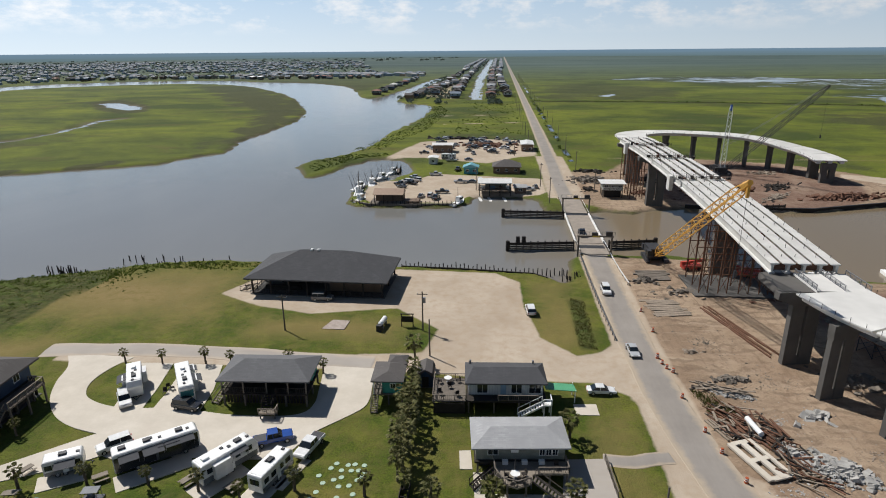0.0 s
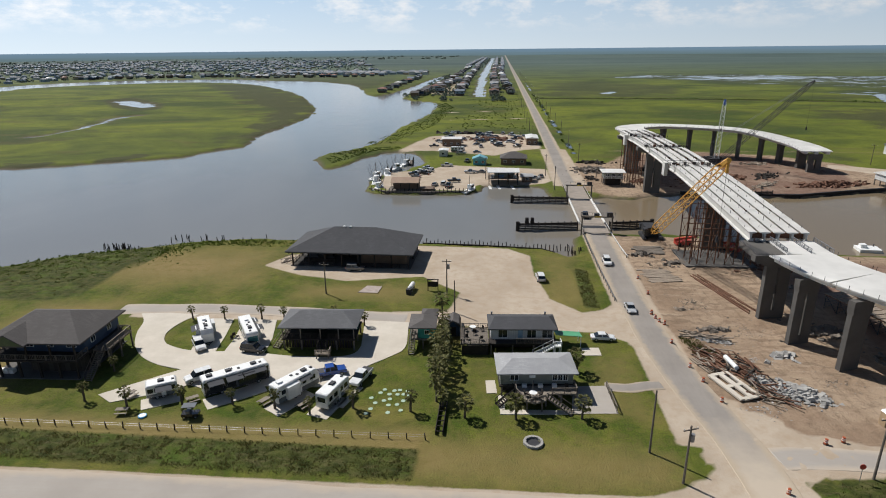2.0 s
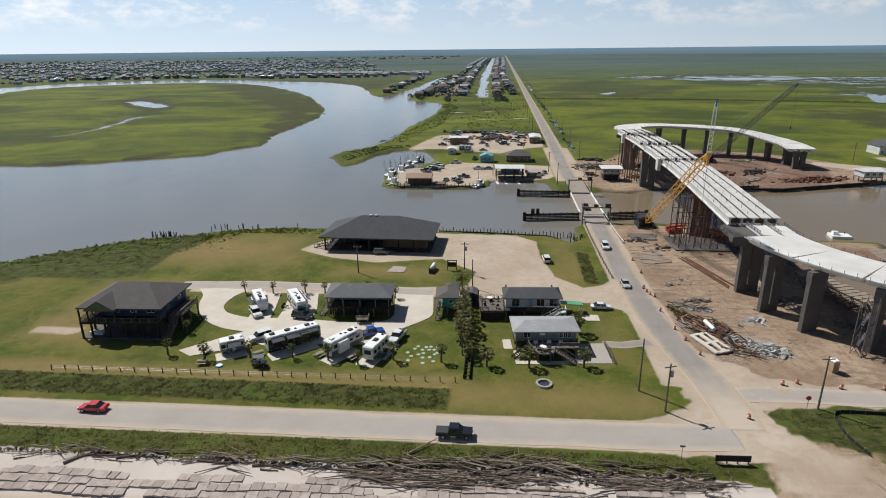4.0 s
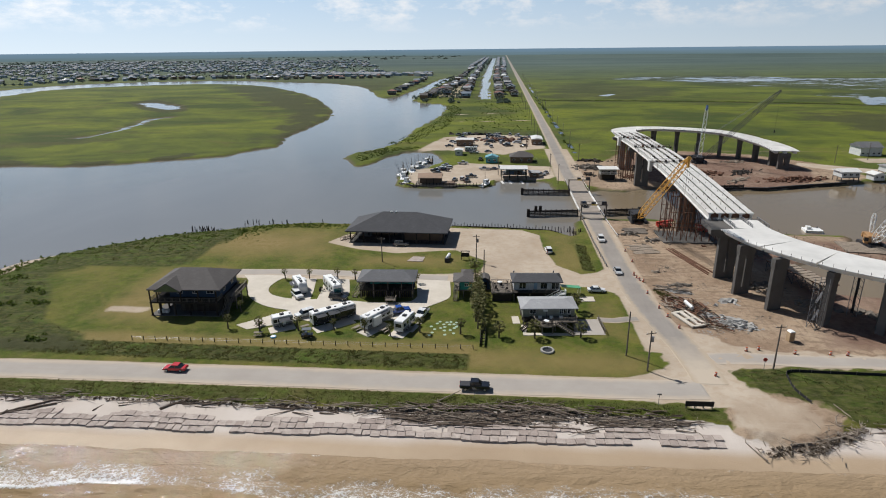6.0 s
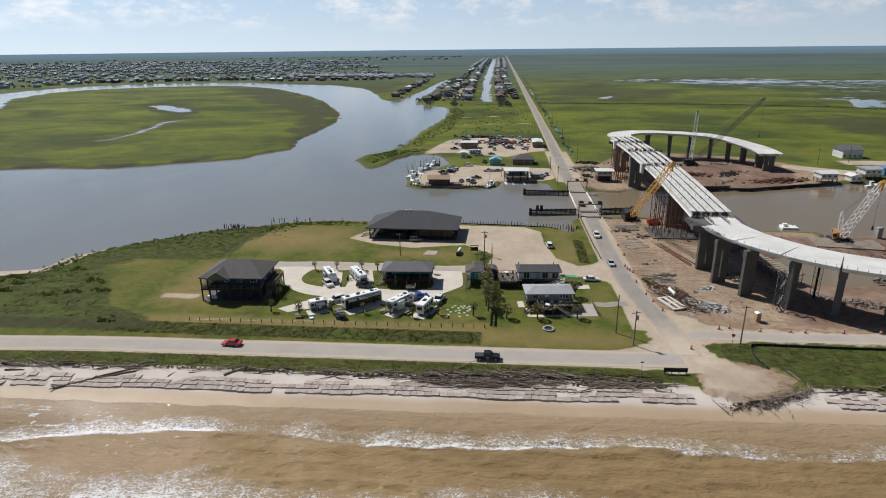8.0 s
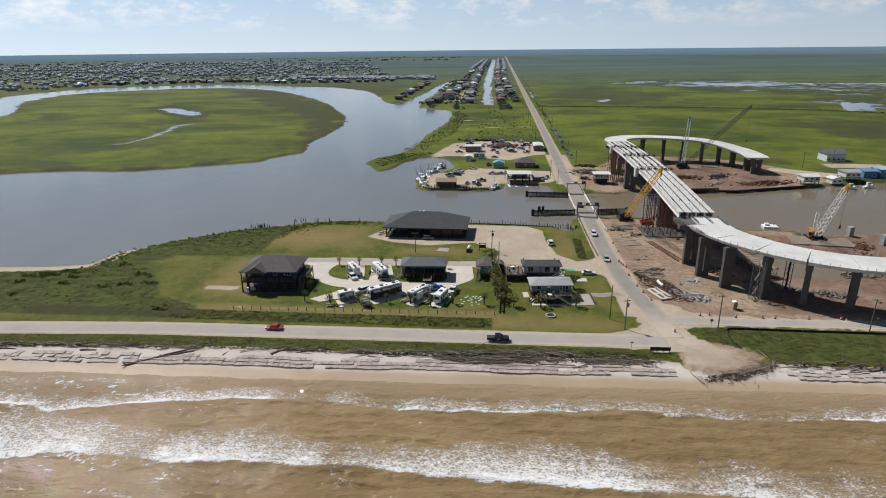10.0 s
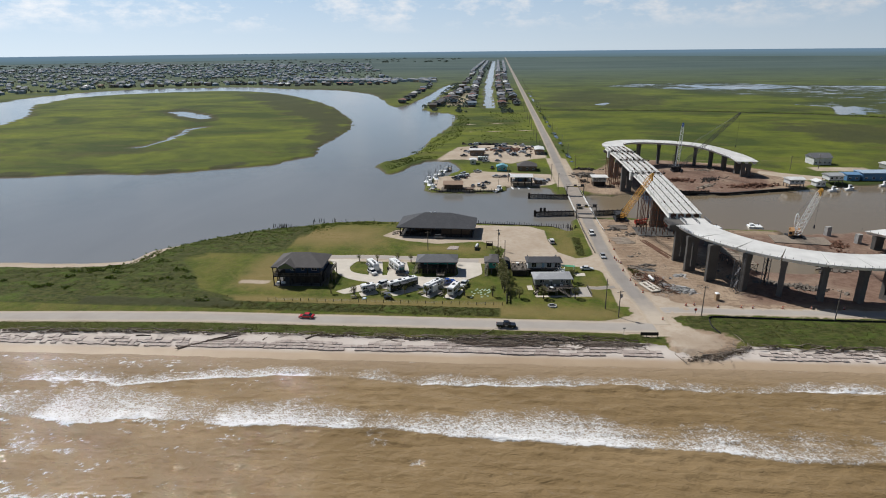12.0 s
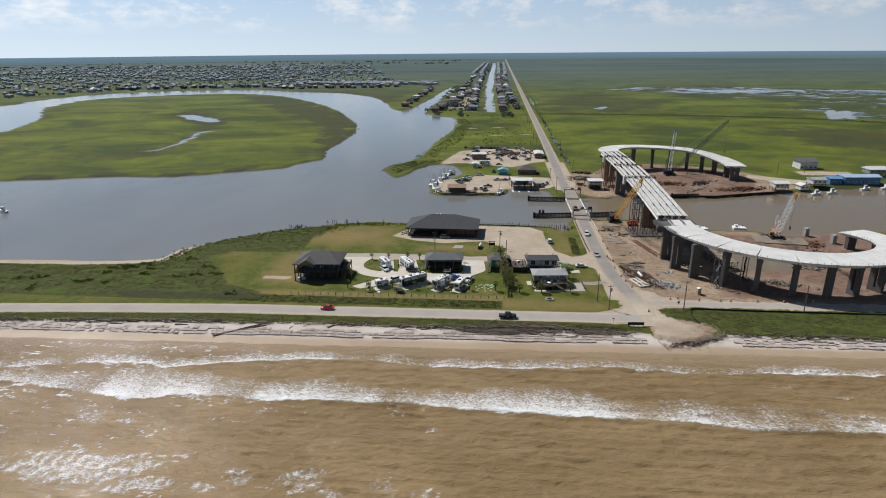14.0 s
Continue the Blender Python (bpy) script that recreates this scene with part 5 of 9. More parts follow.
def chair(m, material, label, group):
    ob = thing("garden_chair", m, label, "chair", group)
    part("seat", soften(bx(B(), -0.28, -0.28, 0.4, 0.28, 0.28, 0.47), 0.02, 1), material, ob)
    part("backrest", bx(B(), -0.28, 0.24, 0.47, 0.28, 0.3, 1.0), material, ob)
    leg = mesh_of("leg", bx(B(), -0.025, -0.025, 0, 0.025, 0.025, 0.4), M_STEEL)
    for x in (-0.24, 0.24):
        for y in (-0.24, 0.24):
            part("leg", leg, None, ob, m=pose(x, y, 0))
    return ob


side_chair = chair(wh.matrix_basis @ pose(-9.6, -2.4, 1.95, 0, 0, 30), M_DARKWOOD, "dark wooden chair on the weathered deck", "chairs on the decks")
for x, y, r in ((-7.2, -2.6, 200), (-9.8, 0.8, 100), (-7.0, 1.0, -60), (-8.3, -0.6, 10)):
    copy_thing(side_chair, wh.matrix_basis @ pose(x, y, 1.95, 0, 0, r))
deck_table(wh.matrix_basis @ pose(-8.6, 1.2, 1.95), "round white garden table on the weathered deck")

# ---------- the grey-roofed house with a front deck ----------
gh = thing("house", pose(-6.6, 69.4, 0, 0, 0, 5), "grey-green house on stilts with a pale grey roof", "house")
part("roof", hip_roof(B(), -6.1, -3.3, 6.1, 3.3, 4.15, 0.85, 0.2, 2.6), M_ROOF_GREY, gh, "pale grey hip roof")
part("floor", bx(B(), -5.7, -2.9, 1.7, 5.7, 2.9, 1.95), M_DARKWOOD, gh)
walls(gh, -5.5, -2.5, 5.5, 2.8, 1.95, 4.05, M_SAGE_SIDING)
for u in (2.7, 3.5, 4.3):
    window(gh, on_wall(FRONT, u, 2.6, -5.5, -2.5, 5.5, 2.8), 0.6, 1.1)
window(gh, on_wall(FRONT, -3.4, 2.7, -5.5, -2.5, 5.5, 2.8), 1.2, 1.0)
window(gh, on_wall(LEFT, 0, 2.7, -5.5, -2.5, 5.5, 2.8), 1.0, 1.0)
part("air_conditioner", soften(bx(B(), -1.2, -2.95, 3.3, -0.3, -2.45, 3.75), 0.04), M_WHITE, gh, "white window air conditioner")
stilts(gh, (-5.3, -1.8, 1.8, 5.3), (-2.7, 0, 2.6), 1.72, 0.24)
# added dark walls make the underside as dark as its shade
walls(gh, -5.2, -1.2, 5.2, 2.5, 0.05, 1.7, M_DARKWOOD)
bm = prism(B(), [(-3.4, -2.9), (-3.4, -5.2), (-2.6, -6.9), (-0.9, -7.6), (0.8, -6.9), (1.3, -5.2), (5.6, -5.2), (5.6, -2.9)], 1.72, 1.92)
part("deck", bm, M_WOOD, gh, "weathered plank deck with an angled front")
stilts(gh, (-3.1, 1.0), (-3.4, -5.4), 1.72, 0.22)
stilts(gh, (-2.0, 0.2), (-6.9,), 1.72, 0.22)
stilts(gh, (3.3, 5.4), (-5.0, -3.2), 1.72, 0.22)
for a_ in ((-3.35, -2.9, -3.35, -5.2), (-3.35, -5.2, -2.6, -6.85), (-2.6, -6.85, -0.9, -7.5), (-0.9, -7.5, 0.75, -6.85), (1.9, -5.15, 5.55, -5.15), (5.55, -5.15, 5.55, -2.9)):
    rail(gh, a_[:2], a_[2:], 1.92, 0.95, M_GREYWOOD)
stairs(gh, (1.2, -5.9, 1.9), (4.6, -7.6, 0.1), 1.1)
stairs(gh, (-3.5, -4.2, 1.9), (-6.2, -5.4, 0.1), 1.1, M_DARKWOOD)
for k, x in enumerate((-2.3, 0.1, 2.2)):
    part("bench", soften(bx(B(), x, -3.5, 1.92, x + 0.7, -3.0, 2.4), 0.05), M_WHITE, gh, "pale wooden bench")
deck_table(gh.matrix_basis @ pose(-1.0, -5.9, 1.92), "round white garden table with a folded sunshade")
shade = thing("sunshade", gh.matrix_basis @ pose(-0.95, -5.2, 1.92), "folded dark garden sunshade standing on the deck", "umbrella")
part("pole", rod(B(), (0, 0, 0), (0, 0, 2.4), 0.03), M_STEEL, shade)
part("canopy", rod(B(), (0, 0, 0.9), (0, 0, 2.3), 0.16, 0.05, 8), M_DARKSTEEL, shade)
part("base", rod(B(), (0, 0, 0), (0, 0, 0.08), 0.25, 0.22, 12), M_DARKSTEEL, shade)
for x, y, r in ((-2.0, -5.7, 90), (-0.2, -6.6, -150), (0.1, -5.6, -70), (-1.6, -6.6, 150), (4.2, -4.2, 0)):
    copy_thing(side_chair, gh.matrix_basis @ pose(x, y, 1.92, 0, 0, r))
plate("patio", [(-1.5, 62.3), (5.2, 62.9), (4.7, 70.3), (-0.6, 69.7)], [], 0.09, 0.2, M_SANDROAD, "worn grey concrete patio beside a house")
plate("patio", [(-11.8, 61.4), (-1.6, 62.2), (-1.6, 63.2), (-11.2, 62.6), (-10.9, 66.4), (-12.2, 66.3)], [], 0.09, 0.2, M_CONC, "narrow concrete path round a house")
plate("patio", [(-13.9, 66.8), (-12.3, 66.9), (-12.7, 70.6), (-14.2, 70.4)], [], 0.09, 0.2, M_CONC, "small concrete slab beside a house")
ribbon("road", [(4.4, 70.2), (8, 70.0), (10.5, 70.8), (13.4, 71.4)], 2.4, 0.045, 0.12, M_ROAD, "short grey gravel drive to a house", 0.15, 8)
plate("patio", [(2.0, 82.5), (5.4, 82.8), (5.5, 80.0), (2.2, 79.8)], [], 0.09, 0.2, M_CONC, "small concrete slab beside a car park")
plate("patio", [(-42.8, 104.4), (-38.4, 104.4), (-38.2, 108.2), (-41.6, 108.4)], [], 0.12, 0.25, M_SLAB, "old concrete slab in the grass")
for a_ in ((5.0, 63.2, 4.6, 70.0),):
    fe = thing("fence", pose(0, 0, 0), "low wooden fence along a patio", "fence")
    rail(fe, a_[:2], a_[2:], 0.09, 1.0, M_GREYWOOD)

# ---------- fire ring, bench, tank, sign frame ----------
ring = thing("fire_pit", pose(-7.4, 55.2, 0), "round fire pit of loose grey stones on the lawn", "fire pit")
part("ash_bed", rod(B(), (0, 0, -0.05), (0, 0, 0.06), 1.0, 0.9, 18), M_DARKSTEEL, ring)
stone = mesh_of("stone", soften(bx(B(), -0.24, -0.18, 0, 0.24, 0.18, 0.34), 0.08, 2), M_RUBBLE)
for k in range(16):
    t = k / 16 * 2 * math.pi
    part("stone", stone, None, ring, m=pose(1.15 * math.cos(t), 1.15 * math.sin(t), 0.0, 0, 0, math.degrees(t) + 90 + 12 * math.sin(k * 5)))
tank = thing("gas_tank", pose(-31.3, 106.6, 0, 0, 0, 82), "white gas tank on legs beside a small pump box", "tank")
bm = rod(B(), (-1.3, 0, 1.1), (1.3, 0, 1.1), 0.5, 0.5, 14)
rod(bm, (-1.6, 0, 1.1), (-1.3, 0, 1.1), 0.22, 0.5, 14)
rod(bm, (1.3, 0, 1.1), (1.6, 0, 1.1), 0.5, 0.22, 14)
part("shell", bm, M_WHITE, tank)
for x in (-0.9, 0.9):
    part("leg", bx(B(), x - 0.1, -0.45, 0, x + 0.1, 0.45, 0.7), M_STEEL, tank)
part("pump_box", bx(B(), -2.6, -0.5, 0, -1.7, 0.5, 1.2), M_DARKSTEEL, tank)
gate = thing("sign_frame", pose(-26.6, 106.8, 0, 0, 0, 2), "dark timber sign frame with a blank board", "sign")
for x in (-1.1, 1.1):
    part("post", bx(B(), x - 0.09, -0.09, -0.1, x + 0.09, 0.09, 2.6), M_DARKWOOD, gate)
part("board", bx(B(), -1.0, -0.04, 0.9, 1.0, 0.04, 2.1), M_DARKWOOD, gate)
part("crossbar", bx(B(), -1.3, -0.08, 2.5, 1.3, 0.08, 2.68), M_DARKWOOD, gate)

# ---------- the new bridge ----------
def sweep(bm, profile, path):
    """A closed outline (across, up) pulled along points in space."""
    rings = []
    n = len(path)
    for i, q in enumerate(path):
        d = Vector(path[min(i + 1, n - 1)]) - Vector(path[max(i - 1, 0)])
        side = Vector((d.y, -d.x, 0)).normalized()
        rings.append([bm.verts.new(Vector(q) + side * u + Vector((0, 0, v))) for u, v in profile])
    k = len(profile)
    for r0, r1 in zip(rings, rings[1:]):
        for j in range(k):
            bm.faces.new((r0[j], r0[(j + 1) % k], r1[(j + 1) % k], r1[j]))
    bm.faces.new(rings[0][::-1])
    bm.faces.new(rings[-1])
    bmesh.ops.recalc_face_normals(bm, faces=bm.faces)
    return bm


BX = 42.7


def crown(y):
    return float(np.interp(y, [105, 118, 135, 155, 180, 205, 225, 243], [15.2, 16.0, 17.0, 17.9, 18.4, 18.4, 18.1, 17.5]))


bridge = thing("bridge", pose(0, 0, 0), "unfinished concrete road bridge with bare pale girders", "bridge")


def tee(left, right):
    """A girder's outline with flanges of those reaches."""
    return [(-left, 0), (-left, -0.16), (-0.24, -0.34), (-0.15, -1.5), (-0.45, -1.66), (-0.45, -1.95), (0.45, -1.95), (0.45, -1.66), (0.15, -1.5), (0.24, -0.34), (right, -0.16), (right, 0)]


for y0, y1, reach in ((105, 159.5, 1.03), (160.3, 190.5, 0.84), (191.3, 217, 0.8), (217.6, 242, 0.84)):
    for i in range(5):
        x = BX + (i - 2) * 2.62
        lift = 0.0 if y0 < 160 else 0.14 * ((i * 7 + int(y0)) % 3 - 1) - 0.1
        path = [(x, y, crown(y) + lift) for y in np.linspace(y0, y1, 8)]
        out_l, out_r = (0.5 if i == 0 else reach), (0.5 if i == 4 else reach)
        part("girder", sweep(B(), tee(out_l, out_r), path), M_GIRDER, bridge, "pale precast concrete girder" if i == 0 else "")
for y in (106, 121, 139.5, 159.9, 175, 190.9, 204, 217.3, 230, 241):
    bm = B()
    for i in range(4):
        x = BX + (i - 1.5) * 2.62
        bx(bm, x - 1.15, y - 0.15, crown(y) - 1.55, x + 1.15, y + 0.15, crown(y) - 0.35)
    part("diaphragm", bm, M_RUST, bridge, "rust-brown cross frame between girders")
rnd = random.Random(4)
bm = B()
for y in np.arange(108, 240, 4.2):      # lifting loops and short bars on the girder tops
    for i in range(5):
        x = BX + (i - 2) * 2.62 + rnd.uniform(-0.5, 0.5)
        rod(bm, (x, y, crown(y) - 0.05), (x, y, crown(y) + rnd.uniform(0.35, 0.9)), 0.05, 0.05, 4)
tagged(part("rebar", bm, M_DARKSTEEL, bridge), kind="stuff")
for y in (161.5, 191, 217.4):           # work platforms with planks and rails at the splices
    for s_ in (-1.3, 1.5):
        bm = B()
        for h_ in (0.5, 1.0):
            beam(bm, (BX - 6.9, y + s_, crown(y) + h_), (BX + 6.9, y + s_, crown(y) + h_), 0.07, 0.07)
        for k in range(9):
            x = BX - 6.8 + k * 1.7
            beam(bm, (x, y + s_, crown(y) - 0.1), (x, y + s_, crown(y) + 1.05), 0.09, 0.09)
        part("work_rail", bm, M_DARKSTEEL, bridge, "dark steel work rail")
    for k in range(10):
        x = BX - 6.6 + k * 1.4 + rnd.uniform(-0.3, 0.3)
        part("plank", bx(B(), -0.75, -0.14, 0, 0.75, 0.14, 0.06), M_GREYWOOD if k % 3 else M_DARKWOOD, bridge, m=pose(x, y + rnd.uniform(-1.2, 1.3), crown(y) + 0.12 + 0.02 * k, 0, 0, rnd.uniform(-25, 25)))
    for k in range(7):
        x = BX - 6 + k * 2 + rnd.uniform(-0.6, 0.6)
        part("form_box", bx(B(), -0.4, -0.35, 0, 0.4, 0.35, rnd.uniform(0.3, 0.9)), (M_DARKWOOD, M_RUST, M_GREYWOOD)[k % 3], bridge, m=pose(x, y + rnd.uniform(-0.9, 0.9), crown(y) + 0.1, 0, 0, rnd.uniform(0, 90)))
for x, y in ((BX - 6.3, 167.0), (BX - 6.3, 226.5)):     # concrete blocks braced against the outer girder
    part("end_block", soften(bx(B(), x - 0.5, y - 1.3, crown(y) - 4.2, x + 0.5, y + 1.3, crown(y) - 0.3), 0.08, 1), M_GIRDER, bridge, "pale concrete block under the outer girder")


def pier(parent, x, y, heading, z, width, thick=1.5, slot=True, cap=6.0, base=-0.4, gap=0.8):
    """A wall pier with a slot through it and a flared cap; heading: degrees, across the deck."""
    m = pose(x, y, 0, 0, 0, heading)
    bm = B()
    if slot:
        leg = (width - gap) / 2
        bx(bm, -width / 2, -thick / 2, base, -width / 2 + leg, thick / 2, z - 1.6)
        bx(bm, width / 2 - leg, -thick / 2, base, width / 2, thick / 2, z - 1.6)
        bx(bm, -gap / 2, -thick / 2 + 0.05, base, gap / 2, thick / 2 - 0.05, 1.6)
        bx(bm, -gap / 2, -thick / 2 + 0.05, z * 0.8, gap / 2, thick / 2 - 0.05, z - 1.6)
    else:
        bx(bm, -width / 2, -thick / 2, base, width / 2, thick / 2, z - 1.6)
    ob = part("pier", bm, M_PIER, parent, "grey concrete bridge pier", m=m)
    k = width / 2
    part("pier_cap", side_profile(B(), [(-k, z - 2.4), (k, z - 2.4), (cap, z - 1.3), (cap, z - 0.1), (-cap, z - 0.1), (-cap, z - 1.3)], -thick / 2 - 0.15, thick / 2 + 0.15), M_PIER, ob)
    return ob


pier(bridge, 40.2, 97.9, 10, crown(105) - 1.95, 4.9, 1.0, True, 5.2, gap=0.5)
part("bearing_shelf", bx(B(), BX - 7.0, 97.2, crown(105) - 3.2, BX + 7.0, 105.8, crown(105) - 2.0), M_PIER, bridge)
pier(bridge, BX, 140, 0, crown(140) - 1.95, 5.4, 2.2, False, 6.4, -3)
pier(bridge, BX, 205, 0, crown(205) - 1.95, 5.4, 2.2, True, 6.4, -3)
pier(bridge, BX, 240.5, 0, crown(240) - 1.95, 5.4, 1.8, True, 6.6)

SLAB = [(-6.1, 0), (-6.1, -0.22), (-5.2, -0.3), (-4.9, -1.25), (-3.5, -1.25), (-3.2, -0.32), (-0.8, -0.32), (-0.6, -1.25), (0.6, -1.25), (0.8, -0.32), (3.2, -0.32), (3.5, -1.25), (4.9, -1.25), (5.2, -0.3), (6.1, -0.22), (6.1, 0)]


def loop_ramp(name_label, centre, radius, start_points, angles, height, piers, end_free):
    """A curved ramp of deck spans on piers: angles in degrees at the pier lines."""
    ob = thing("bridge_ramp", pose(0, 0, 0), name_label, "bridge ramp")
    spans = [start_points] if start_points else []
    for a_, b_ in zip(angles, angles[1:]):
        spans.append([(centre[0] + radius * math.cos(radians(t)), centre[1] + radius * math.sin(radians(t)), height(t)) for t in np.linspace(a_, b_, 6)])
    for k, pts in enumerate(spans):
        p, q = Vector(pts[0]), Vector(pts[-1])
        d = (q - p).normalized() * 0.12
        pts = [tuple(p + d)] + [tuple(v) for v in pts[1:-1]] + [tuple(q - d)]
        deck = part("deck_span", sweep(B(), SLAB, pts), M_DECK, ob, "pale new concrete deck span")
        bm = B()
        for side in (-6.15, 6.15):          # starter bars along the edges
            for i in range(len(pts) * 2):
                t = i / (len(pts) * 2)
                dd = (q - p)
                n = Vector((dd.y, -dd.x, 0)).normalized()
                mid_ = Vector(pts[min(int(t * (len(pts) - 1) + 0.5), len(pts) - 1)])
                c2 = mid_ + n * side
                rod(bm, c2 - Vector((0, 0, 0.1)), c2 + Vector((0, 0, 0.7)), 0.035, 0.035, 4)
        tagged(part("starter_bar", bm, M_DARKSTEEL, deck), kind="stuff")
    for t, width, slot, *own in piers:
        if len(own) > 1:                    # a pier set apart from the circle: place, heading and thickness
            px_, py_, turn_, thick_ = own[1:]
            pier(ob, px_, py_, turn_, height(t) - 1.2, width, thick_, slot, width / 2 + 0.12, gap=0.5)
            continue
        far = own[0] if own else radius
        pier(ob, centre[0] + far * math.cos(radians(t)), centre[1] + far * math.sin(radians(t)), t, height(t) - 1.2, width, 1.5, slot, width / 2 + 0.12)
    return ob


part("approach_slab", bx(B(), 40.8, 96.6, 13.3, 49.2, 104.6, 13.62), M_DECK, bridge, "narrow pale approach slab")
for x in (40.9, 45.2, 49.1):
    rail(bridge, (x, 97), (x, 104.4), 13.62, 0.9, M_STEEL)


def south_height(t):
    return float(np.interp(t, [180, 215, 245, 270, 306, 340, 382], [13.7, 13.6, 13.2, 12.8, 11.8, 10.0, 7.2]))


def north_height(t):
    return float(np.interp(t, [-5, 30, 45, 60, 93, 130, 180], [8.8, 10.8, 12.2, 13.3, 14.2, 15.6, 17.2]))


loop_ramp("curved concrete bridge ramp on piers above bare earth", (80, 102), 37.4, None,
          [188.6, 207, 223.5, 240, 256, 271, 286, 301, 317, 335, 355, 381], south_height,
          [(201, 4.0, True, 41.6, 40.6, 87.5, 16, 0.9), (214.5, 3.6, False, 42.0, 44.4, 78.6, 20, 0.9), (227.4, 3.0, False, 41.4, 51.9, 71.4, 40, 1.15), (241, 2.4, False, 38.6), (257, 2.2, False, 38.0), (272.6, 2.4, False, 38.0), (286.5, 3.6, True), (302, 4.4, True), (319, 4.4, True), (338, 4.4, True), (358, 4.0, False), (379.5, 4.0, False)], True)
loop_ramp("curved concrete bridge ramp over the marsh edge", (80, 246), 37.4, [(42.6, 242.6, 17.4), (42.6, 246, 17.2)],
          [180, 164, 139, 114, 93, 76, 59, 44, 30, 12, -4], north_height,
          [(165, 3.0, False), (139, 2.6, False), (114, 2.4, False), (93, 2.4, False), (76, 2.4, False), (59, 2.4, False), (44, 2.6, False), (30, 3.0, False), (12, 4.0, False), (-2.5, 5.0, True)], True)
for x, y in ((106.3, 131.1), (112.5, 121.5)):
    solo("pier_stub", soften(bx(B(), -1.0, -0.8, -0.5, 1.0, 0.8, 3.6), 0.05, 1), M_RUBBLE, "short unfinished concrete pier standing on earth", "pier", "pier stubs", m=pose(x, y, 0, 0, 0, 20))


# ---------- lattice cranes ----------
def lattice(bm, p, q, w0, w1, bays, chord=0.11, lace_=0.06):
    p, q = Vector(p), Vector(q)
    d = (q - p).normalized()
    u = d.cross(Vector((0, 0, 1)))
    u = u.normalized() if u.length > 0.05 else Vector((1, 0, 0))
    v = u.cross(d)

    def corner(t, k):
        taper = min(1.0, 0.35 + t * 8, 0.35 + (1 - t) * 8)
        h = (w0 + (w1 - w0) * t) / 2 * taper
        return p.lerp(q, t) + u * h * (1, 1, -1, -1)[k] + v * h * (1, -1, -1, 1)[k]

    for i in range(bays):
        t0, t1 = i / bays, (i + 1) / bays
        for k in range(4):
            rod(bm, corner(t0, k), corner(t1, k), chord, chord, 4)
            j = (k + 1) % 4
            rod(bm, corner(t0, k if i % 2 else j), corner(t1, j if i % 2 else k), lace_, lace_, 3)
    return bm


def crawler(ob, body_paint, r):
    for s_ in (-1, 1):
        x = s_ * 2.2
        bm = side_profile(B(), [(-3.4, 0.5), (-3.0, 0.1), (3.0, 0.1), (3.4, 0.5), (3.0, 1.05), (-3.0, 1.05)], -0.45, 0.45)
        part("track", bm, M_DARKSTEEL, ob, "dark steel crawler track", m=pose(x, 0, 0, 0, 0, 90))
    part("undercarriage", bx(B(), -2.0, -1.2, 0.5, 2.0, 1.2, 1.2), M_DARKSTEEL, ob)
    m = pose(0, 0, 0, 0, 0, r)
    part("machine_house", soften(bx(B(), -1.6, -1.2, 1.25, 1.6, 4.2, 3.1), 0.12), body_paint, ob, m=m)
    cabin_ = part("cab", soften(bx(B(), -2.6, -2.8, 1.3, -1.65, -0.8, 3.2), 0.1), body_paint, ob, m=m)
    part("pane", bx(B(), -2.62, -2.83, 2.0, -1.63, -1.4, 3.0), M_GLASS, cabin_)
    part("counterweight", soften(bx(B(), -1.8, 4.25, 1.3, 1.8, 5.4, 2.7), 0.1), body_paint, ob, m=m)


def crane(base, r, tip, paint, body, label, foot=(0, -1.2, 1.6), w_=1.5, gantry=True, bays=26, tip_paint=None):
    ob = thing("crawler_crane", pose(*base), label, "crane")
    crawler(ob, body, r)
    m = pose(0, 0, 0, 0, 0, r)
    p = m @ Vector(foot)
    q = Vector(tip) - Vector(base)
    part("boom", lattice(B(), p, q, w_, w_ * 0.7, bays), paint, ob, "lattice boom")
    if tip_paint:
        d = (q - p).normalized()
        part("boom_head", rod(rod(B(), q - d * 1.8, q + d * 0.4, w_ * 0.4, w_ * 0.25, 6), q, q - Vector((0, 0, 2.2)), 0.25, 0.3, 6), tip_paint, ob)
    if gantry:
        g0 = m @ Vector((0, 3.6, 9.0))
        bm = lattice(B(), m @ Vector((0, 3.2, 3.0)), g0, 1.0, 1.0, 6, 0.09, 0.05)
        part("gantry", bm, paint, ob)
        bm = B()
        for s_ in (-0.4, 0.4):
            rod(bm, g0 + Vector((s_, 0, 0)), q + Vector((s_, 0, 0)), 0.05, 0.05, 4)
        part("pendant_line", bm, M_STEEL, ob)
    bm = B()
    rod(bm, q, q - Vector((0, 0, q.z * 0.45)), 0.035, 0.035, 4)
    line_ = part("hoist_line", bm, M_DARKSTEEL, ob)
    part("hook_block", rod(B(), q - Vector((0, 0, q.z * 0.45 + 1.2)), q - Vector((0, 0, q.z * 0.45)), 0.3, 0.2, 6), M_DARKSTEEL, line_)
    return ob


crane((29.6, 149.0, 0), 3, (27.6, 95.8, 31.0), M_ORANGE, M_DARKSTEEL, "yellow lattice-boom crawler crane beside the canal", w_=1.9, gantry=False, bays=30, tip_paint=M_ORANGE)
crane((83.0, 258.5, 0), -20, (86.8, 268.0, 27.3), M_WHITE, M_DARKSTEEL, "tower-like white lattice crane behind the bridge", foot=(0, 1.0, 1.6), w_=1.9, gantry=False, bays=14, tip_paint=simple("blue_paint", (0.06, 0.12, 0.32)))
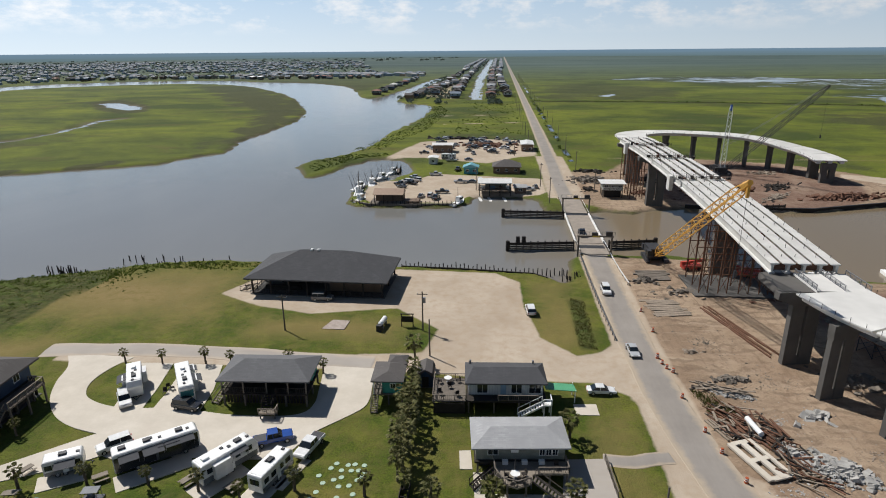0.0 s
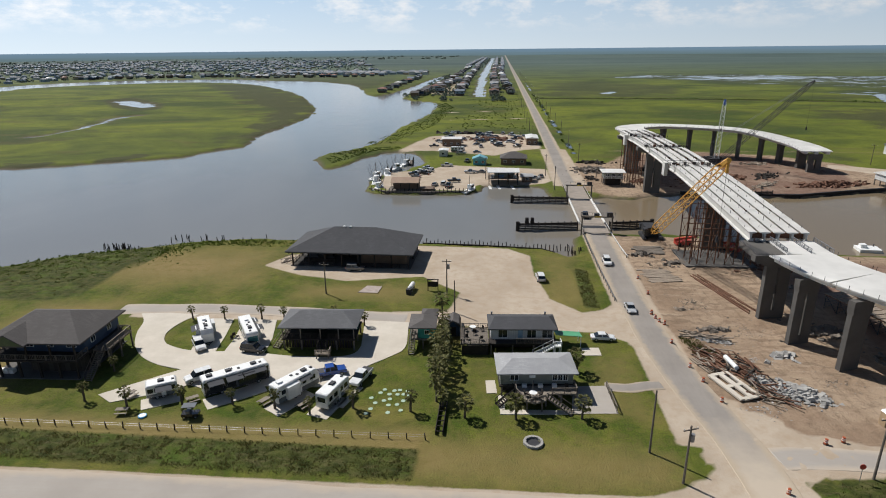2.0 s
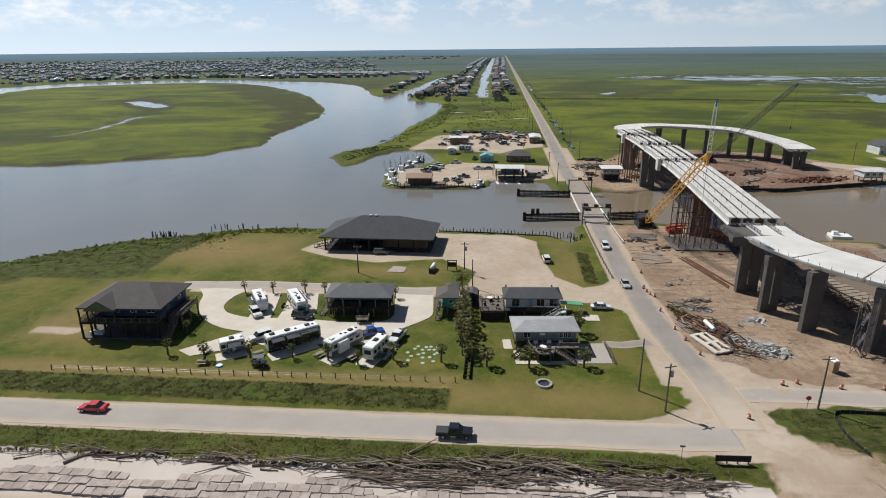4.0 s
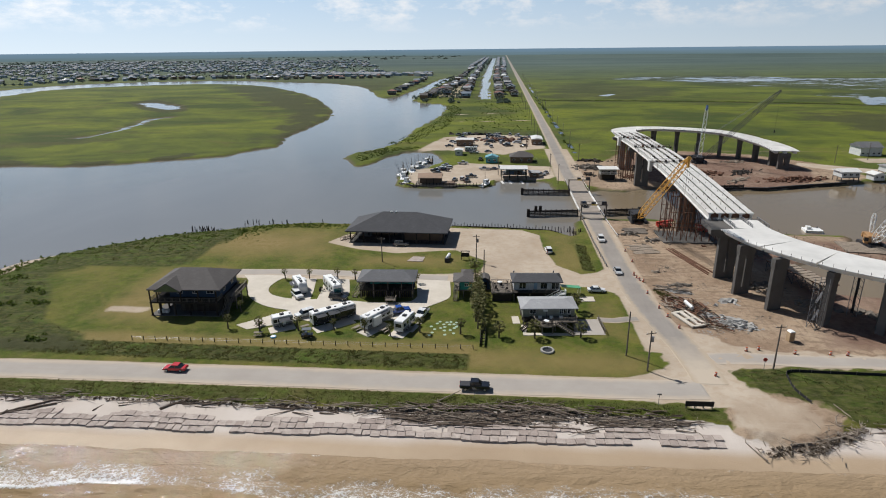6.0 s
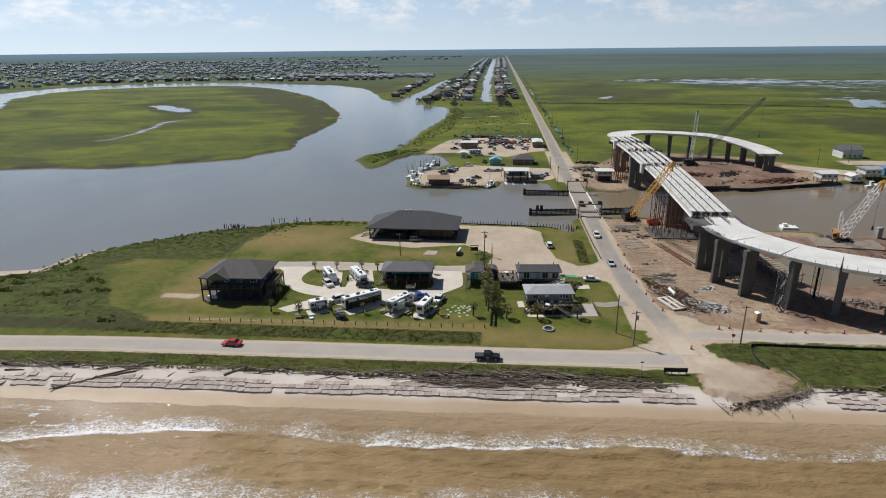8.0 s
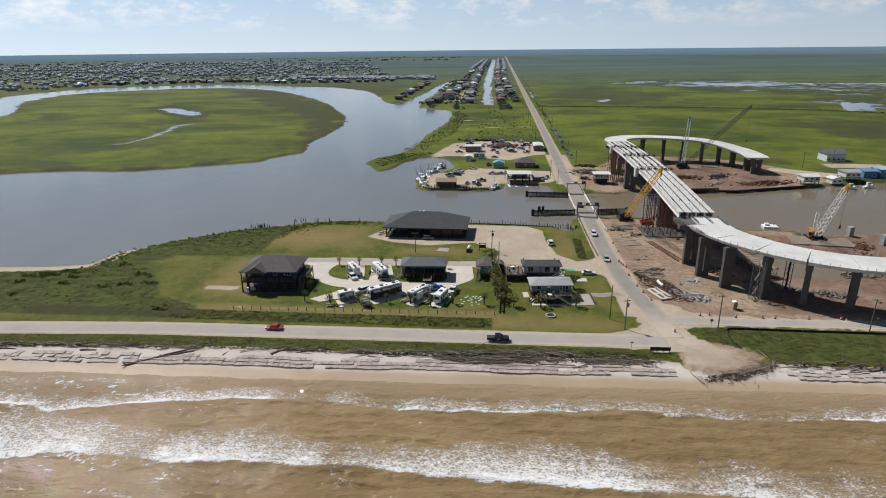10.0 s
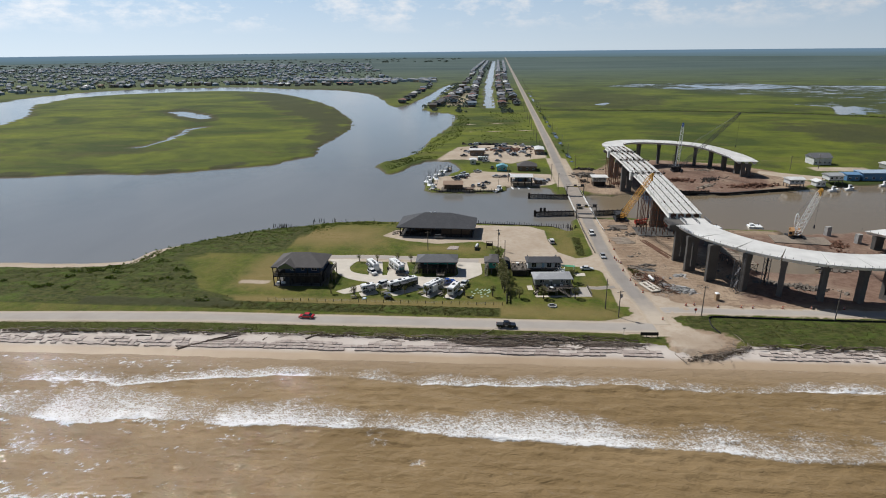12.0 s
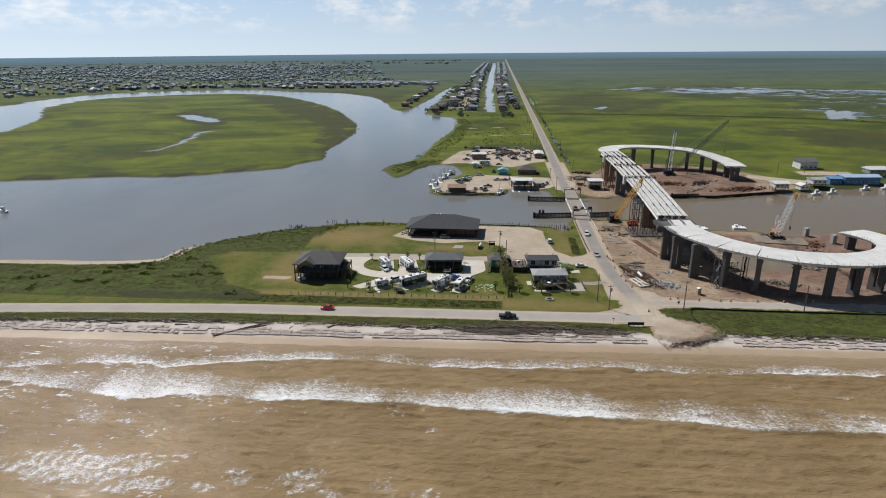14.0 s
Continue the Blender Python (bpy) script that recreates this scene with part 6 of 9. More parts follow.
crane((84.5, 262.0, 0), 28, (103.5, 227.4, 37.8), M_DARKSTEEL, M_DARKSTEEL, "dark lattice-boom crawler crane inside the ramp", w_=1.8, gantry=True, bays=24)
crane((92.4, 127.0, 0), -18, (81.5, 94.5, 26.7), M_WHITE, simple("tan_crane_paint", (0.4, 0.22, 0.09), 0.5), "white lattice-boom crawler crane with an orange head", w_=2.1, gantry=True, bays=20, tip_paint=M_ORANGE)

# ---------- falsework, planks and plant round the pier ----------
fw = thing("falsework", pose(0, 0, 0), "rust-orange steel falsework towers round a pier", "falsework")
post = mesh_of("post", rod(B(), (0, 0, 0), (0, 0, 14.4), 0.13, 0.13, 6), M_RUST)
for x in (33.6, 35.4, 37.6, 39.4, 41.8, 43.8, 46.0, 47.8):
    for y in (127.0, 131.5, 136.4):
        part("post", post, None, fw, m=pose(x, y, 0.3))
bm = B()
for y in (127.0, 131.5, 136.4):
    for z in (4.6, 9.2, 14.2):
        beam(bm, (33.4, y, z), (48, y, z), 0.14, 0.2)
    for k, x in enumerate((33.6, 37.6, 41.8, 46.0)):
        for z in (0.4, 4.6, 9.2):
            rod(bm, (x, y, z), (x + 1.8, y, z + 4.4), 0.06, 0.06, 4)
            rod(bm, (x + 1.8, y, z), (x, y, z + 4.4), 0.06, 0.06, 4)
part("bracing", bm, M_RUST, fw)
part("foundation", bx(B(), 32.4, 125.4, -0.2, 48.8, 137.8, 0.35), M_PIER, fw, "grey concrete footing")
fn = thing("falsework", pose(0, 0, 0), "rust-orange steel falsework beside the far pier", "falsework")
post = mesh_of("post", rod(B(), (0, 0, 0), (0, 0, 15.2), 0.14, 0.14, 6), M_RUST)
for x in (36.5, 38.6, 40.6):
    for y in (213, 217, 222, 227, 232):
        part("post", post, None, fn, m=pose(x, y, 0))
bm = B()
for y in (213, 217, 222, 227, 232):
    for z in (5, 10, 15):
        beam(bm, (36.3, y, z), (41, y, z), 0.14, 0.2)
for x in (36.5, 40.6):
    for y0, y1 in ((213, 217), (217, 222), (222, 227), (227, 232)):
        for z in (0.3, 5, 10):
            rod(bm, (x, y0, z), (x, y1, z + 4.8), 0.07, 0.07, 4)
part("bracing", bm, M_RUST, fn)


def scaffold(m, h, label="grey steel scaffold stair tower beside a pier"):
    ob = thing("scaffold_tower", m, label, "scaffold", "scaffold towers")
    post_ = mesh_of("post", rod(B(), (0, 0, 0), (0, 0, h), 0.06, 0.06, 4), M_STEEL)
    for x in (-1.1, 1.1):
        for y in (-0.9, 0.9):
            part("post", post_, None, ob, m=pose(x, y, 0))
    bm = B()
    for k in range(int(h / 2)):
        z = k * 2.0
        for y in (-0.9, 0.9):
            rod(bm, (-1.1, y, z), (1.1, y, z + 2), 0.05, 0.05, 4)
            rod(bm, (-1.1, y, z), (1.1, y, z), 0.05, 0.05, 4)
        for x in (-1.1, 1.1):
            rod(bm, (x, -0.9, z), (x, 0.9, z + 2), 0.05, 0.05, 4)
        beam(bm, (-1.0 if k % 2 else 1.0, 0, z), (1.0 if k % 2 else -1.0, 0, z + 2), 0.5, 0.05)
    part("stair_flight", bm, M_DARKSTEEL, ob)
    return ob


tower = scaffold(pose(49.0, 69.6, 0, 0, 0, 35), 11)
copy_thing(tower, pose(60.5, 77.0, 0, 0, 0, 60))


def heap(name, m, n, spread, sizes, material, label, category, seed, flat=0.35):
    """A heap of broken blocks lying over one another."""
    r_ = random.Random(seed)
    bm = B()
    for _ in range(n):
        a_, rr = r_.uniform(0, 2 * math.pi), abs(r_.gauss(0, 0.5))
        x, y = spread[0] * rr * math.cos(a_), spread[1] * rr * math.sin(a_)
        s_ = r_.uniform(*sizes)
        z = max(0, (1 - rr)) * flat * min(spread) * r_.uniform(0.2, 1)
        bx(bm, -s_, -s_ * r_.uniform(0.4, 0.9), -s_ * 0.4, s_, s_ * r_.uniform(0.4, 0.9), s_ * r_.uniform(0.1, 0.5),
           pose(x, y, z, r_.uniform(-30, 30), r_.uniform(-30, 30), r_.uniform(0, 360)))
    return solo(name, bm, material, label, category, kind="stuff", m=m)


heap("rubble_heap", pose(33.6, 70.5, 0, 0, 0, -40), 260, (5.0, 2.6), (0.12, 0.7), M_RUBBLE, "heap of broken grey concrete", "rubble", 31)
heap("rubble_heap", pose(29.0, 73.5, 0, 0, 0, -60), 120, (3.2, 1.6), (0.12, 0.5), M_RUBBLE, "scattered broken concrete", "rubble", 32)
heap("rubble_heap", pose(25.8, 87.2, 0, 0, 0, -20), 120, (4.0, 1.0), (0.1, 0.45), M_RUBBLE, "low bank of grey rubble", "rubble", 33)
heap("scrap_heap", pose(28.0, 91.5, 0, 0, 0, 5), 110, (3.4, 1.3), (0.08, 0.5), M_GREYWOOD, "heap of dark scrap timber on earth", "scrap", 34)
heap("scrap_heap", pose(24.5, 100.5, 0, 0, 0, 5), 30, (2.0, 0.8), (0.1, 0.5), M_DRIFT, "small heap of scrap timber", "scrap", 35)
heap("scrap_heap", pose(112, 219, 0, 0, 0, 15), 260, (14, 4), (0.3, 1.3), M_RUST, "long heap of rusty scrap on the canal bank", "scrap", 36, 0.3)
heap("scrap_heap", pose(76, 232, 0, 0, 0, 8), 180, (13, 5), (0.3, 1.2), M_RUST, "heap of rusty steel and timber on earth", "scrap", 37, 0.2)
heap("scrap_heap", pose(27, 244, 0, 0, 0, 0), 160, (9, 8), (0.3, 1.1), M_GREYWOOD, "scattered building materials beside the road", "scrap", 38, 0.15)
heap("scrap_heap", pose(30, 262, 0, 0, 0, 0), 90, (10, 4), (0.3, 1.0), M_DARKWOOD, "dark heap of scrap by the far road", "scrap", 39, 0.2)
heap("scrap_heap", pose(70, 75, 0, 0, 0, -20), 150, (14, 4), (0.2, 0.9), M_GREYWOOD, "formwork timber lying under the ramp", "scrap", 40, 0.12)
heap("scrap_heap", pose(92, 92, 0, 0, 0, 20), 120, (9, 4), (0.2, 0.9), M_GREYWOOD, "timber and steel lying inside the ramp loop", "scrap", 41, 0.15)


def stack(label, m, n, length, w_, h_, material, gap=0.08, seed=1, rows=1):
    """A loose stack of boards or beams, each a part."""
    r_ = random.Random(seed)
    ob = thing("timber_stack" if material is not M_PIER else "beam_stack", m, label, "timber stack")
    for j in range(rows):
        for i in range(n):
            l_ = length * r_.uniform(0.75, 1)
            part("plank", bx(B(), -l_ / 2, -w_ / 2, 0, l_ / 2, w_ / 2, h_), material, ob, m=pose(r_.uniform(-0.5, 0.5), (i - n / 2) * (w_ + gap), 0.03 + j * (h_ + 0.02), 0, 0, r_.uniform(-5, 5)))
    return ob


stack("rusty steel beams lying beside the road", pose(23.6, 79.6, 0, 0, 0, -62), 6, 7.0, 0.3, 0.25, M_RUST, 0.2, 2)
stack("brown timber beams lying on earth", pose(28.6, 74.0, 0, 0, 0, -63), 6, 8.5, 0.28, 0.25, M_RUST, 0.3, 3)
stack("grey timber beams beside the rubble", pose(21.9, 77.6, 0, 0, 0, -68), 3, 6.0, 0.25, 0.2, M_DRIFT, 0.3, 4)


def loose_boards(label, poly, n, long_, lean, material, seed):
    """Boards and beams thrown over one another inside an outline."""
    r_ = random.Random(seed)
    bm = B()
    for x, y in fill_points(poly, n, r_):
        l_, w_ = r_.uniform(*long_), r_.uniform(0.06, 0.16)
        bx(bm, -l_ / 2, -w_, -0.05, l_ / 2, w_, 0.06, pose(x, y, r_.uniform(0.1, 0.7), r_.uniform(-15, 15), r_.uniform(-7, 7), r_.gauss(*lean)))
    return solo("loose_timber", bm, material, label, "scrap", kind="stuff")


PILE = [(21.0, 81), (23.5, 84.5), (27.5, 82.5), (30.5, 76), (32, 70), (29, 66), (26, 67), (27, 75), (22, 75)]
loose_boards("rust-brown beams thrown over a roadside pile", PILE, 55, (1.5, 5.5), (-62, 22), M_RUST, 51)
loose_boards("grey boards thrown over a roadside pile", PILE, 60, (1.0, 4.0), (-55, 40), M_DRIFT, 52)
loose_boards("dark boards thrown over a roadside pile", PILE, 50, (0.8, 3.5), (-50, 45), M_DARKWOOD, 53)
loose_boards("grey boards along the head of a roadside pile", [(21.4, 89.8), (28.5, 87.8), (28, 86.4), (21.6, 88.4)], 34, (1.0, 4.5), (-18, 22), M_DRIFT, 54)
heap("rubble_heap", pose(32.0, 69.6, 0, 0, 0, -40), 420, (3.4, 2.6), (0.06, 0.3), M_RUBBLE, "fine broken grey concrete over larger blocks", "rubble", 55, 0.4)
heap("rubble_heap", pose(27.0, 87.0, 0, 0, 0, -20), 200, (2.6, 1.2), (0.06, 0.25), M_RUBBLE, "fine grey rubble beside old boards", "rubble", 56, 0.3)
for k_, (x_, y_, n_, a_, b_) in enumerate(((30, 80, 260, 7, 6), (34, 92, 240, 8, 7), (28, 104, 220, 6, 8), (27, 66, 160, 4, 3), (40, 74, 200, 8, 5), (26, 124, 220, 5, 8))):
    heap("stones", pose(x_, y_, 0), n_, (a_, b_), (0.03, 0.14), (M_RUBBLE, M_DRIFT, M_GREYWOOD)[k_ % 3], "small stones and chips strewn on bare earth", "rubble", 60 + k_, 0.0)
stack("timber mats laid flat on the bare earth", pose(24.6, 119.5, 0, 0, 0, 8), 9, 8.0, 0.8, 0.15, M_DRIFT, 0.1, 5)
stack("long steel rails lying across the earth", pose(35.5, 110, 0, 0, 0, -75), 5, 22.0, 0.25, 0.25, M_RUST, 0.25, 6)
stack("timber mats along the canal bank", pose(26.5, 138, 0, 0, 0, 0), 6, 9.0, 0.9, 0.2, M_GREYWOOD, 0.15, 7)
panel = thing("form_panel", pose(24.2, 71.4, 0.25, 2, 0, -70), "large pale concrete frame panel lying on debris", "panel")
for y in (-1.5, 0.2, 1.5):
    part("beam", bx(B(), -3.7, y - (0.25 if y == 1.5 else 0.4), 0, 3.7, y + (0.25 if y == 1.5 else 0.4), 0.3), M_CONC, panel)
for x in (-3.5, 0, 3.5):
    part("crossbeam", bx(B(), x - 0.35, -1.2, 0.02, x + 0.35, 1.3, 0.26), M_CONC, panel)
pipe_ = solo("pipe", rod(rod(B(), (0, -2.2, 0.5), (0, 2.2, 0.5), 0.5, 0.5, 16), (0, -2.25, 0.5), (0, -2.21, 0.5), 0.42, 0.42, 16), M_WHITE, "white plastic pipe lying on timber", "pipe", m=pose(26.0, 78.0, 0.45, 0, 0, 8) @ Matrix.Diagonal((0.75, 0.85, 0.75, 1)))

# barrels along the road
drum = thing("traffic_barrel", pose(17.9, 97.7, 0), "orange and white traffic barrel on the road edge", "traffic barrel", "traffic barrels")
part("drum", rod(B(), (0, 0, 0.06), (0, 0, 0.95), 0.3, 0.24, 12), simple("barrel_orange", (0.42, 0.09, 0.03), 0.6), drum)
part("rubber_base", rod(B(), (0, 0, 0), (0, 0, 0.06), 0.42, 0.38, 12), M_BLACK, drum)
for z in (0.4, 0.7):
    part("band", rod(B(), (0, 0, z), (0, 0, z + 0.1), 0.285, 0.28, 12), M_WHITE, drum)
for k, (x, y) in enumerate(((18.2, 95.8), (18.6, 94.3), (19.3, 93.2), (18.6, 85.6), (19.3, 77.2), (20.0, 72.7), (21.0, 67.2), (31.2, 58.1), (33.7, 58.7), (22.1, 48.0), (40.0, 57.6), (46.5, 57.6), (49.7, 57.7), (58, 57.9), (66, 58.2), (75, 58.6), (19.6, 108), (19.4, 117))):
    copy_thing(drum, pose(x, y, 0, 0, 0, k * 40) @ Matrix.Scale(0.85, 4))
hut = thing("portable_toilet", pose(41.4, 63.0, 0, 0, 0, 10), "tan portable toilet on a building site", "portable toilet")
part("cabin_box", soften(bx(B(), -0.55, -0.55, 0.1, 0.55, 0.55, 2.1), 0.05), simple("tan_plastic", (0.42, 0.3, 0.18), 0.5), hut)
part("roof", side_profile(B(), [(-0.6, 2.1), (0.6, 2.1), (0.35, 2.35), (-0.35, 2.35)], -0.6, 0.6), M_WHITE, hut)
part("door", bx(B(), -0.4, -0.6, 0.2, 0.4, -0.56, 2.0), simple("tan_door", (0.36, 0.25, 0.15), 0.5), hut)
lift = thing("boom_lift", pose(36.6, 142.5, 0, 0, 0, 10), "orange-red boom lift beside a pier", "lift")
part("chassis", soften(bx(B(), -2.2, -1.1, 0.4, 2.2, 1.1, 1.3), 0.1), M_RED, lift)
part("folded_boom", soften(beam(B(), (-2.6, 0, 1.7), (3.2, 0, 2.3), 0.7, 0.6), 0.06), M_RED, lift)
tyre = mesh_of("wheel", rod(B(), (0, -0.2, 0), (0, 0.2, 0), 0.5, 0.5, 14), M_BLACK)
for x in (-1.5, 1.5):
    for y in (-1.15, 1.15):
        part("wheel", tyre, None, lift, m=pose(x, y, 0.5))
copy_thing(lift, pose(47.5, 138.5, 0, 0, 0, -50))

# platform, deck barge and small barges by the south bank
causeway = thing("work_platform", pose(92, 119.5, 0, 0, 0, -8), "timber crane mats forming a work platform", "platform")
for i in range(8):
    part("mat", bx(B(), -10, i * 1.25 - 1, 0.05, 10, i * 1.25 + 0.1, 0.4), M_DRIFT, causeway)
for x, y, r in ((66.5, 139.5, 10), (84, 142, -6)):
    bg = thing("work_barge", pose(x, y + 2, -1.0, 0, 0, r), "small white flat work barge at the bank", "barge", "work barges")
    part("hull", soften(bx(B(), -2.6, -2.0, -0.3, 2.6, 2.0, 0.8), 0.1), M_WHITE, bg)
    part("deck_house", soften(bx(B(), -2.0, -0.6, 0.8, -0.6, 0.9, 1.7), 0.06), M_WHITE, bg)
    part("bollard", rod(B(), (1.8, 1.4, 0.8), (1.8, 1.4, 1.4), 0.15), M_DARKSTEEL, bg)

# ---------- the old swing bridge ----------
sw = thing("swing_bridge", pose(15.4, 182, 0), "old low swing bridge with a grey deck across the canal", "bridge")
deckm = simple("worn_deck", (0.31, 0.265, 0.22), 0.85, 0, 0.25, 0.4)
for y0, y1, x_ in ((-30.4, -21.6, 3.7), (-21.2, 8.2, 3.6), (8.6, 30.0, 3.6)):
    part("deck_span", bx(B(), -x_, y0, -0.9, x_, y1, 0.24), deckm, sw, "worn grey bridge deck")
for y0 in (-24.5, 8.6):
    part("joint_grating", bx(B(), -3.3, y0 - 1.3, 0.2, 3.3, y0 + 1.3, 0.26), M_DARKSTEEL, sw, "dark steel grating")
for s_ in (-1, 1):
    bm = rod(B(), (s_ * 3.75, -21, 0.5), (s_ * 3.75, 8, 0.5), 0.32, 0.32, 8)
    rod(bm, (s_ * 3.75, -30, 1.0), (s_ * 3.75, 30, 1.0), 0.07, 0.07, 6)
    part("side_pipe", bm, M_DECK, sw, "pale guard pipe along the deck")
    bm = B()
    for y in np.arange(-30, 30.1, 2.5):
        bx(bm, s_ * 3.75 - 0.08, y - 0.08, 0.1, s_ * 3.75 + 0.08, y + 0.08, 1.1)
    part("rail_posts", bm, M_GREYWOOD, sw)
for y in (-29.2, 11.5):
    bm = B()
    for s_ in (-1, 1):
        bx(bm, s_ * 4.2 - 0.2, y - 0.2, -1.5, s_ * 4.2 + 0.2, y + 0.2, 4.6)
    part("portal_frame", bm, M_GREYWOOD, sw, "weathered portal posts")
    part("catwalk", bx(B(), -4.6, y - 0.4, 4.5, 4.6, y + 0.4, 4.85), M_GREYWOOD, sw, "weathered timber catwalk over the road")
    bm = B()
    for x_ in np.arange(-4.8, 4.9, 1.6):
        rod(bm, (x_, y - 0.7, 5.1), (x_, y - 0.7, 6.0), 0.04)
    rod(bm, (-4.8, y - 0.7, 6.0), (4.8, y - 0.7, 6.0), 0.04)
    part("catwalk_rail", bm, M_GREYWOOD, sw)
    part("barrier_motor", soften(bx(B(), 2.6, y - 0.5, 4.83, 4.2, y + 0.4, 5.9), 0.06, 1), M_DARKSTEEL, sw, "dark barrier machinery on the catwalk")
    part("switch_box", soften(bx(B(), -0.9, y - 0.4, 4.83, 0.5, y + 0.4, 5.6), 0.06, 1), M_DARKSTEEL, sw, "dark switch box on the catwalk")
    part("span_sign", bx(B(), -0.9, y - 0.85, 4.6, 0.9, y - 0.78, 5.0), simple("faded_yellow_paint", (0.5, 0.36, 0.06), 0.6), sw, "small yellow clearance sign")
for y in (-30, -12, 0, 12, 29):
    part("bent", bx(bx(B(), -3.2, y - 0.4, -4, -2.4, y + 0.4, -0.9), 2.4, y - 0.4, -4, 3.2, y + 0.4, -0.9), M_DARKWOOD, sw)


def fender(x0, y0, x1, y1, label):
    """A timber guide wall: piles, five wales with gaps and a cluster at the end."""
    p, q = Vector((x0, y0, -1)), Vector((x1, y1, -1))
    ob = thing("fender_wall", pose(x0, y0, -1), label, "fender", "fender walls of the canal")
    d = q - p
    bm = B()
    for z in (0.25, 0.75, 1.25, 1.75, 2.15):
        beam(bm, (0, 0, z), d + Vector((0, 0, z)), 0.3, 0.32)
    part("wales", bm, M_DARKWOOD, ob)
    pile = mesh_of("pile", rod(B(), (0, 0, -2), (0, 0, 2.6), 0.2, 0.18, 7), M_DARKWOOD)
    n = max(2, round(d.length / 2.0))
    for i in range(n + 1):
        part("pile", pile, None, ob, m=Matrix.Translation(d * i / n + Vector((0, 0.25, 0))))
    for k in range(6):
        part("end_pile", pile, None, ob, m=pose(-0.4 * math.copysign(1, d.x) + 0.35 * math.cos(k), 0.4 * math.sin(k), 0.2))
    return ob


fender(-7.6, 189.9, 11.2, 189.4, "dark timber fender wall beside the channel")
fender(-6.5, 156.2, 10.8, 158.4, "long dark timber fender wall on piles")
fender(32.5, 161.5, 20.2, 159.2, "dark timber fender wall near the crane")
fender(70, 200.6, 84, 202, "dark timber fender wall on the far bank")
for x, y in ((-2.6, 157.2), (-4.2, 157.0)):
    solo("fender_crib", bx(bx(B(), -0.6, -0.5, 0, 0.6, 0.5, 0.4), -0.5, -0.4, 0.4, 0.5, 0.4, 1.6), M_DARKWOOD, "dark timber crib on a fender wall", "fender crib", "fender cribs", m=pose(x, y, 1.25))
gr = thing("guard_rail", pose(0, 0, 0), "rusty steel guard rail along the road", "guard rail")
part("beam", sweep(B(), [(-0.04, 0.45), (0.04, 0.45), (0.04, 0.75), (-0.04, 0.75)], [(11.9, 104, 0), (11.6, 118, 0), (11.4, 135, 0), (11.4, 151, 0)]), M_STEEL, gr)
for k in range(24):
    part("post", bx(B(), -0.08, -0.08, -0.2, 0.08, 0.08, 0.75), M_GREYWOOD, gr, m=pose(11.6 - 0.2 * min(1, k / 12) + 0.3 * max(0, 1 - k / 6), 104 + k * 2.0, 0))
gr = thing("guard_rail", pose(0, 0, 0), "pale pipe rail along the bridge approach", "guard rail")
part("beam", sweep(B(), [(-0.08, 0.45), (0.08, 0.45), (0.08, 0.7), (-0.08, 0.7)], [(19.2, 151.5, 0), (19.4, 140, 0), (19.8, 131, 0)]), M_DECK, gr)
for k in range(8):
    part("post", bx(B(), -0.08, -0.08, -0.2, 0.08, 0.08, 0.7), M_GREYWOOD, gr, m=pose(19.25 + 0.06 * k, 151 - k * 2.8, 0))
# more loose stuff on the building site
rnd = random.Random(66)
for k, (x, y, n_, sx, sy, m_) in enumerate(((31, 128, 60, 6, 3, M_GREYWOOD), (24, 134, 60, 4, 4, M_GREYWOOD), (52, 128, 90, 7, 4, M_RUST), (58, 118, 70, 8, 3, M_GREYWOOD), (36, 82, 40, 3, 2, M_RUBBLE), (47, 92, 90, 5, 8, M_GREYWOOD), (54, 82, 80, 5, 4, M_GREYWOOD), (104, 118, 100, 9, 4, M_RUST), (120, 100, 90, 9, 9, M_GREYWOOD), (88, 218, 120, 10, 3, M_DRIFT), (96, 236, 120, 12, 6, M_DARKWOOD), (64, 226, 100, 9, 5, M_RUST), (44, 222, 120, 8, 7, M_RUST), (50, 246, 120, 9, 9, M_DARKWOOD), (24, 226, 70, 5, 6, M_DARKWOOD), (100, 262, 90, 10, 5, M_DRIFT))):
    heap("site_scrap", pose(x, y, 0, 0, 0, rnd.uniform(0, 90)), n_, (sx, sy), (0.12, 0.75), m_, "loose timber, steel and rubble on bare earth", "scrap", 300 + k, 0.12)

# a shoring stage of steel frames with a plank top, standing inside the ramp loop
sh_ = thing("shoring_stage", pose(57.5, 95.0, 0, 0, 0, -72), "dark steel shoring frames with a pale plank top", "shoring")
bm = B()
for x in np.arange(-9, 9.1, 3):
    for y in (-2, 2):
        rod(bm, (x, y, 0), (x, y, 3.0), 0.09, 0.09, 5)
        if x < 8:
            rod(bm, (x, y, 0.2), (x + 3, y, 2.9), 0.06, 0.06, 4)
            rod(bm, (x, y, 2.9), (x + 3, y, 0.2), 0.06, 0.06, 4)
    rod(bm, (x, -2, 1.5), (x, 2, 1.5), 0.06, 0.06, 4)
part("frame", bm, M_DARKSTEEL, sh_)
for y in (-2, 0, 2):
    part("joist", beam(B(), (-9.4, y, 3.05), (9.4, y, 3.05), 0.2, 0.3), M_RUST, sh_)
for k in range(12):
    part("plank", bx(B(), -9.2 + k * 1.55, -2.3, 3.2, -7.95 + k * 1.55, 2.3 - 0.3 * (k % 3), 3.3), M_DRIFT, sh_, "pale worn plank")
sheet = thing("sheet_pile_wall", pose(0, 0, 0), "dark sheet pile wall along the canal bank", "retaining wall")
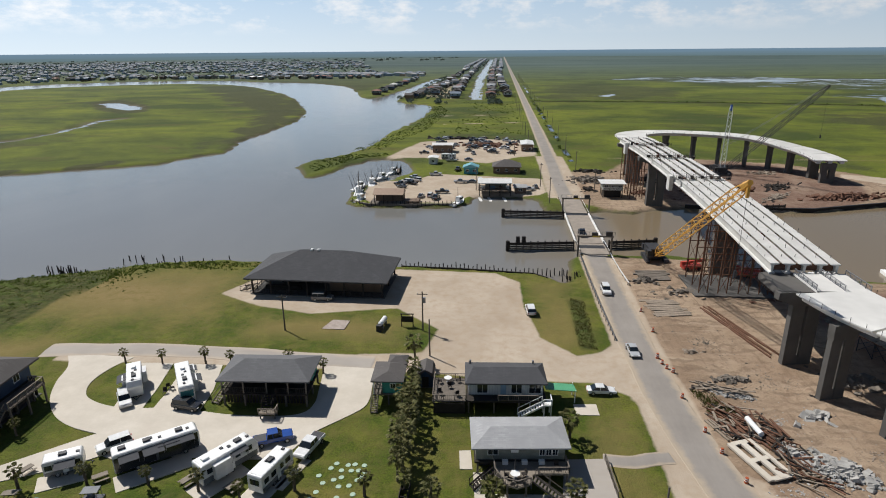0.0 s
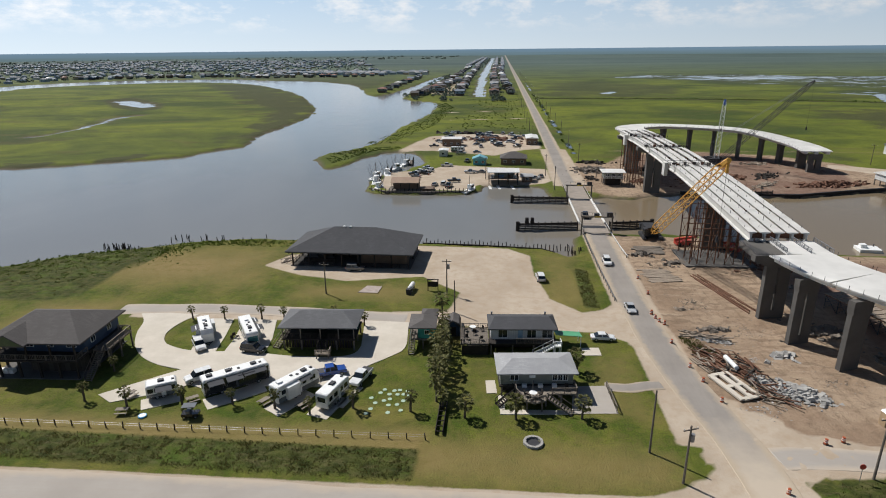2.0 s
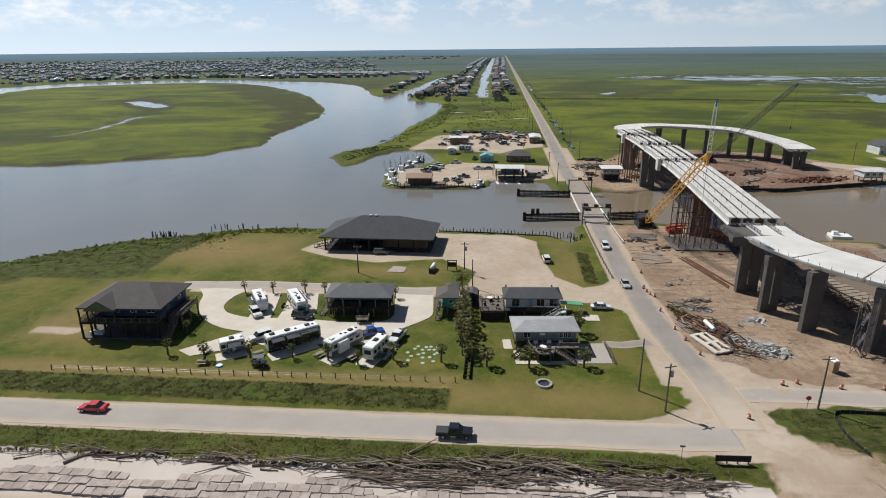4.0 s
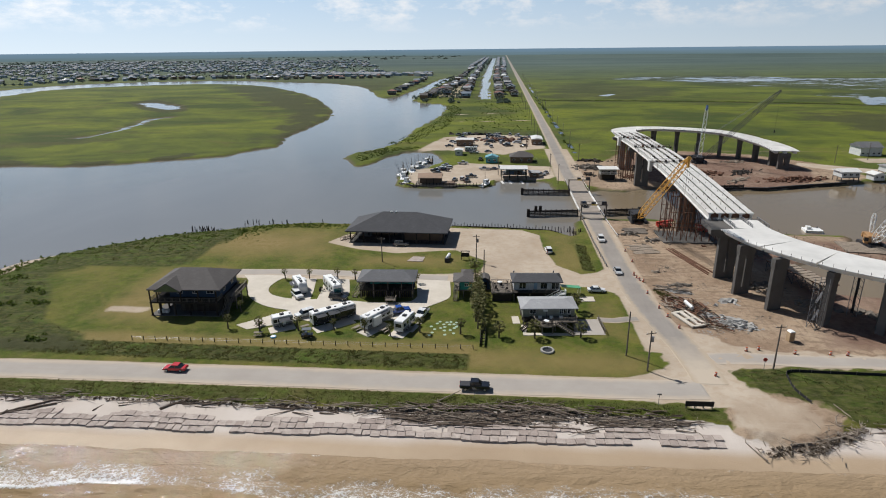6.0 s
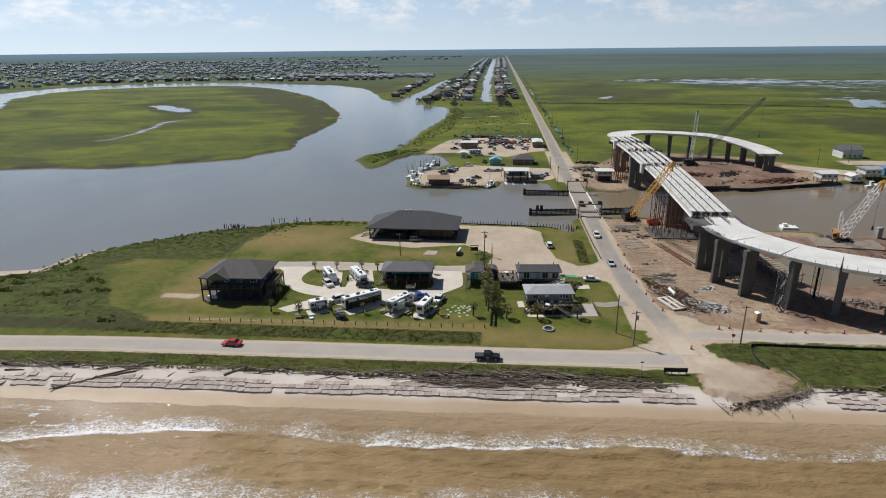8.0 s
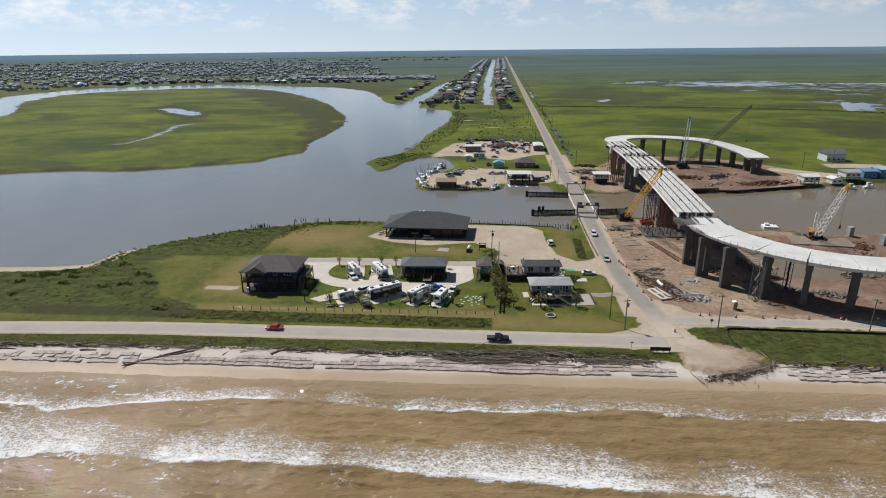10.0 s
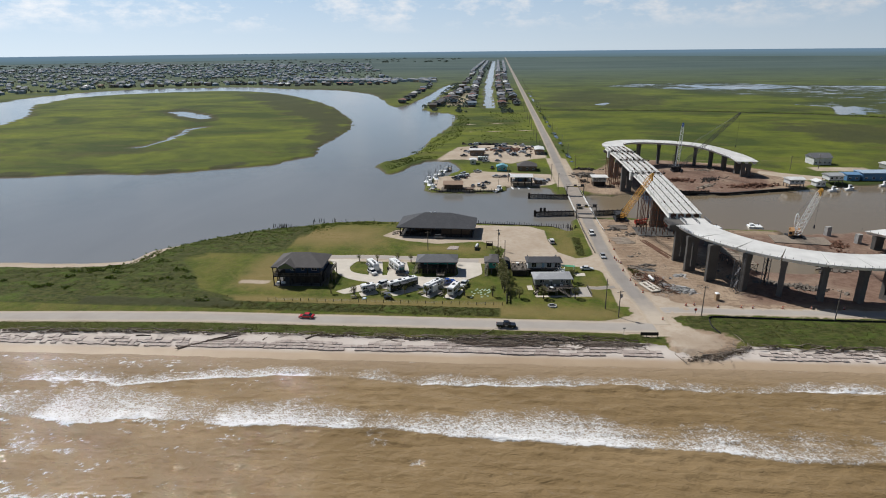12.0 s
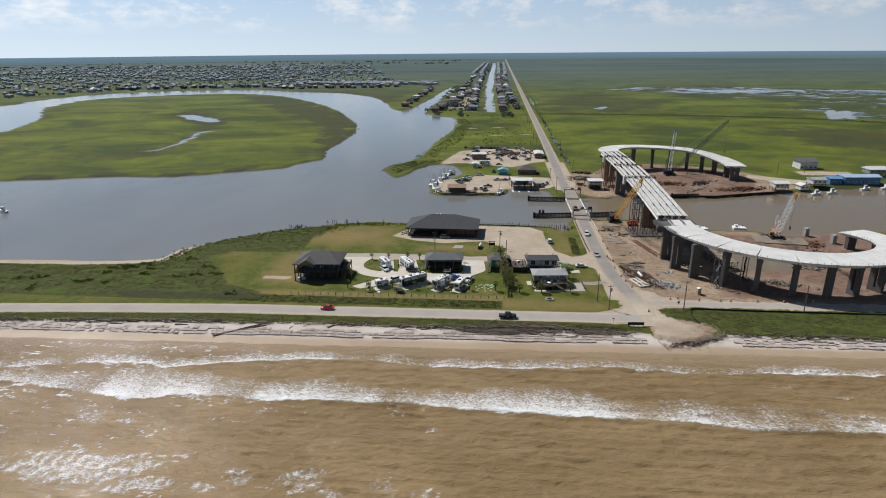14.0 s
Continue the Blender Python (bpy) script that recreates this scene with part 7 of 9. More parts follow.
for (x0, y0), (x1, y1) in (((53, 204.6), (72, 201.8)), ((72, 201.8), (93, 201.8)), ((93, 201.8), (115, 209.6)), ((115, 209.6), (131, 214.6))):
    part("sheet_panel", beam(B(), (x0, y0, -1.0), (x1, y1, -1.0), 0.4, 2.6), M_DARKWOOD, sheet)
    part("cap_rail", beam(B(), (x0, y0, 0.38), (x1, y1, 0.38), 0.6, 0.15), M_DARKSTEEL, sheet)

# ---------- vehicles ----------
PAINTS = {}


def paint(name, c, rough=0.25):
    if name not in PAINTS:
        m = Mat(name + "_car_paint", rough, 0.0, 0.5)
        m.b.inputs["Coat Weight"].default_value = 0.5
        v = m.obj()
        m.color(m.mix(m.ramp(m.noise(1.1, 3, 0.6, v), 0.35, 0.75), tone(c, 0.85), tone(c, 1.06)))
        PAINTS[name] = m.m
    return PAINTS[name]


WHITE_P, RED_P, BLACK_P = paint("white", (0.74, 0.74, 0.73)), paint("red", (0.52, 0.02, 0.02)), paint("black", (0.015, 0.016, 0.02))
BLUE_P, SILVER_P, GREY_P = paint("blue", (0.02, 0.07, 0.3)), paint("silver", (0.45, 0.46, 0.47)), paint("grey", (0.16, 0.165, 0.17))
M_RIM, M_LAMP, M_TAIL = simple("wheel_rim", (0.5, 0.5, 0.5), 0.35, 0.7, 0.1), simple("lamp_glass", (0.7, 0.7, 0.68), 0.15, 0, 0.05), simple("tail_lamp", (0.4, 0.02, 0.02), 0.3, 0, 0.1)
WHEEL = mesh_of("wheel", soften(rod(B(), (0, -0.11, 0), (0, 0.11, 0), 0.34, 0.34, 16), 0.03, 1, 50), M_BLACK)
RIM = mesh_of("rim", rod(B(), (0, -0.125, 0), (0, 0.125, 0), 0.2, 0.2, 10), M_RIM)


def wheels(ob, xs, y, r=1.0):
    for x in xs:
        for s_ in (-1, 1):
            w_ = part("wheel", WHEEL, None, ob, m=pose(x, y * s_, 0.34 * r) @ Matrix.Scale(r, 4))
            part("rim", RIM, None, w_)


CAR_SHAPES = {
    "sedan": ([(-2.35, 0.32), (2.3, 0.3), (2.38, 0.55), (2.2, 0.72), (1.0, 0.9), (-1.5, 0.95), (-2.3, 0.9), (-2.4, 0.6)], [(-1.75, 0.9), (1.15, 0.86), (0.35, 1.4), (-0.95, 1.42)], 0.88, (-1.45, 1.45)),
    "suv": ([(-2.35, 0.38), (2.35, 0.36), (2.42, 0.7), (2.25, 0.95), (1.1, 1.08), (-2.3, 1.1), (-2.42, 0.7)], [(-2.3, 1.06), (1.2, 1.04), (0.5, 1.72), (-2.05, 1.76)], 0.94, (-1.45, 1.5)),
    "pickup": ([(-2.85, 0.5), (2.8, 0.46), (2.88, 0.85), (2.7, 1.1), (1.3, 1.18), (-0.9, 1.2), (-0.95, 1.12), (-2.85, 1.12), (-2.9, 0.8)], [(-0.9, 1.15), (1.35, 1.13), (0.65, 1.82), (-0.75, 1.84)], 0.98, (-1.75, 1.85)),
}


def car(m, kind, material, label, group="", name="car", category="car"):
    low, high, half, axles = CAR_SHAPES[kind]
    ob = thing(name, m @ Matrix.Scale(0.92, 4), label, category, group)
    body = soften(side_profile(B(), low, -half, half), 0.09, 2, 20)
    part("body", body, material, ob, smooth=False)
    bm = B()
    top, bot = [], []
    for x, z in high:
        inset = 0.06 if z < 1.2 else 0.2
        top.append(bm.verts.new((x, half - inset, z)))
        bot.append(bm.verts.new((x, -half + inset, z)))
    n = len(high)
    for i in range(n):
        bm.faces.new((top[i], top[(i + 1) % n], bot[(i + 1) % n], bot[i]))
    bm.faces.new(top)
    bm.faces.new(bot[::-1])
    bmesh.ops.recalc_face_normals(bm, faces=bm.faces)
    part("window_glass", bm, M_GLASS, ob, "dark car windows")
    (x2, z2), (x3, z3) = high[2], high[3]
    part("roof", soften(bx(B(), x3 - 0.05, -half + 0.2, z3 - 0.05, x2 + 0.05, half - 0.2, z3 + 0.05), 0.04), material, ob)
    for s_ in (-1, 1):
        xm = (x2 + x3) / 2
        part("pillar", beam(B(), (xm, s_ * (half - 0.05), high[0][1]), (xm, s_ * (half - 0.19), z3), 0.1, 0.03), material, ob)
    if kind == "pickup":
        part("bed", bx(B(), -2.75, -half + 0.14, 1.1, -1.0, half - 0.14, 1.14), M_DARKSTEEL, ob, "dark open truck bed")
    for s_ in (-1, 1):
        part("headlight", soften(bx(B(), low[2][0] - 0.16, s_ * 0.62 - 0.17, low[2][1] - 0.02, low[2][0] + 0.02, s_ * 0.62 + 0.17, low[2][1] + 0.13), 0.03, 1), M_LAMP, ob)
        part("tail_light", bx(B(), low[-1][0] - 0.02, s_ * 0.72 - 0.1, low[-1][1], low[-1][0] + 0.12, s_ * 0.72 + 0.1, low[-1][1] + 0.25), M_TAIL, ob)
    wheels(ob, axles, half - 0.06, 1.1 if kind == "pickup" else 1.0)
    return ob


car(pose(6.6, 86.0, 0.05, 0, 0, 3), "sedan", WHITE_P, "white sedan parked on grass beside the road")
car(pose(-65.4, 77.6, 0.1, 0, 0, -52), "suv", WHITE_P, "white car parked in front of a trailer")
car(pose(-55.1, 76.9, 0.1, 0, 0, -8), "suv", BLACK_P, "black open-topped off-road car behind a motorhome")
car(pose(-60.2, 67.2, 0.1, 0, 0, 222), "suv", WHITE_P, "long white utility car parked beside a motorhome")
car(pose(-34.0, 69.0, 0.1, 0, 0, 255), "pickup", WHITE_P, "white pickup truck parked on the concrete drive", name="pickup_truck", category="pickup truck")
car(pose(-39.4, 70.2, 0.1, 0, 0, 25), "pickup", BLUE_P, "blue pickup truck parked among trailers", name="pickup_truck", category="pickup truck")
car(pose(-77.0, 42.4, 0.08, 0, 0, 180), "sedan", RED_P, "red sports car on the beach road")
car(pose(-21.0, 40.4, 0.08, 0, 0, 1), "pickup", BLACK_P, "black pickup truck on the beach road", name="pickup_truck", category="pickup truck")
car(pose(14.1, 99.3, 0.08, 0, 0, -88), "sedan", SILVER_P, "silver car on the asphalt road")
car(pose(14.0, 126.5, 0.08, 0, 0, -90), "suv", WHITE_P, "white car on the asphalt road")
car(pose(14.2, 168, 0.26, 0, 0, -90), "pickup", BLACK_P, "dark pickup truck crossing the old bridge", name="pickup_truck", category="pickup truck")
car(pose(-46.6, 118.0, 0.05, 0, 0, 2), "suv", GREY_P, "grey car parked at the pavilion edge")
bv = car(pose(-2.8, 115.0, 0.0, 0, 0, 95), "suv", WHITE_P, "white van parked on grass by the lot", name="van", category="van")
gc = thing("golf_cart", pose(-56.5, 57.4, 0, 0, 0, 10), "dark golf cart with a roof on the lawn", "golf cart")
part("body", soften(bx(B(), -1.2, -0.6, 0.3, 1.2, 0.6, 0.75), 0.08), BLACK_P, gc)
part("seat", soften(bx(B(), -0.5, -0.55, 0.75, 0.0, 0.55, 1.2), 0.06), GREY_P, gc)
part("roof", soften(bx(B(), -1.0, -0.62, 1.85, 0.9, 0.62, 1.93), 0.03), GREY_P, gc)
for x in (-0.9, 0.8):
    for y in (-0.55, 0.55):
        part("post", rod(B(), (x, y, 0.7), (x, y, 1.86), 0.03, 0.03, 5), M_STEEL, gc)
wheels(gc, (-0.8, 0.8), 0.55, 0.7)


AWNING = simple("awning_cloth", (0.07, 0.072, 0.08), 0.85)


def camper(m, length, height, label, dark=False, nose=0.6, slides=(), awnings=(), hitch=True, name="travel_trailer", category="camper", front_glass=None, acs=(0.25, 0.7), skirt=None):
    """A camper van or trailer, +x forward: body, roof gear, windows, slide-outs, awnings and wheels."""
    ob = thing(name, m @ Matrix.Scale(0.88, 4), label, category)
    L, W = length / 2, 1.22
    body = side_profile(B(), [(-L, 0.55), (L - 0.1, 0.55), (L, 0.9), (L, height - nose), (L - nose * 0.6, height), (-L + 0.15, height), (-L, height - 0.2)], -W, W)
    part("body", soften(body, 0.1, 2, 25), paint("camper_white", (0.72, 0.715, 0.7), 0.35), ob)
    part("roof_sheet", soften(bx(B(), -L + 0.3, -W + 0.14, height - 0.02, L - nose, W - 0.14, height + 0.05), 0.03, 1), M_WHITE, ob)
    for t in acs:
        ac_ = part("air_conditioner", soften(bx(B(), -0.5, -0.36, 0, 0.5, 0.36, 0.3), 0.09), M_DARKSTEEL if dark or t > 0.4 else M_WHITE, ob, m=pose(-L + length * t, 0, height + 0.04))
    for t in (0.45, 0.55, 0.88):
        part("roof_vent", soften(bx(B(), -0.22, -0.22, 0, 0.22, 0.22, 0.14), 0.03, 1), M_DARKSTEEL, ob, m=pose(-L + length * t, 0.3 if t < 0.5 else -0.2, height + 0.04))
    for s_ in (-1, 1):
        part("side_stripe", soften(bx(B(), -L + 0.12, s_ * W - 0.012, 0.62, L - 0.25, s_ * W + 0.012, height * (0.86 if dark else 0.42)), 0.004, 1), BLACK_P if dark else GREY_P, ob, "dark painted side stripe")
        for t, w_ in ((0.14, 0.9), (0.36, 1.0), (0.62, 0.8), (0.82, 1.1)):
            part("window", soften(bx(B(), -w_ / 2, -0.03, -0.4, w_ / 2, 0.03, 0.4), 0.02, 1), M_GLASS, ob, m=pose(-L + length * t, s_ * W, height * 0.66))
    part("rear_window", bx(B(), -L - 0.025, -0.75, height * 0.52, -L + 0.02, 0.75, height * 0.8), M_GLASS, ob)
    if front_glass:
        part("windscreen", bx(B(), L - 0.03, -1.0, height * 0.42, L + 0.03, 1.0, height * 0.78), front_glass, ob, "large tinted windscreen")
    part("door", bx(B(), -L + length * 0.47, -W - 0.03, 0.6, -L + length * 0.47 + 0.75, -W + 0.01, 2.45), GREY_P if dark else M_WHITE, ob)
    for x, w_, s_ in slides:
        part("slide_out", soften(bx(B(), x - w_ / 2, s_ * W - (0 if s_ > 0 else 0.75), 0.85, x + w_ / 2, s_ * W + (0.75 if s_ > 0 else 0), height - 0.45), 0.05), BLACK_P if dark else paint("camper_white", (0.72, 0.715, 0.7), 0.35), ob)
    for x, w_, out, s_ in awnings:
        a_ = part("awning", bx(B(), x - w_ / 2, 0, 0, x + w_ / 2, out, 0.03, pose(0, s_ * W, height - 0.35, -14 if s_ > 0 else 180 + 14, 0, 0) if s_ > 0 else pose(0, -W - out * 0.97, height - 0.35 - out * 0.24, 14, 0, 0)), AWNING, ob, "dark cloth awning pulled out")
        for dx in (-w_ / 2 + 0.05, w_ / 2 - 0.05):
            part("arm", rod(B(), (x + dx, s_ * (W + 0.02), 1.2), (x + dx, s_ * (W + out * 0.95), height - 0.35 - out * 0.24), 0.03, 0.03, 4), M_STEEL, a_)
    part("chassis", bx(B(), -L + 0.3, -0.9, 0.3, L - 0.2, 0.9, 0.56), M_DARKSTEEL, ob)
    wheels(ob, (-0.9, 0.05) if hitch else (-L * 0.5, L * 0.62), 1.05, 1.05)
    if hitch:
        part("drawbar", rod(rod(B(), (L - 0.1, -0.6, 0.45), (L + 1.1, 0, 0.45), 0.06, 0.06, 5), (L - 0.1, 0.6, 0.45), (L + 1.1, 0, 0.45), 0.06, 0.06, 5), M_DARKSTEEL, ob)
        part("jack", rod(B(), (L + 0.8, 0, 0.05), (L + 0.8, 0, 0.6), 0.06, 0.06, 6), M_STEEL, ob)
    return ob


TEAL_GLASS = glass_dark("teal_tinted_glass", (0.05, 0.16, 0.16))
Z0 = 0.1
camper(pose(-53.2, 65.7, Z0, 0, 0, 39), 11.6, 3.5, "long white motorhome with dark sides and awnings out", True, 0.5, ((1.5, 3.0, -1),), ((-3.8, 2.6, 1.5, -1), (-0.6, 2.8, 1.6, -1), (3.0, 4.0, 1.3, -1)), False, "motorhome", "motorhome", M_GLASS, (0.12, 0.4, 0.78))
camper(pose(-43.2, 64.4, Z0, 0, 0, 57), 9.0, 3.6, "white fifth-wheel trailer with dark swooping stripes", False, 1.1, ((-1.6, 2.6, -1),), ((1.2, 2.6, 0.9, -1),), True, "travel_trailer", "camper", None, (0.15, 0.72))
camper(pose(-36.9, 63.0, Z0, 0, 0, 73), 6.9, 3.2, "short white travel trailer on a concrete pad", False, 0.5, (), (), True, "travel_trailer", "camper", None, (0.5,))
camper(pose(-63.6, 62.4, Z0, 0, 0, 31), 5.0, 2.8, "small silver-grey travel trailer with an awning", False, 0.35, (), ((0.3, 2.6, 1.5, -1),), True, "travel_trailer", "camper", None, (0.5,))
camper(pose(-66.0, 81.6, Z0, 0, 0, -58), 8.0, 3.3, "white travel trailer with slide-outs beside a grass island", False, 0.9, ((-1.2, 2.4, 1), (0.6, 2.0, -1)), ((0.5, 3.0, 1.6, -1),), True, "travel_trailer", "camper", None, (0.3, 0.7))
camper(pose(-57.7, 81.4, Z0, 0, 0, -57), 9.6, 3.5, "white motorhome with a large teal windscreen", False, 0.35, ((-2.6, 2.4, 1), (1.2, 2.6, 1)), ((-2.4, 2.2, 1.2, 1), (1.2, 2.6, 1.6, 1)), False, "motorhome", "motorhome", TEAL_GLASS, (0.3, 0.72))
for k, (x, y, r, l_, w_) in enumerate(((-63.2, 60.9, 31, 5.4, 3.0), (-52.4, 63.2, 39, 9.0, 3.2), (-43.4, 62.2, 57, 7.0, 3.4), (-37.4, 61.4, 73, 5.8, 3.4), (-34.6, 64.2, 73, 6.0, 1.1))):
    pad = solo("trailer_pad", bx(B(), -l_ / 2, -w_ / 2, -0.1, l_ / 2, w_ / 2, 0.09), M_CONC, "concrete trailer pad set in grass", "pavement", kind="structure", m=pose(x, y, 0, 0, 0, r))


def picnic(m):
    ob = thing("picnic_table", m, "grey wooden picnic table on the grass", "picnic table", "picnic tables")
    part("tabletop", bx(B(), -0.9, -0.4, 0.7, 0.9, 0.4, 0.76), M_WOOD, ob)
    for y in (-0.75, 0.75):
        part("bench", bx(B(), -0.9, y - 0.14, 0.42, 0.9, y + 0.14, 0.47), M_WOOD, ob)
    for x in (-0.6, 0.6):
        part("leg", rod(rod(B(), (x, -0.75, 0), (x, 0.3, 0.7), 0.05, 0.05, 4), (x, 0.75, 0), (x, -0.3, 0.7), 0.05, 0.05, 4), M_WOOD, ob)
    return ob


pt = picnic(pose(-67.0, 57.4, 0, 0, 0, 10))
for x, y, r in ((-68.4, 61.6, 70), (-58.2, 61.2, 40), (-47.0, 61.5, 60), (-41.0, 61.0, 60)):
    copy_thing(pt, pose(x, y, 0.0, 0, 0, r))
pool = thing("paddling_pool", pose(-63.6, 56.8, 0), "small blue paddling pool on the lawn", "pool")
part("rim", rod(B(), (0, 0, 0), (0, 0, 0.25), 0.6, 0.62, 14), simple("pool_blue", (0.1, 0.35, 0.6)), pool)
part("water", rod(B(), (0, 0, 0.2), (0, 0, 0.27), 0.5, 0.5, 14), M_WHITE, pool)
for k, (x, y, r) in enumerate(((-60.6, 80.4, 20), (-60.0, 81.6, 120), (-61.0, 82.0, 220))):
    copy_thing(side_chair, pose(x, y, 0.1, 0, 0, r))
disc = thing("stepping_stone", pose(-29.3, 63.6, 0), "round pale green target disc on the lawn", "lawn disc", "lawn discs")
part("plate", rod(B(), (0, 0, 0.0), (0, 0, 0.06), 0.36, 0.34, 14), simple("pale_green_paint", (0.4, 0.52, 0.4)), disc)
rnd = random.Random(77)
for gx, gy in ((-31.0, 61.4), (-30.4, 62.8), (-31.2, 64.2), (-28.2, 66.4), (-27.2, 66.6), (-26.1, 66.4), (-28.6, 65.2), (-27.4, 65.3), (-26.6, 65.4), (-25.6, 65.4), (-28.3, 64.0), (-26.4, 63.9), (-25.8, 64.6), (-29.6, 66.6), (-30.2, 65.6), (-27.0, 62.6), (-28.6, 62.4), (-31.4, 60.0), (-28.0, 60.6), (-26.2, 61.2)):
    copy_thing(disc, pose(gx + rnd.uniform(-0.2, 0.2), gy + rnd.uniform(-0.2, 0.2), 0))


# ---------- palms ----------
def palm(m, height, crown_size, seed, label, group="palms"):
    r_ = random.Random(seed)
    ob = thing("palm_tree", m, label, "palm tree", group)
    bm = B()
    lean = Vector((r_.uniform(-0.25, 0.25), r_.uniform(-0.25, 0.25), 0))
    prev = Vector((0, 0, -0.1))
    for k in range(5):
        t = (k + 1) / 5
        q = Vector((0, 0, height * t)) + lean * t * t
        rod(bm, prev, q, 0.2 - 0.05 * k / 5, 0.17 - 0.05 * t, 8)
        prev = q
    part("trunk", bm, M_BARK, ob)
    bm = B()
    top = prev
    for k in range(24):
        a_ = k * 2.399 + r_.uniform(-0.2, 0.2)
        up = 1.2 - 2.3 * (k / 23) + r_.uniform(-0.15, 0.15)
        d = Vector((math.cos(a_) * math.cos(up * 0.8), math.sin(a_) * math.cos(up * 0.8), math.sin(up * 0.8)))
        stem = crown_size * r_.uniform(0.45, 0.65)
        b_ = top + d * stem - Vector((0, 0, 0.12 * stem))
        rod(bm, top, b_, 0.025, 0.015, 3)
        side = d.cross(Vector((0, 0, 1))).normalized()
        nrm = side.cross(d)
        n = 9
        for i in range(n):
            f = (i / (n - 1) - 0.5) * 2.3
            dd = (d * math.cos(f) + side * math.sin(f)).normalized()
            l_ = crown_size * 0.55 * (1 - 0.25 * abs(f)) * r_.uniform(0.85, 1.1)
            w_ = 0.03 + 0.03 * crown_size
            c2 = dd.cross(nrm).normalized() * w_
            tip = b_ + dd * l_ - Vector((0, 0, 0.28 * l_))
            mid_ = b_ + dd * l_ * 0.55 - Vector((0, 0, 0.04 * l_))
            v = [bm.verts.new(p) for p in (b_, mid_ + c2, tip, mid_ - c2)]
            bm.faces.new(v)
    part("crown", bm, M_PALM, ob)
    return ob


rnd = random.Random(12)
TALL = [palm(pose(-23.1, 92.4, 0), 4.4, 1.75, 1, "tall fan palm standing by the lane"),
        palm(pose(-22.2, 81.0, 0), 3.9, 1.5, 2, "fan palm in a dense row between two lots"),
        palm(pose(-21.9, 76.2, 0), 3.5, 1.5, 3, "fan palm in a dense row between two lots")]
for k, (x, y) in enumerate(((-22.6, 85.2), (-22.0, 83.2), (-22.4, 78.8), (-21.6, 78.0), (-21.8, 74.2), (-21.0, 72.6), (-21.8, 71.2), (-21.1, 69.2), (-21.5, 67.4), (-20.6, 65.8), (-21.2, 64.0), (-20.6, 62.2))):
    copy_thing(TALL[1 + k % 2], pose(x + rnd.uniform(-0.5, 0.5), y, 0, 0, 0, k * 77) @ Matrix.Scale(rnd.uniform(0.72, 1.22), 4))
SMALL = [palm(pose(-74.8, 60.0, 0), 2.6, 0.95, 5, "young fan palm planted on the lawn", "young palms"), palm(pose(-0.2, 61.3, 0), 2.7, 1.4, 6, "bushy fan palm planted in front of a house", "young palms")]
for k, (x, y) in enumerate(((-75.7, 68.7), (-67.2, 58.8), (-59.4, 60.3), (-51.8, 60.9), (-33.5, 61.4), (-24.9, 61.2), (-66.0, 89.2), (-58.7, 89.9), (-72.4, 88.9), (-54.0, 89.6), (-44.2, 90.2), (-37.8, 88.4), (-45.0, 60.2), (-39.4, 59.2))):
    copy_thing(SMALL[0], pose(x, y, 0, 0, 0, k * 61) @ Matrix.Scale(rnd.uniform(0.85, 1.1), 4))
for k, (x, y, s_) in enumerate(((-16.9, 60.2, 1.0), (-9.6, 60.4, 1.1), (0.6, 74.4, 1.2))):
    copy_thing(SMALL[1], pose(x, y, 0, 0, 0, k * 61) @ Matrix.Scale(s_, 4))

# ---------- fences and poles ----------
fe = thing("fence", pose(0, 0, 0), "low post-and-wire fence along the lawn", "fence")
post = mesh_of("post", rod(B(), (0, 0, -0.2), (0, 0, 1.0), 0.09, 0.08, 6), M_DARKWOOD)
for k in range(29):
    x = -92.5 + k * 2.52
    part("post", post, None, fe, m=pose(x, 53.5 + 0.018 * (x + 92), 0, rnd.uniform(-4, 4), rnd.uniform(-4, 4), 0))
bm = B()
for z in (0.45, 0.8):
    rod(bm, (-92.5, 53.5, z), (-22, 54.77, z), 0.015, 0.015, 3)
part("wire", bm, M_STEEL, fe)
tr = thing("trellis_fence", pose(-20.2, 58.0, 0), "dark open trellis fence at the palm row", "fence")
for k in range(7):
    part("rung", bx(B(), -0.5, k * 1.2 - 2, 0.5, 0.5, k * 1.2 - 1.9, 0.6), M_DARKWOOD, tr)
for x in (-0.5, 0.5):
    part("post", bx(B(), x - 0.05, -2, 0.0, x + 0.05, 5.6, 0.7), M_DARKWOOD, tr)


def pole(m, h, label="grey wooden power pole with a short crossarm", arm=True, can=False):
    ob = thing("power_pole", m, label, "power pole", "power poles")
    part("mast", rod(B(), (0, 0, -0.3), (0, 0, h), 0.16, 0.11, 8), M_GREYWOOD, ob)
    if arm:
        part("crossarm", bx(B(), -1.0, -0.06, h - 0.6, 1.0, 0.06, h - 0.46), M_GREYWOOD, ob)
        for x in (-0.9, 0, 0.9):
            part("insulator", rod(B(), (x, 0, h - 0.46), (x, 0, h - 0.25), 0.05, 0.04, 6), M_WHITE, ob)
    if can:
        part("transformer", rod(B(), (0.35, 0, h - 2.2), (0.35, 0, h - 1.2), 0.28, 0.28, 10), M_STEEL, ob, "grey pole transformer")
    return ob


pole(pose(-49.6, 103.4, 0), 7.3)
pole(pose(-23.4, 105.2, 0), 8.0, can=True)
pole(pose(-21.0, 95.6, 0), 7.0, "grey wooden light pole by the lane", False)
pole(pose(7.6, 54.5, 0), 9.3, "plain brown wooden pole on the lawn", False)
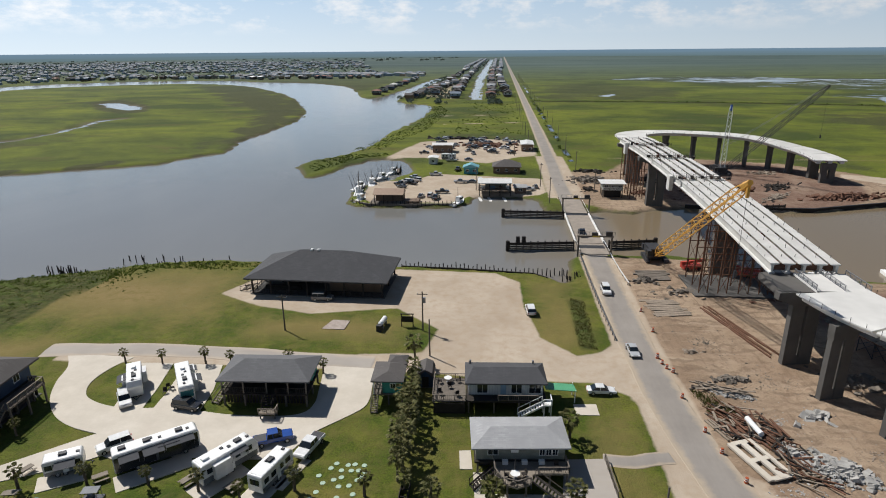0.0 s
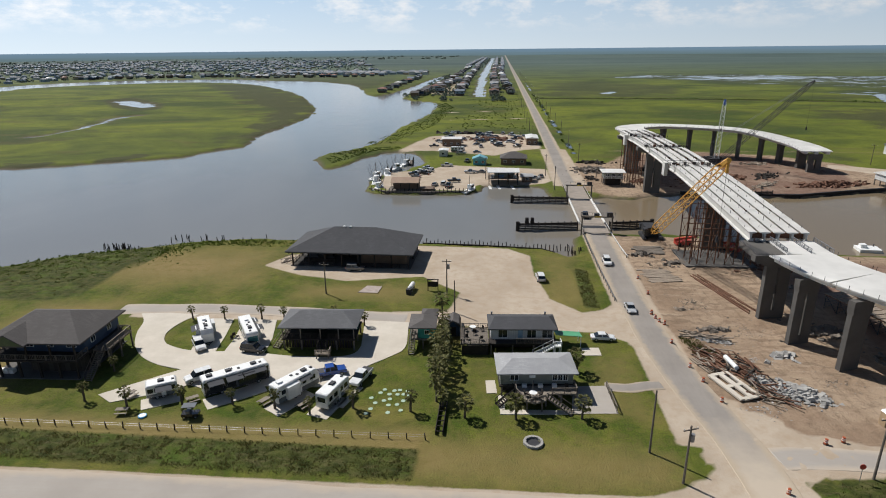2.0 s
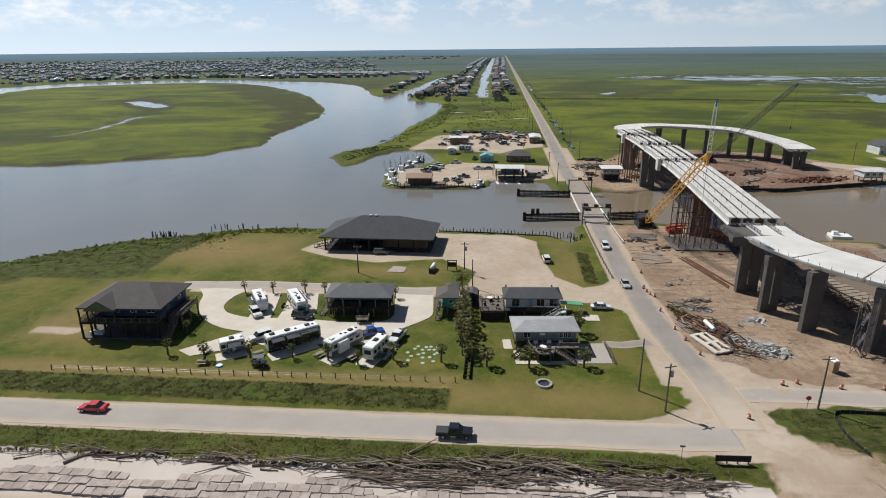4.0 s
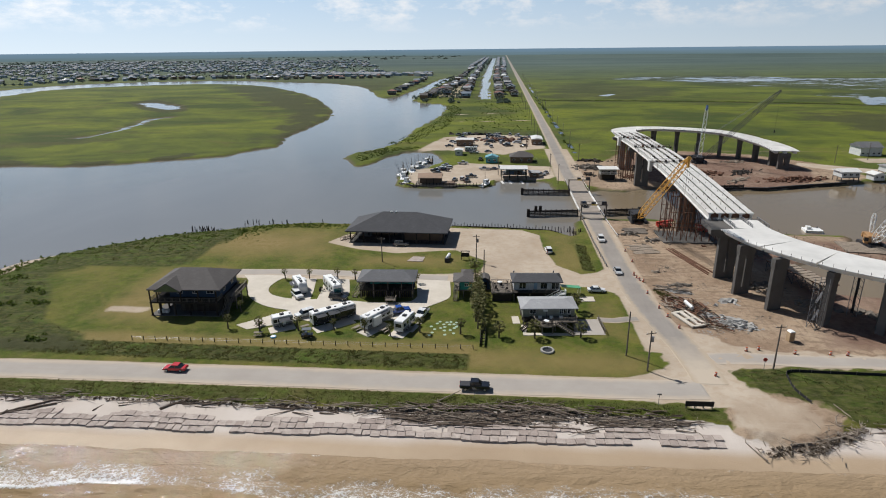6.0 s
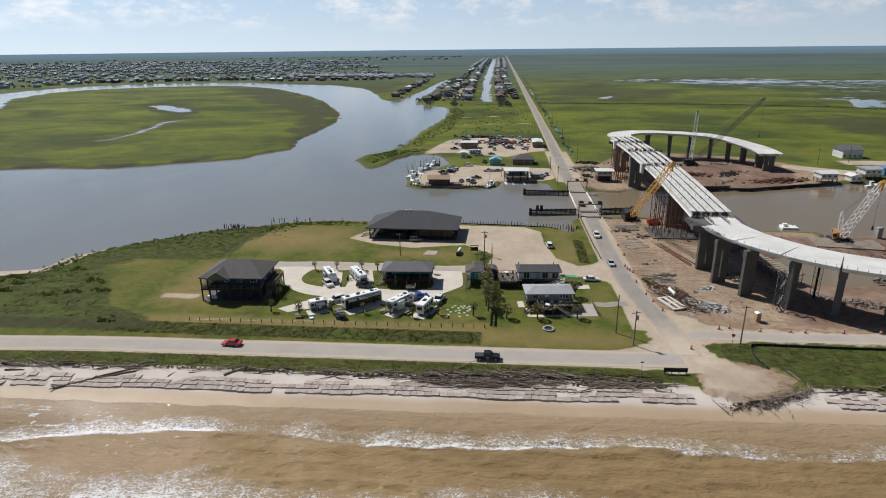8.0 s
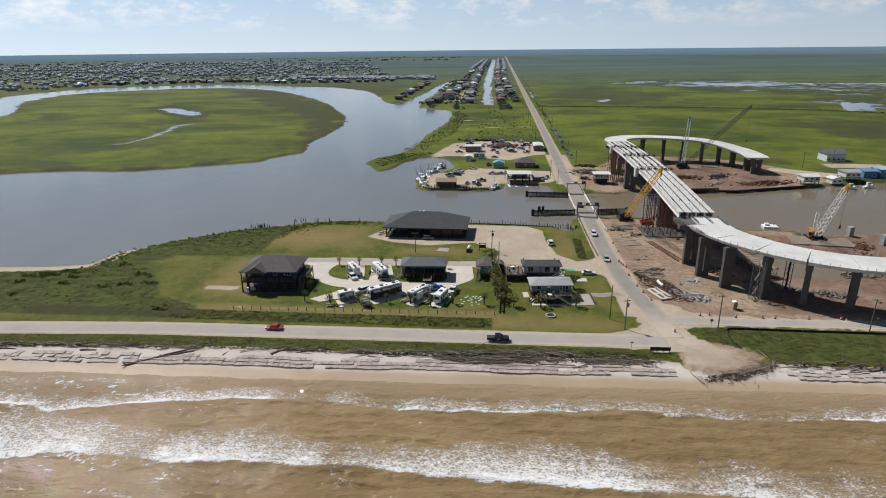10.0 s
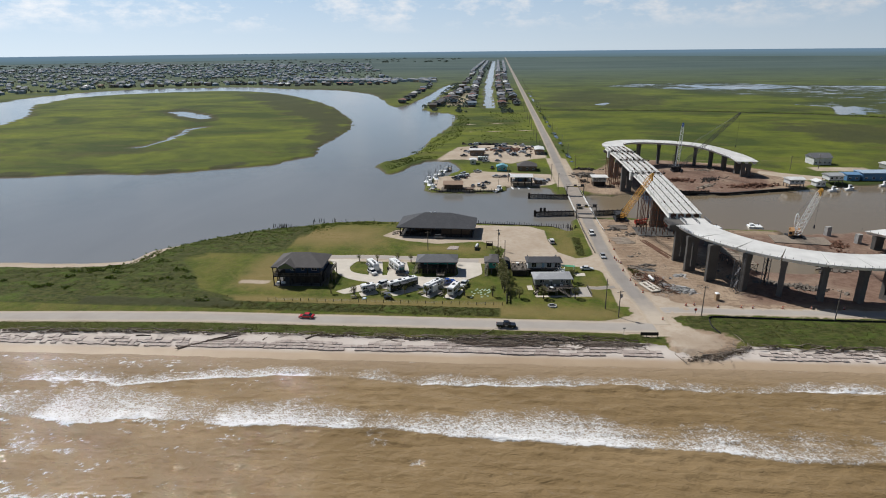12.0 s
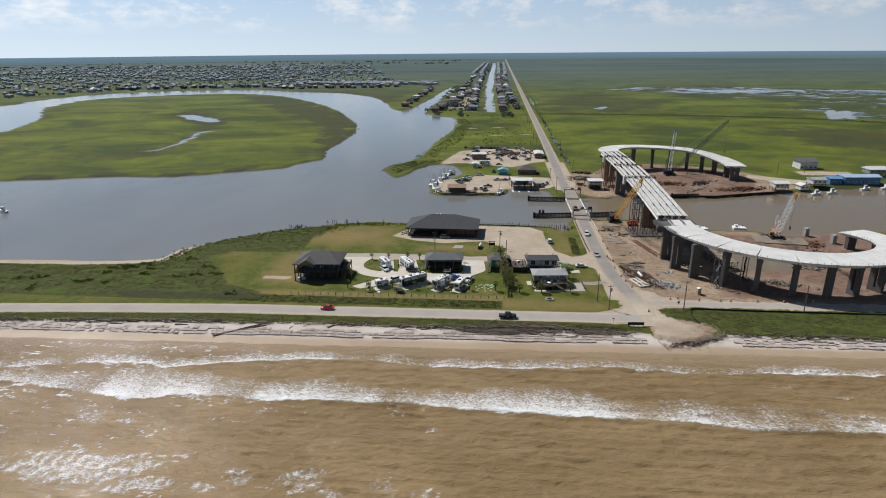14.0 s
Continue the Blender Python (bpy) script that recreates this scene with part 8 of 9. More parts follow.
pole(pose(10.3, 48.9, 0, 0, 0, 20), 8.2, "power pole with a transformer at the road corner", True, True)
p0 = pole(pose(33.5, 51.5, 0, 0, 0, 10), 9.0, "power pole with a lamp arm beside the site road")
for x, y in ((68.7, 51.0), (108, 51.5), (150, 52), (25.5, 222), (23.5, 262), (6.5, 232), (8, 206), (-2, 300), (170, 270), (150, 262), (-18, 224)):
    copy_thing(p0, pose(x, y, 0, 0, 0, x * 7))
for k in range(22):
    copy_thing(p0, pose(24.0, 310 + k * 42, 0, 0, 0, 90 + k))
for k in range(9):
    copy_thing(p0, pose(6.0, 330 + k * 40, 0, 0, 0, 90 + k))
br = thing("barrier_board", pose(16.0, 37.4, 0, 0, 0, 2), "long dark barrier board on posts at the road end", "barrier")
part("board", bx(B(), -2.3, -0.05, 0.45, 2.3, 0.05, 1.35), M_DARKWOOD, br)
for x in (-2.1, -0.7, 0.7, 2.1):
    part("post", bx(B(), x - 0.08, 0.05, -0.3, x + 0.08, 0.2, 1.3), M_GREYWOOD, br)
for x, y, h in ((9.6, 37.9, 2.2), (-21.0, 37.6, 2.0)):
    sg = thing("road_sign", pose(x, y, 0), "thin grey sign post seen from behind", "road sign", "road signs")
    part("post", rod(B(), (0, 0, -0.2), (0, 0, h), 0.04, 0.04, 6), M_STEEL, sg)
    part("plate", bx(B(), -0.35, -0.02, h - 0.3, 0.35, 0.02, h), M_STEEL, sg)
sg = thing("stop_sign", pose(31.6, 51.0, 0), "red eight-sided stop sign by the site road", "road sign")
part("post", rod(B(), (0, 0, -0.2), (0, 0, 1.9), 0.04, 0.04, 6), M_STEEL, sg)
part("plate", rod(B(), (0, -0.02, 2.1), (0, 0.02, 2.1), 0.4, 0.4, 8), M_RED, sg)

sf = thing("silt_fence", pose(0, 0, 0), "dark fabric silt fence crossing the grass verge", "fence")
for line_ in ([(34.8, 49.2), (34.1, 44.7), (34.9, 40.4)], [(34.8, 49.2), (36.2, 50.6), (43, 50.6), (60, 50.4), (90, 50.6), (140, 51.4)]):
    part("fabric", sweep(B(), [(-0.03, -0.1), (0.03, -0.1), (0.03, 0.5), (-0.03, 0.5)], [(x, y, 0) for x, y in smooth_line(line_, 5, False)]), M_BLACK, sf)
    for x, y in smooth_line(line_, 3, False):
        part("stake", bx(B(), x - 0.05, y - 0.05, -0.1, x + 0.05, y + 0.05, 0.7), M_GREYWOOD, sf)

# ---------- scrub, reeds and driftwood ----------
def leaf_mass(name, spots, material, label, leaves=16, leaf=0.3, seed=1, squash=0.7):
    """Many loose leaf clumps as one mesh: spots of x, y, z, radius."""
    r_ = np.random.RandomState(seed)
    s_ = np.array(spots)
    n = len(s_)
    c2 = np.repeat(s_, leaves, 0)
    d = r_.normal(size=(n * leaves, 3))
    d /= np.linalg.norm(d, axis=1, keepdims=True)
    d *= r_.uniform(0.45, 1.0, (n * leaves, 1))
    d[:, 2] = np.abs(d[:, 2]) * squash
    centre = c2[:, :3] + d * c2[:, 3:4]
    a_ = r_.normal(size=(n * leaves, 3))
    b_ = r_.normal(size=(n * leaves, 3))
    a_ /= np.linalg.norm(a_, axis=1, keepdims=True)
    b_ -= a_ * (a_ * b_).sum(1, keepdims=True)
    b_ /= np.linalg.norm(b_, axis=1, keepdims=True)
    size = leaf * c2[:, 3:4] * r_.uniform(0.6, 1.3, (n * leaves, 1))
    quad = np.stack((centre - a_ * size, centre - b_ * size * 0.6, centre + a_ * size, centre + b_ * size * 0.6), 1)
    return quads_object(name, quad, material, label)


def quads_object(name, quad, material, label, category="plants"):
    m_ = len(quad)
    me = bpy.data.meshes.new(name)
    me.vertices.add(m_ * 4)
    me.vertices.foreach_set("co", quad.astype(np.float32).ravel())
    me.loops.add(m_ * 4)
    me.loops.foreach_set("vertex_index", np.arange(m_ * 4, dtype=np.int32))
    me.polygons.add(m_)
    me.polygons.foreach_set("loop_start", np.arange(0, m_ * 4, 4, dtype=np.int32))
    me.update()
    me.materials.append(material)
    return tagged(new(name, me), label, category, kind="stuff")


def blades(name, pts, material, label, tall=(0.3, 0.7), wide=0.06, per=5, seed=1):
    """Tufts of upright blades as one mesh."""
    r_ = np.random.RandomState(seed)
    p = np.repeat(np.array(pts, float), per, 0)
    n = len(p)
    base = np.column_stack((p[:, 0] + r_.normal(0, 0.18, n), p[:, 1] + r_.normal(0, 0.18, n), p[:, 2] - 0.05))
    t = r_.uniform(0, 2 * math.pi, n)
    w_ = np.column_stack((np.cos(t), np.sin(t), 0 * t)) * wide * r_.uniform(0.7, 1.6, (n, 1))
    h_ = r_.uniform(*tall, n)
    tip = base + np.column_stack((r_.normal(0, 0.25, n) * h_, r_.normal(0, 0.25, n) * h_, h_))
    quad = np.stack((base - w_, base + w_, tip + w_ * 0.25, tip - w_ * 0.25), 1)
    return quads_object(name, quad, material, label)


rnd = random.Random(21)
SCRUB = [(-230, 48), (-104, 48), (-106, 56), (-119, 61), (-130, 78), (-140, 87), (-150, 88), (-158, 78), (-230, 68)]
STRIP = [(-131, 97), (-109, 97), (-105, 100), (-106, 126), (-120, 121), (-140, 105)]
spots = []
for x, y in fill_points(SCRUB, 420, rnd) + fill_points(STRIP, 160, rnd):
    if noise.noise(Vector((x * 0.06, y * 0.09, 3))) > 0.1:
        spots.append((x, y, -0.1, rnd.uniform(0.35, 0.8)))
for x, y in fill_points(SCRUB, 26, rnd):
    for _ in range(5):
        spots.append((x + rnd.gauss(0, 1.2), y + rnd.gauss(0, 0.8), 0.1, rnd.uniform(0.7, 1.3)))
leaf_mass("shrubs", spots, M_SHRUB, "low green coastal shrubs", 26, 0.3, 4)
pts = [(x, y, 0.1) for x, y in fill_points(SCRUB, 3400, rnd) + fill_points(STRIP, 900, rnd)]
pts += [(x, y, 0.15) for x, y in fill_points([(-110, 46.6), (-23, 46.6), (-23, 52.4), (-110, 52.4)], 2600, rnd)]
pts += [(x, y, 0) for x, y in fill_points([(41, 35.6), (140, 37), (140, 52), (30, 51), (27, 48), (31, 42.6), (37.6, 40.6)], 2600, rnd) if noise.noise(Vector((x * 0.16, y * 0.3, 8))) > -0.1]
pts += [(x, y, 0) for x, y in fill_points([(-180, 30.2), (-123, 32.4), (-99, 33.8), (-46, 34.2), (-14, 35.3), (18, 35.2), (16, 38.2), (-46, 38.4), (-100, 37.6), (-180, 33.2)], 2600, rnd)]
pts += [(x, y, 0) for x, y in fill_points([(5.2, 101), (8.2, 100), (8.6, 121), (5.8, 123)], 500, rnd)]
blades("rough_grass", pts, M_REED, "rough uncut grass and weeds", (0.08, 0.24), 0.05, 8, 5)
# taller reeds along the creek banks
bank_pts = []
line_ = smooth_line(SOUTH_SHORE[2:12], 24, False)
for x, y in line_:
    for _ in range(16):
        k = abs(rnd.gauss(0, 5.5))
        bank_pts.append((x + rnd.gauss(0, 2) + (k * 0.3 if x < -100 else 0), y - 1.2 - k, -0.15))
bank_pts = [p for p in bank_pts if p[0] < -66 and not (p[0] > -92 and p[1] < 134)]
blades("bank_reeds", bank_pts, M_SHRUB, "dark green reeds on the creek bank", (0.25, 0.6), 0.09, 9, 6)

rnd = random.Random(8)
bm = B()


def twig(x, y, l_, r0, heading, pitch=0.0, z=-0.2):
    d = Vector((math.cos(heading) * math.cos(pitch), math.sin(heading) * math.cos(pitch), math.sin(pitch))) * l_
    p = Vector((x, y, z))
    k = Vector((-d.y, d.x, 0)) * rnd.uniform(-0.12, 0.12)
    rod(bm, p, p + d * 0.5 + k, r0, r0 * 0.75, 5)
    rod(bm, p + d * 0.5 + k, p + d, r0 * 0.75, r0 * 0.3, 5)


def drift_pole(x, y, l_, r0, heading, pitch, z):
    """A weathered stem of four bent lengths with a broken stub or two."""
    d = Vector((math.cos(heading) * math.cos(pitch), math.sin(heading) * math.cos(pitch), math.sin(pitch))) * (l_ / 4)
    side = Vector((-d.y, d.x, 0)).normalized()
    p, off = Vector((x, y, z)), rnd.uniform(-0.04, 0.04) * l_
    for i in range(4):
        q = p + d + side * off * (0.5, 0.15, -0.2, -0.4)[i]
        rod(bm, p, q, r0 * (1 - 0.16 * i), r0 * (0.84 - 0.16 * i), 6)
        if rnd.random() < 0.22:
            k = side * rnd.choice((-1, 1)) * rnd.uniform(0.3, 1.0) + Vector((0, 0, rnd.uniform(0.1, 0.5))) + d * 0.4
            rod(bm, q, q + k, r0 * 0.45, r0 * 0.2, 5)
        p = q


def foot(x, y):
    """The beach's height."""
    return float(np.interp(y - 0.025 * x - 33.6, [-9, -5.5, -3, 0, 3], [-1.5, -1.0, -0.8, -0.62, -0.5]))


def strewn(n, x0, x1, off, spread, long_, thick, turn, gaps=-0.2):
    """Stems strewn along the brink, off metres from it, in drifts."""
    for _ in range(n):
        x = rnd.uniform(x0, x1)
        if noise.noise(Vector((x * 0.09, off * 3, 6))) < gaps:
            continue
        y = float(edge_y(x)) + off + rnd.gauss(0, spread)
        drift_pole(x, y, rnd.uniform(*long_), rnd.uniform(*thick), rnd.gauss(0.03, turn) + (math.pi if rnd.random() < 0.5 else 0), rnd.uniform(-0.02, 0.06), (foot(x, y) if y < edge_y(x) - 0.4 else 0.0) + rnd.uniform(0.02, 0.3))


strewn(330, -190, -30, -0.3, 0.45, (1.2, 4.5), (0.05, 0.13), 0.35)
strewn(110, -30, 14, 0.2, 0.6, (1.5, 5.5), (0.05, 0.15), 0.3, -0.3)
strewn(190, -34, 12, -1.8, 0.85, (1.2, 6.0), (0.05, 0.16), 0.22, -0.05)
strewn(130, 42, 140, -0.3, 0.5, (1.5, 5.5), (0.05, 0.15), 0.3)
for x, y, l_, h_ in ((22.4, 26.2, 4.2, 2.0), (25.3, 32.0, 3.0, -0.7), (37.2, 31.6, 5.0, 2.3), (30.4, 30.4, 4.6, 0.3), (35.2, 32.4, 4.4, 1.2), (39.4, 36.8, 3.6, 1.9), (27.0, 29.6, 4.0, 0.1), (33.0, 31.0, 4.8, 0.35), (37.8, 33.2, 4.0, 0.6)):
    drift_pole(x, y, l_, rnd.uniform(0.12, 0.2), h_, rnd.uniform(0.02, 0.12), foot(x, y) + 0.35)
solo("driftwood", bm, M_DRIFT, "long grey driftwood stems along the top of the beach", "driftwood", kind="stuff")
bm = B()
strewn(200, -190, -30, -0.5, 0.5, (1.0, 4.0), (0.06, 0.17), 0.3)
strewn(100, -34, 12, -1.8, 0.8, (1.5, 7.0), (0.07, 0.2), 0.18, -0.05)
strewn(60, -30, 14, 0.0, 0.5, (1.5, 5.0), (0.06, 0.16), 0.25, -0.3)
strewn(70, 42, 140, -0.5, 0.5, (1.5, 6.0), (0.07, 0.18), 0.25)
solo("driftwood", bm, M_LOG, "dark sodden driftwood stems along the eroded turf", "driftwood", kind="stuff")
bm = B()
for _ in range(210):                    # the tangle of roots and branches beside the beach ramp
    t = rnd.random() ** 0.8
    x, y = 23.5 + 16 * t + rnd.gauss(0, 0.8), 28.4 + 6.5 * t * t + rnd.gauss(0, 0.8 + 0.6 * t)
    twig(x, y, rnd.uniform(0.5, 2.4), rnd.uniform(0.03, 0.09), rnd.uniform(0, 6.28), rnd.uniform(0, 0.4), foot(x, y) + rnd.uniform(0.0, 0.4 + 0.5 * t))
for _ in range(420):
    x = rnd.uniform(-36, 16)
    y = float(edge_y(x)) - 1.1 + rnd.gauss(0, 0.9)
    twig(x, y, rnd.uniform(0.4, 1.6), rnd.uniform(0.02, 0.06), rnd.uniform(0, 6.28), rnd.uniform(0, 0.35), foot(x, y) + rnd.uniform(0.05, 0.3))
solo("branches", bm, M_DRIFT, "tangled grey branches and roots on the beach", "driftwood", kind="stuff")


def log(m, l_, r0, label, fork=False):
    ob = thing("driftwood_log", m, label, "log", "driftwood logs")
    bm = B()
    p = Vector((0, 0, r0 * 0.75))
    for i in range(5):
        q = Vector((l_ * (i + 1) / 5, l_ * (0.012, 0.02, 0.012, 0.0, -0.018)[i], r0 * (0.8 + 0.06 * (i % 2))))
        rod(bm, p, q, r0 * (1 - 0.11 * i) * (1.0, 1.06, 0.97, 1.03, 0.95)[i], r0 * (0.89 - 0.11 * i), 10)
        p = q
    part("stem", bm, M_LOG, ob)
    part("branch_stub", rod(B(), (l_ * 0.42, 0, r0), (l_ * 0.5, 0.6 * r0 + 0.25, r0 * 2.3), r0 * 0.35, r0 * 0.2, 6), M_LOG, ob)
    if fork:
        part("fork", rod(rod(B(), (l_ * 0.22, 0, r0), (l_ * 0.6, 0.75, r0 * 1.1), r0 * 0.75, r0 * 0.6, 8), (l_ * 0.6, 0.75, r0 * 1.1), (l_ * 0.97, 1.0, r0), r0 * 0.6, r0 * 0.32, 8), M_LOG, ob)
        for k in range(5):
            part("root", rod(B(), (0.1, 0, r0 * 0.7), (-0.9 - 0.3 * (k % 2), (k - 2) * 0.45, 0.25 + 0.35 * (k % 3)), 0.14, 0.04, 5), M_LOG, ob)
    return ob


log(pose(-105.0, 24.6, -1.35, 0, -2.4, 28.5), 14.2, 0.36, "large forked driftwood trunk lying on the beach", True)
big_log = log(pose(-73.7, 31.0, -0.85, 0, -2, 43), 3.9, 0.3, "dark driftwood log on the sand")
for x, y, r, s_ in ((-96.2, 29.2, 30, 1.3), (-67.1, 32.6, 15, 0.75), (-84.9, 29.8, 70, 0.5), (-81.3, 31.4, 18, 0.4), (-55.5, 33.0, -4, 1.2), (-47.7, 32.6, 6, 1.1), (-29.4, 31.5, 3, 2.0), (-24.1, 30.6, 1, 1.9), (-21.0, 31.4, -1, 2.2), (-12, 31.0, 1, 2.1), (-14.2, 35.5, 2, 1.7), (-10.7, 34.9, -10, 1.6), (-120, 29.6, 6, 1.0), (-140, 29.0, 2, 1.0), (63, 33.0, -14, 1.6), (80, 34, 3, 1.5)):
    copy_thing(big_log, pose(x, y, (foot(x, y) if y < edge_y(x) - 0.3 else 0.0) - 0.06, 0, 0, r) @ Matrix.Diagonal((s_, min(s_, 0.72), min(s_, 0.72), 1)))

# dark wrack and broken twigs in which the logs lie
M_WRACK = leafy("beach_wrack", (0.05, 0.035, 0.024), (0.2, 0.15, 0.105))
wr_spots = []
for _ in range(900):
    x = rnd.uniform(-190, 12)
    if noise.noise(Vector((x * 0.05, 4, 4))) > -0.25:
        wr_spots.append((x, float(edge_y(x)) - 0.2 + rnd.gauss(0, 0.3), -0.45, rnd.uniform(0.2, 0.42)))
for _ in range(260):
    x = rnd.uniform(-34, 14)
    y = float(edge_y(x)) - 1.4 + rnd.gauss(0, 0.9)
    wr_spots.append((x, y, foot(x, y), rnd.uniform(0.15, 0.35)))
for _ in range(110):
    t = rnd.random()
    x, y = 24 + 16 * t + rnd.gauss(0, 0.7), 28.4 + 6.5 * t * t + rnd.gauss(0, 0.6)
    wr_spots.append((x, y, foot(x, y) + 0.1, rnd.uniform(0.2, 0.55)))
for _ in range(320):
    x = rnd.uniform(42, 140)
    wr_spots.append((x, float(edge_y(x)) - 0.1 + rnd.gauss(0, 0.3), -0.35, rnd.uniform(0.2, 0.42)))
leaf_mass("beach_wrack", wr_spots, M_WRACK, "dark wrack and twigs at the top of the beach", 16, 0.4, 14, 0.6)
# weeds among the debris by the road
weeds = [(x, y, 0) for x, y in fill_points([(20.6, 88), (23.5, 87), (25.5, 82), (24, 78), (21.5, 80)], 260, rnd)] + [(x, y, 0) for x, y in fill_points([(24, 78), (28, 74), (31, 68), (28, 67), (23, 74)], 40, rnd)]
blades("roadside_weeds", weeds, M_REED, "weeds growing among debris by the road", (0.15, 0.5), 0.05, 9, 15)

# ---------- slabs of the broken revetment, each a piece ----------
rev = thing("revetment", pose(0, 0, 0), "stepped rows of broken concrete slabs on the beach", "revetment", kind="structure")
rnd = random.Random(15)
slab_meshes = []
for k in range(8):
    w_, d_ = rnd.uniform(0.56, 0.76), rnd.uniform(0.66, 0.76)
    bm = prism(B(), [(-w_, -d_ * rnd.uniform(0.94, 1.05)), (w_ * rnd.uniform(0.92, 1.04), -d_), (w_, d_), (-w_ * rnd.uniform(0.92, 1.04), d_ * rnd.uniform(0.94, 1.05))], -0.22, 0.06)
    slab_meshes.append((w_, mesh_of("slab", soften(bm, 0.03, 1), M_SLAB)))
count = 0
for row in range(3):
    x = -104.0 + row * 0.7
    while x < 17 and count < 300:
        w_, me_ = slab_meshes[rnd.randrange(8)]
        x += w_
        if noise.noise(Vector((x * 0.09, row * 3.1, 9))) > (-0.5, -0.42, -0.05)[row]:
            y = 33.6 + 0.025 * x - 5.0 + row * 1.42 + rnd.gauss(0, 0.07) + 0.22 * math.sin(x * 0.13) + 0.12 * math.sin(x * 0.41)
            part("slab", me_, None, rev, m=pose(x, y, foot(x, y) + 0.12 - 0.03 * row + rnd.gauss(0, 0.03), rnd.gauss(-1.5, 2.2), rnd.gauss(0, 2.4), rnd.gauss(1.5, 3)))
            count += 1
        x += w_ + rnd.uniform(0.03, 0.1)
bm = B()
for row in range(3):
    for lo, hi in ((-190, -104), (42, 130)):
        x = lo
        while x < hi:
            if rnd.random() < (0.85, 0.75, 0.4)[row]:
                w_ = rnd.uniform(0.6, 0.85)
                y = 33.6 + 0.025 * x - 5.0 + row * 1.42 + rnd.gauss(0, 0.12)
                bx(bm, -w_, -0.68, -0.2, w_, 0.68, 0.06, pose(x, y, foot(x, y) + 0.1 + rnd.gauss(0, 0.04), rnd.gauss(-1.5, 3), rnd.gauss(0, 3), rnd.gauss(1.5, 4)))
            x += rnd.uniform(1.35, 1.75)
tagged(part("far_slabs", bm, M_SLAB, rev), kind="stuff")

# ---------- bulkhead piles and dead stubs in the creek ----------
pile = mesh_of("pile", rod(B(), (0, 0, -2.2), (0, 0, 0.9), 0.14, 0.11, 6), M_DARKWOOD)
bk = thing("bulkhead", pose(0, 0, 0), "dark broken timber bulkhead along the creek", "bulkhead")
part("wale", sweep(B(), [(-0.15, -1.4), (0.15, -1.4), (0.15, 0.15), (-0.15, 0.15)], [(-33, 139.8, 0), (-20, 139.2, 0), (-12, 138.4, 0), (-1, 137.0, 0), (2, 134.5, 0)]), M_DARKWOOD, bk)
for k in range(34):
    t = k / 33
    part("pile", pile, None, bk, m=pose(-33 + 34 * t, 140.2 - 3.2 * t * t + rnd.gauss(0, 0.2), rnd.uniform(-0.4, 0.5), rnd.gauss(0, 3), rnd.gauss(0, 3), 0))
for k in range(70):
    if k < 26:
        x, y = -121 + rnd.uniform(0, 12), 128.5 + rnd.uniform(0, 5)
    elif k < 50:
        x, y = -106 + rnd.uniform(0, 34), 137 + rnd.uniform(0, 5.5)
    else:
        x, y = 1 + rnd.uniform(0, 9), 134 + rnd.uniform(0, 5)
    solo("pile_stub", pile, None, "dark rotten pile stub standing in the creek", "pile", "old piles", m=pose(x, y, rnd.uniform(-0.9, 0.1), rnd.gauss(0, 5), rnd.gauss(0, 5), 0))

# ---------- the harbour across the water ----------
M_TAN_ROOF = metal_roof("tan_metal_roof", (0.36, 0.24, 0.16))
M_WHITE_ROOF = metal_roof("white_metal_roof", (0.72, 0.71, 0.68))
M_BLUE_METAL = lined("blue_metal", (0.08, 0.2, 0.36), "X", 0.4, 0.5, 0.5)
M_TEAL_PAINT = lined("turquoise_boards", (0.08, 0.33, 0.38), "Z", 0.25)


def hut_house(m, w_, d_, floor, eave, rise, wall_m, roof_m, label, hip=False, open_below=False, category="house", name="house", over=0.5, along="x", nwin=3):
    ob = thing(name, m, label, category)
    if hip:
        part("roof", hip_roof(B(), -w_ / 2 - over, -d_ / 2 - over, w_ / 2 + over, d_ / 2 + over, eave, rise, 0.2), roof_m, ob)
    else:
        part("roof", gable_roof(B(), -w_ / 2 - over, -d_ / 2 - over, w_ / 2 + over, d_ / 2 + over, eave, rise, 0.15, along), roof_m, ob)
    if open_below:
        stilts(ob, np.linspace(-w_ / 2 + 0.2, w_ / 2 - 0.2, max(2, round(w_ / 3.2))), np.linspace(-d_ / 2 + 0.2, d_ / 2 - 0.2, 3), floor, 0.28, M_GREYWOOD)
        part("floor", bx(B(), -w_ / 2, -d_ / 2, floor - 0.2, w_ / 2, d_ / 2, floor + 0.02), M_GREYWOOD, ob)
    walls(ob, -w_ / 2 + 0.05, -d_ / 2 + 0.05, w_ / 2 - 0.05, d_ / 2 - 0.05, floor if open_below else 0.0, eave - 0.1, wall_m)
    base = floor if open_below else 0.2
    if eave - base > 1.7:
        for k in range(nwin):
            window(ob, pose(-w_ / 2 + w_ * (k + 0.5) / nwin, -d_ / 2 + 0.05, base + 0.8), min(1.2, w_ / nwin * 0.5), 0.9)
    return ob


bh_ = thing("boathouse", pose(-47.6, 205.0, 0, 0, 0, 1), "brown-roofed wharf house on piles", "house")
part("roof", gable_roof(B(), -5.4, -3.4, 5.2, 3.6, 3.1, 1.5, 0.15), M_TAN_ROOF, bh_)
walls(bh_, -4.8, -1.0, 4.8, 3.0, 0.3, 3.0, M_BROWN_SIDING)
stilts(bh_, (-4.9, -1.6, 1.6, 4.8), (-3.1, 3.2), 3.0, 0.2, M_DARKWOOD)
part("wharf_floor", bx(B(), -6.5, -4.2, -0.1, 6.5, 3.6, 0.3), M_GREYWOOD, bh_)
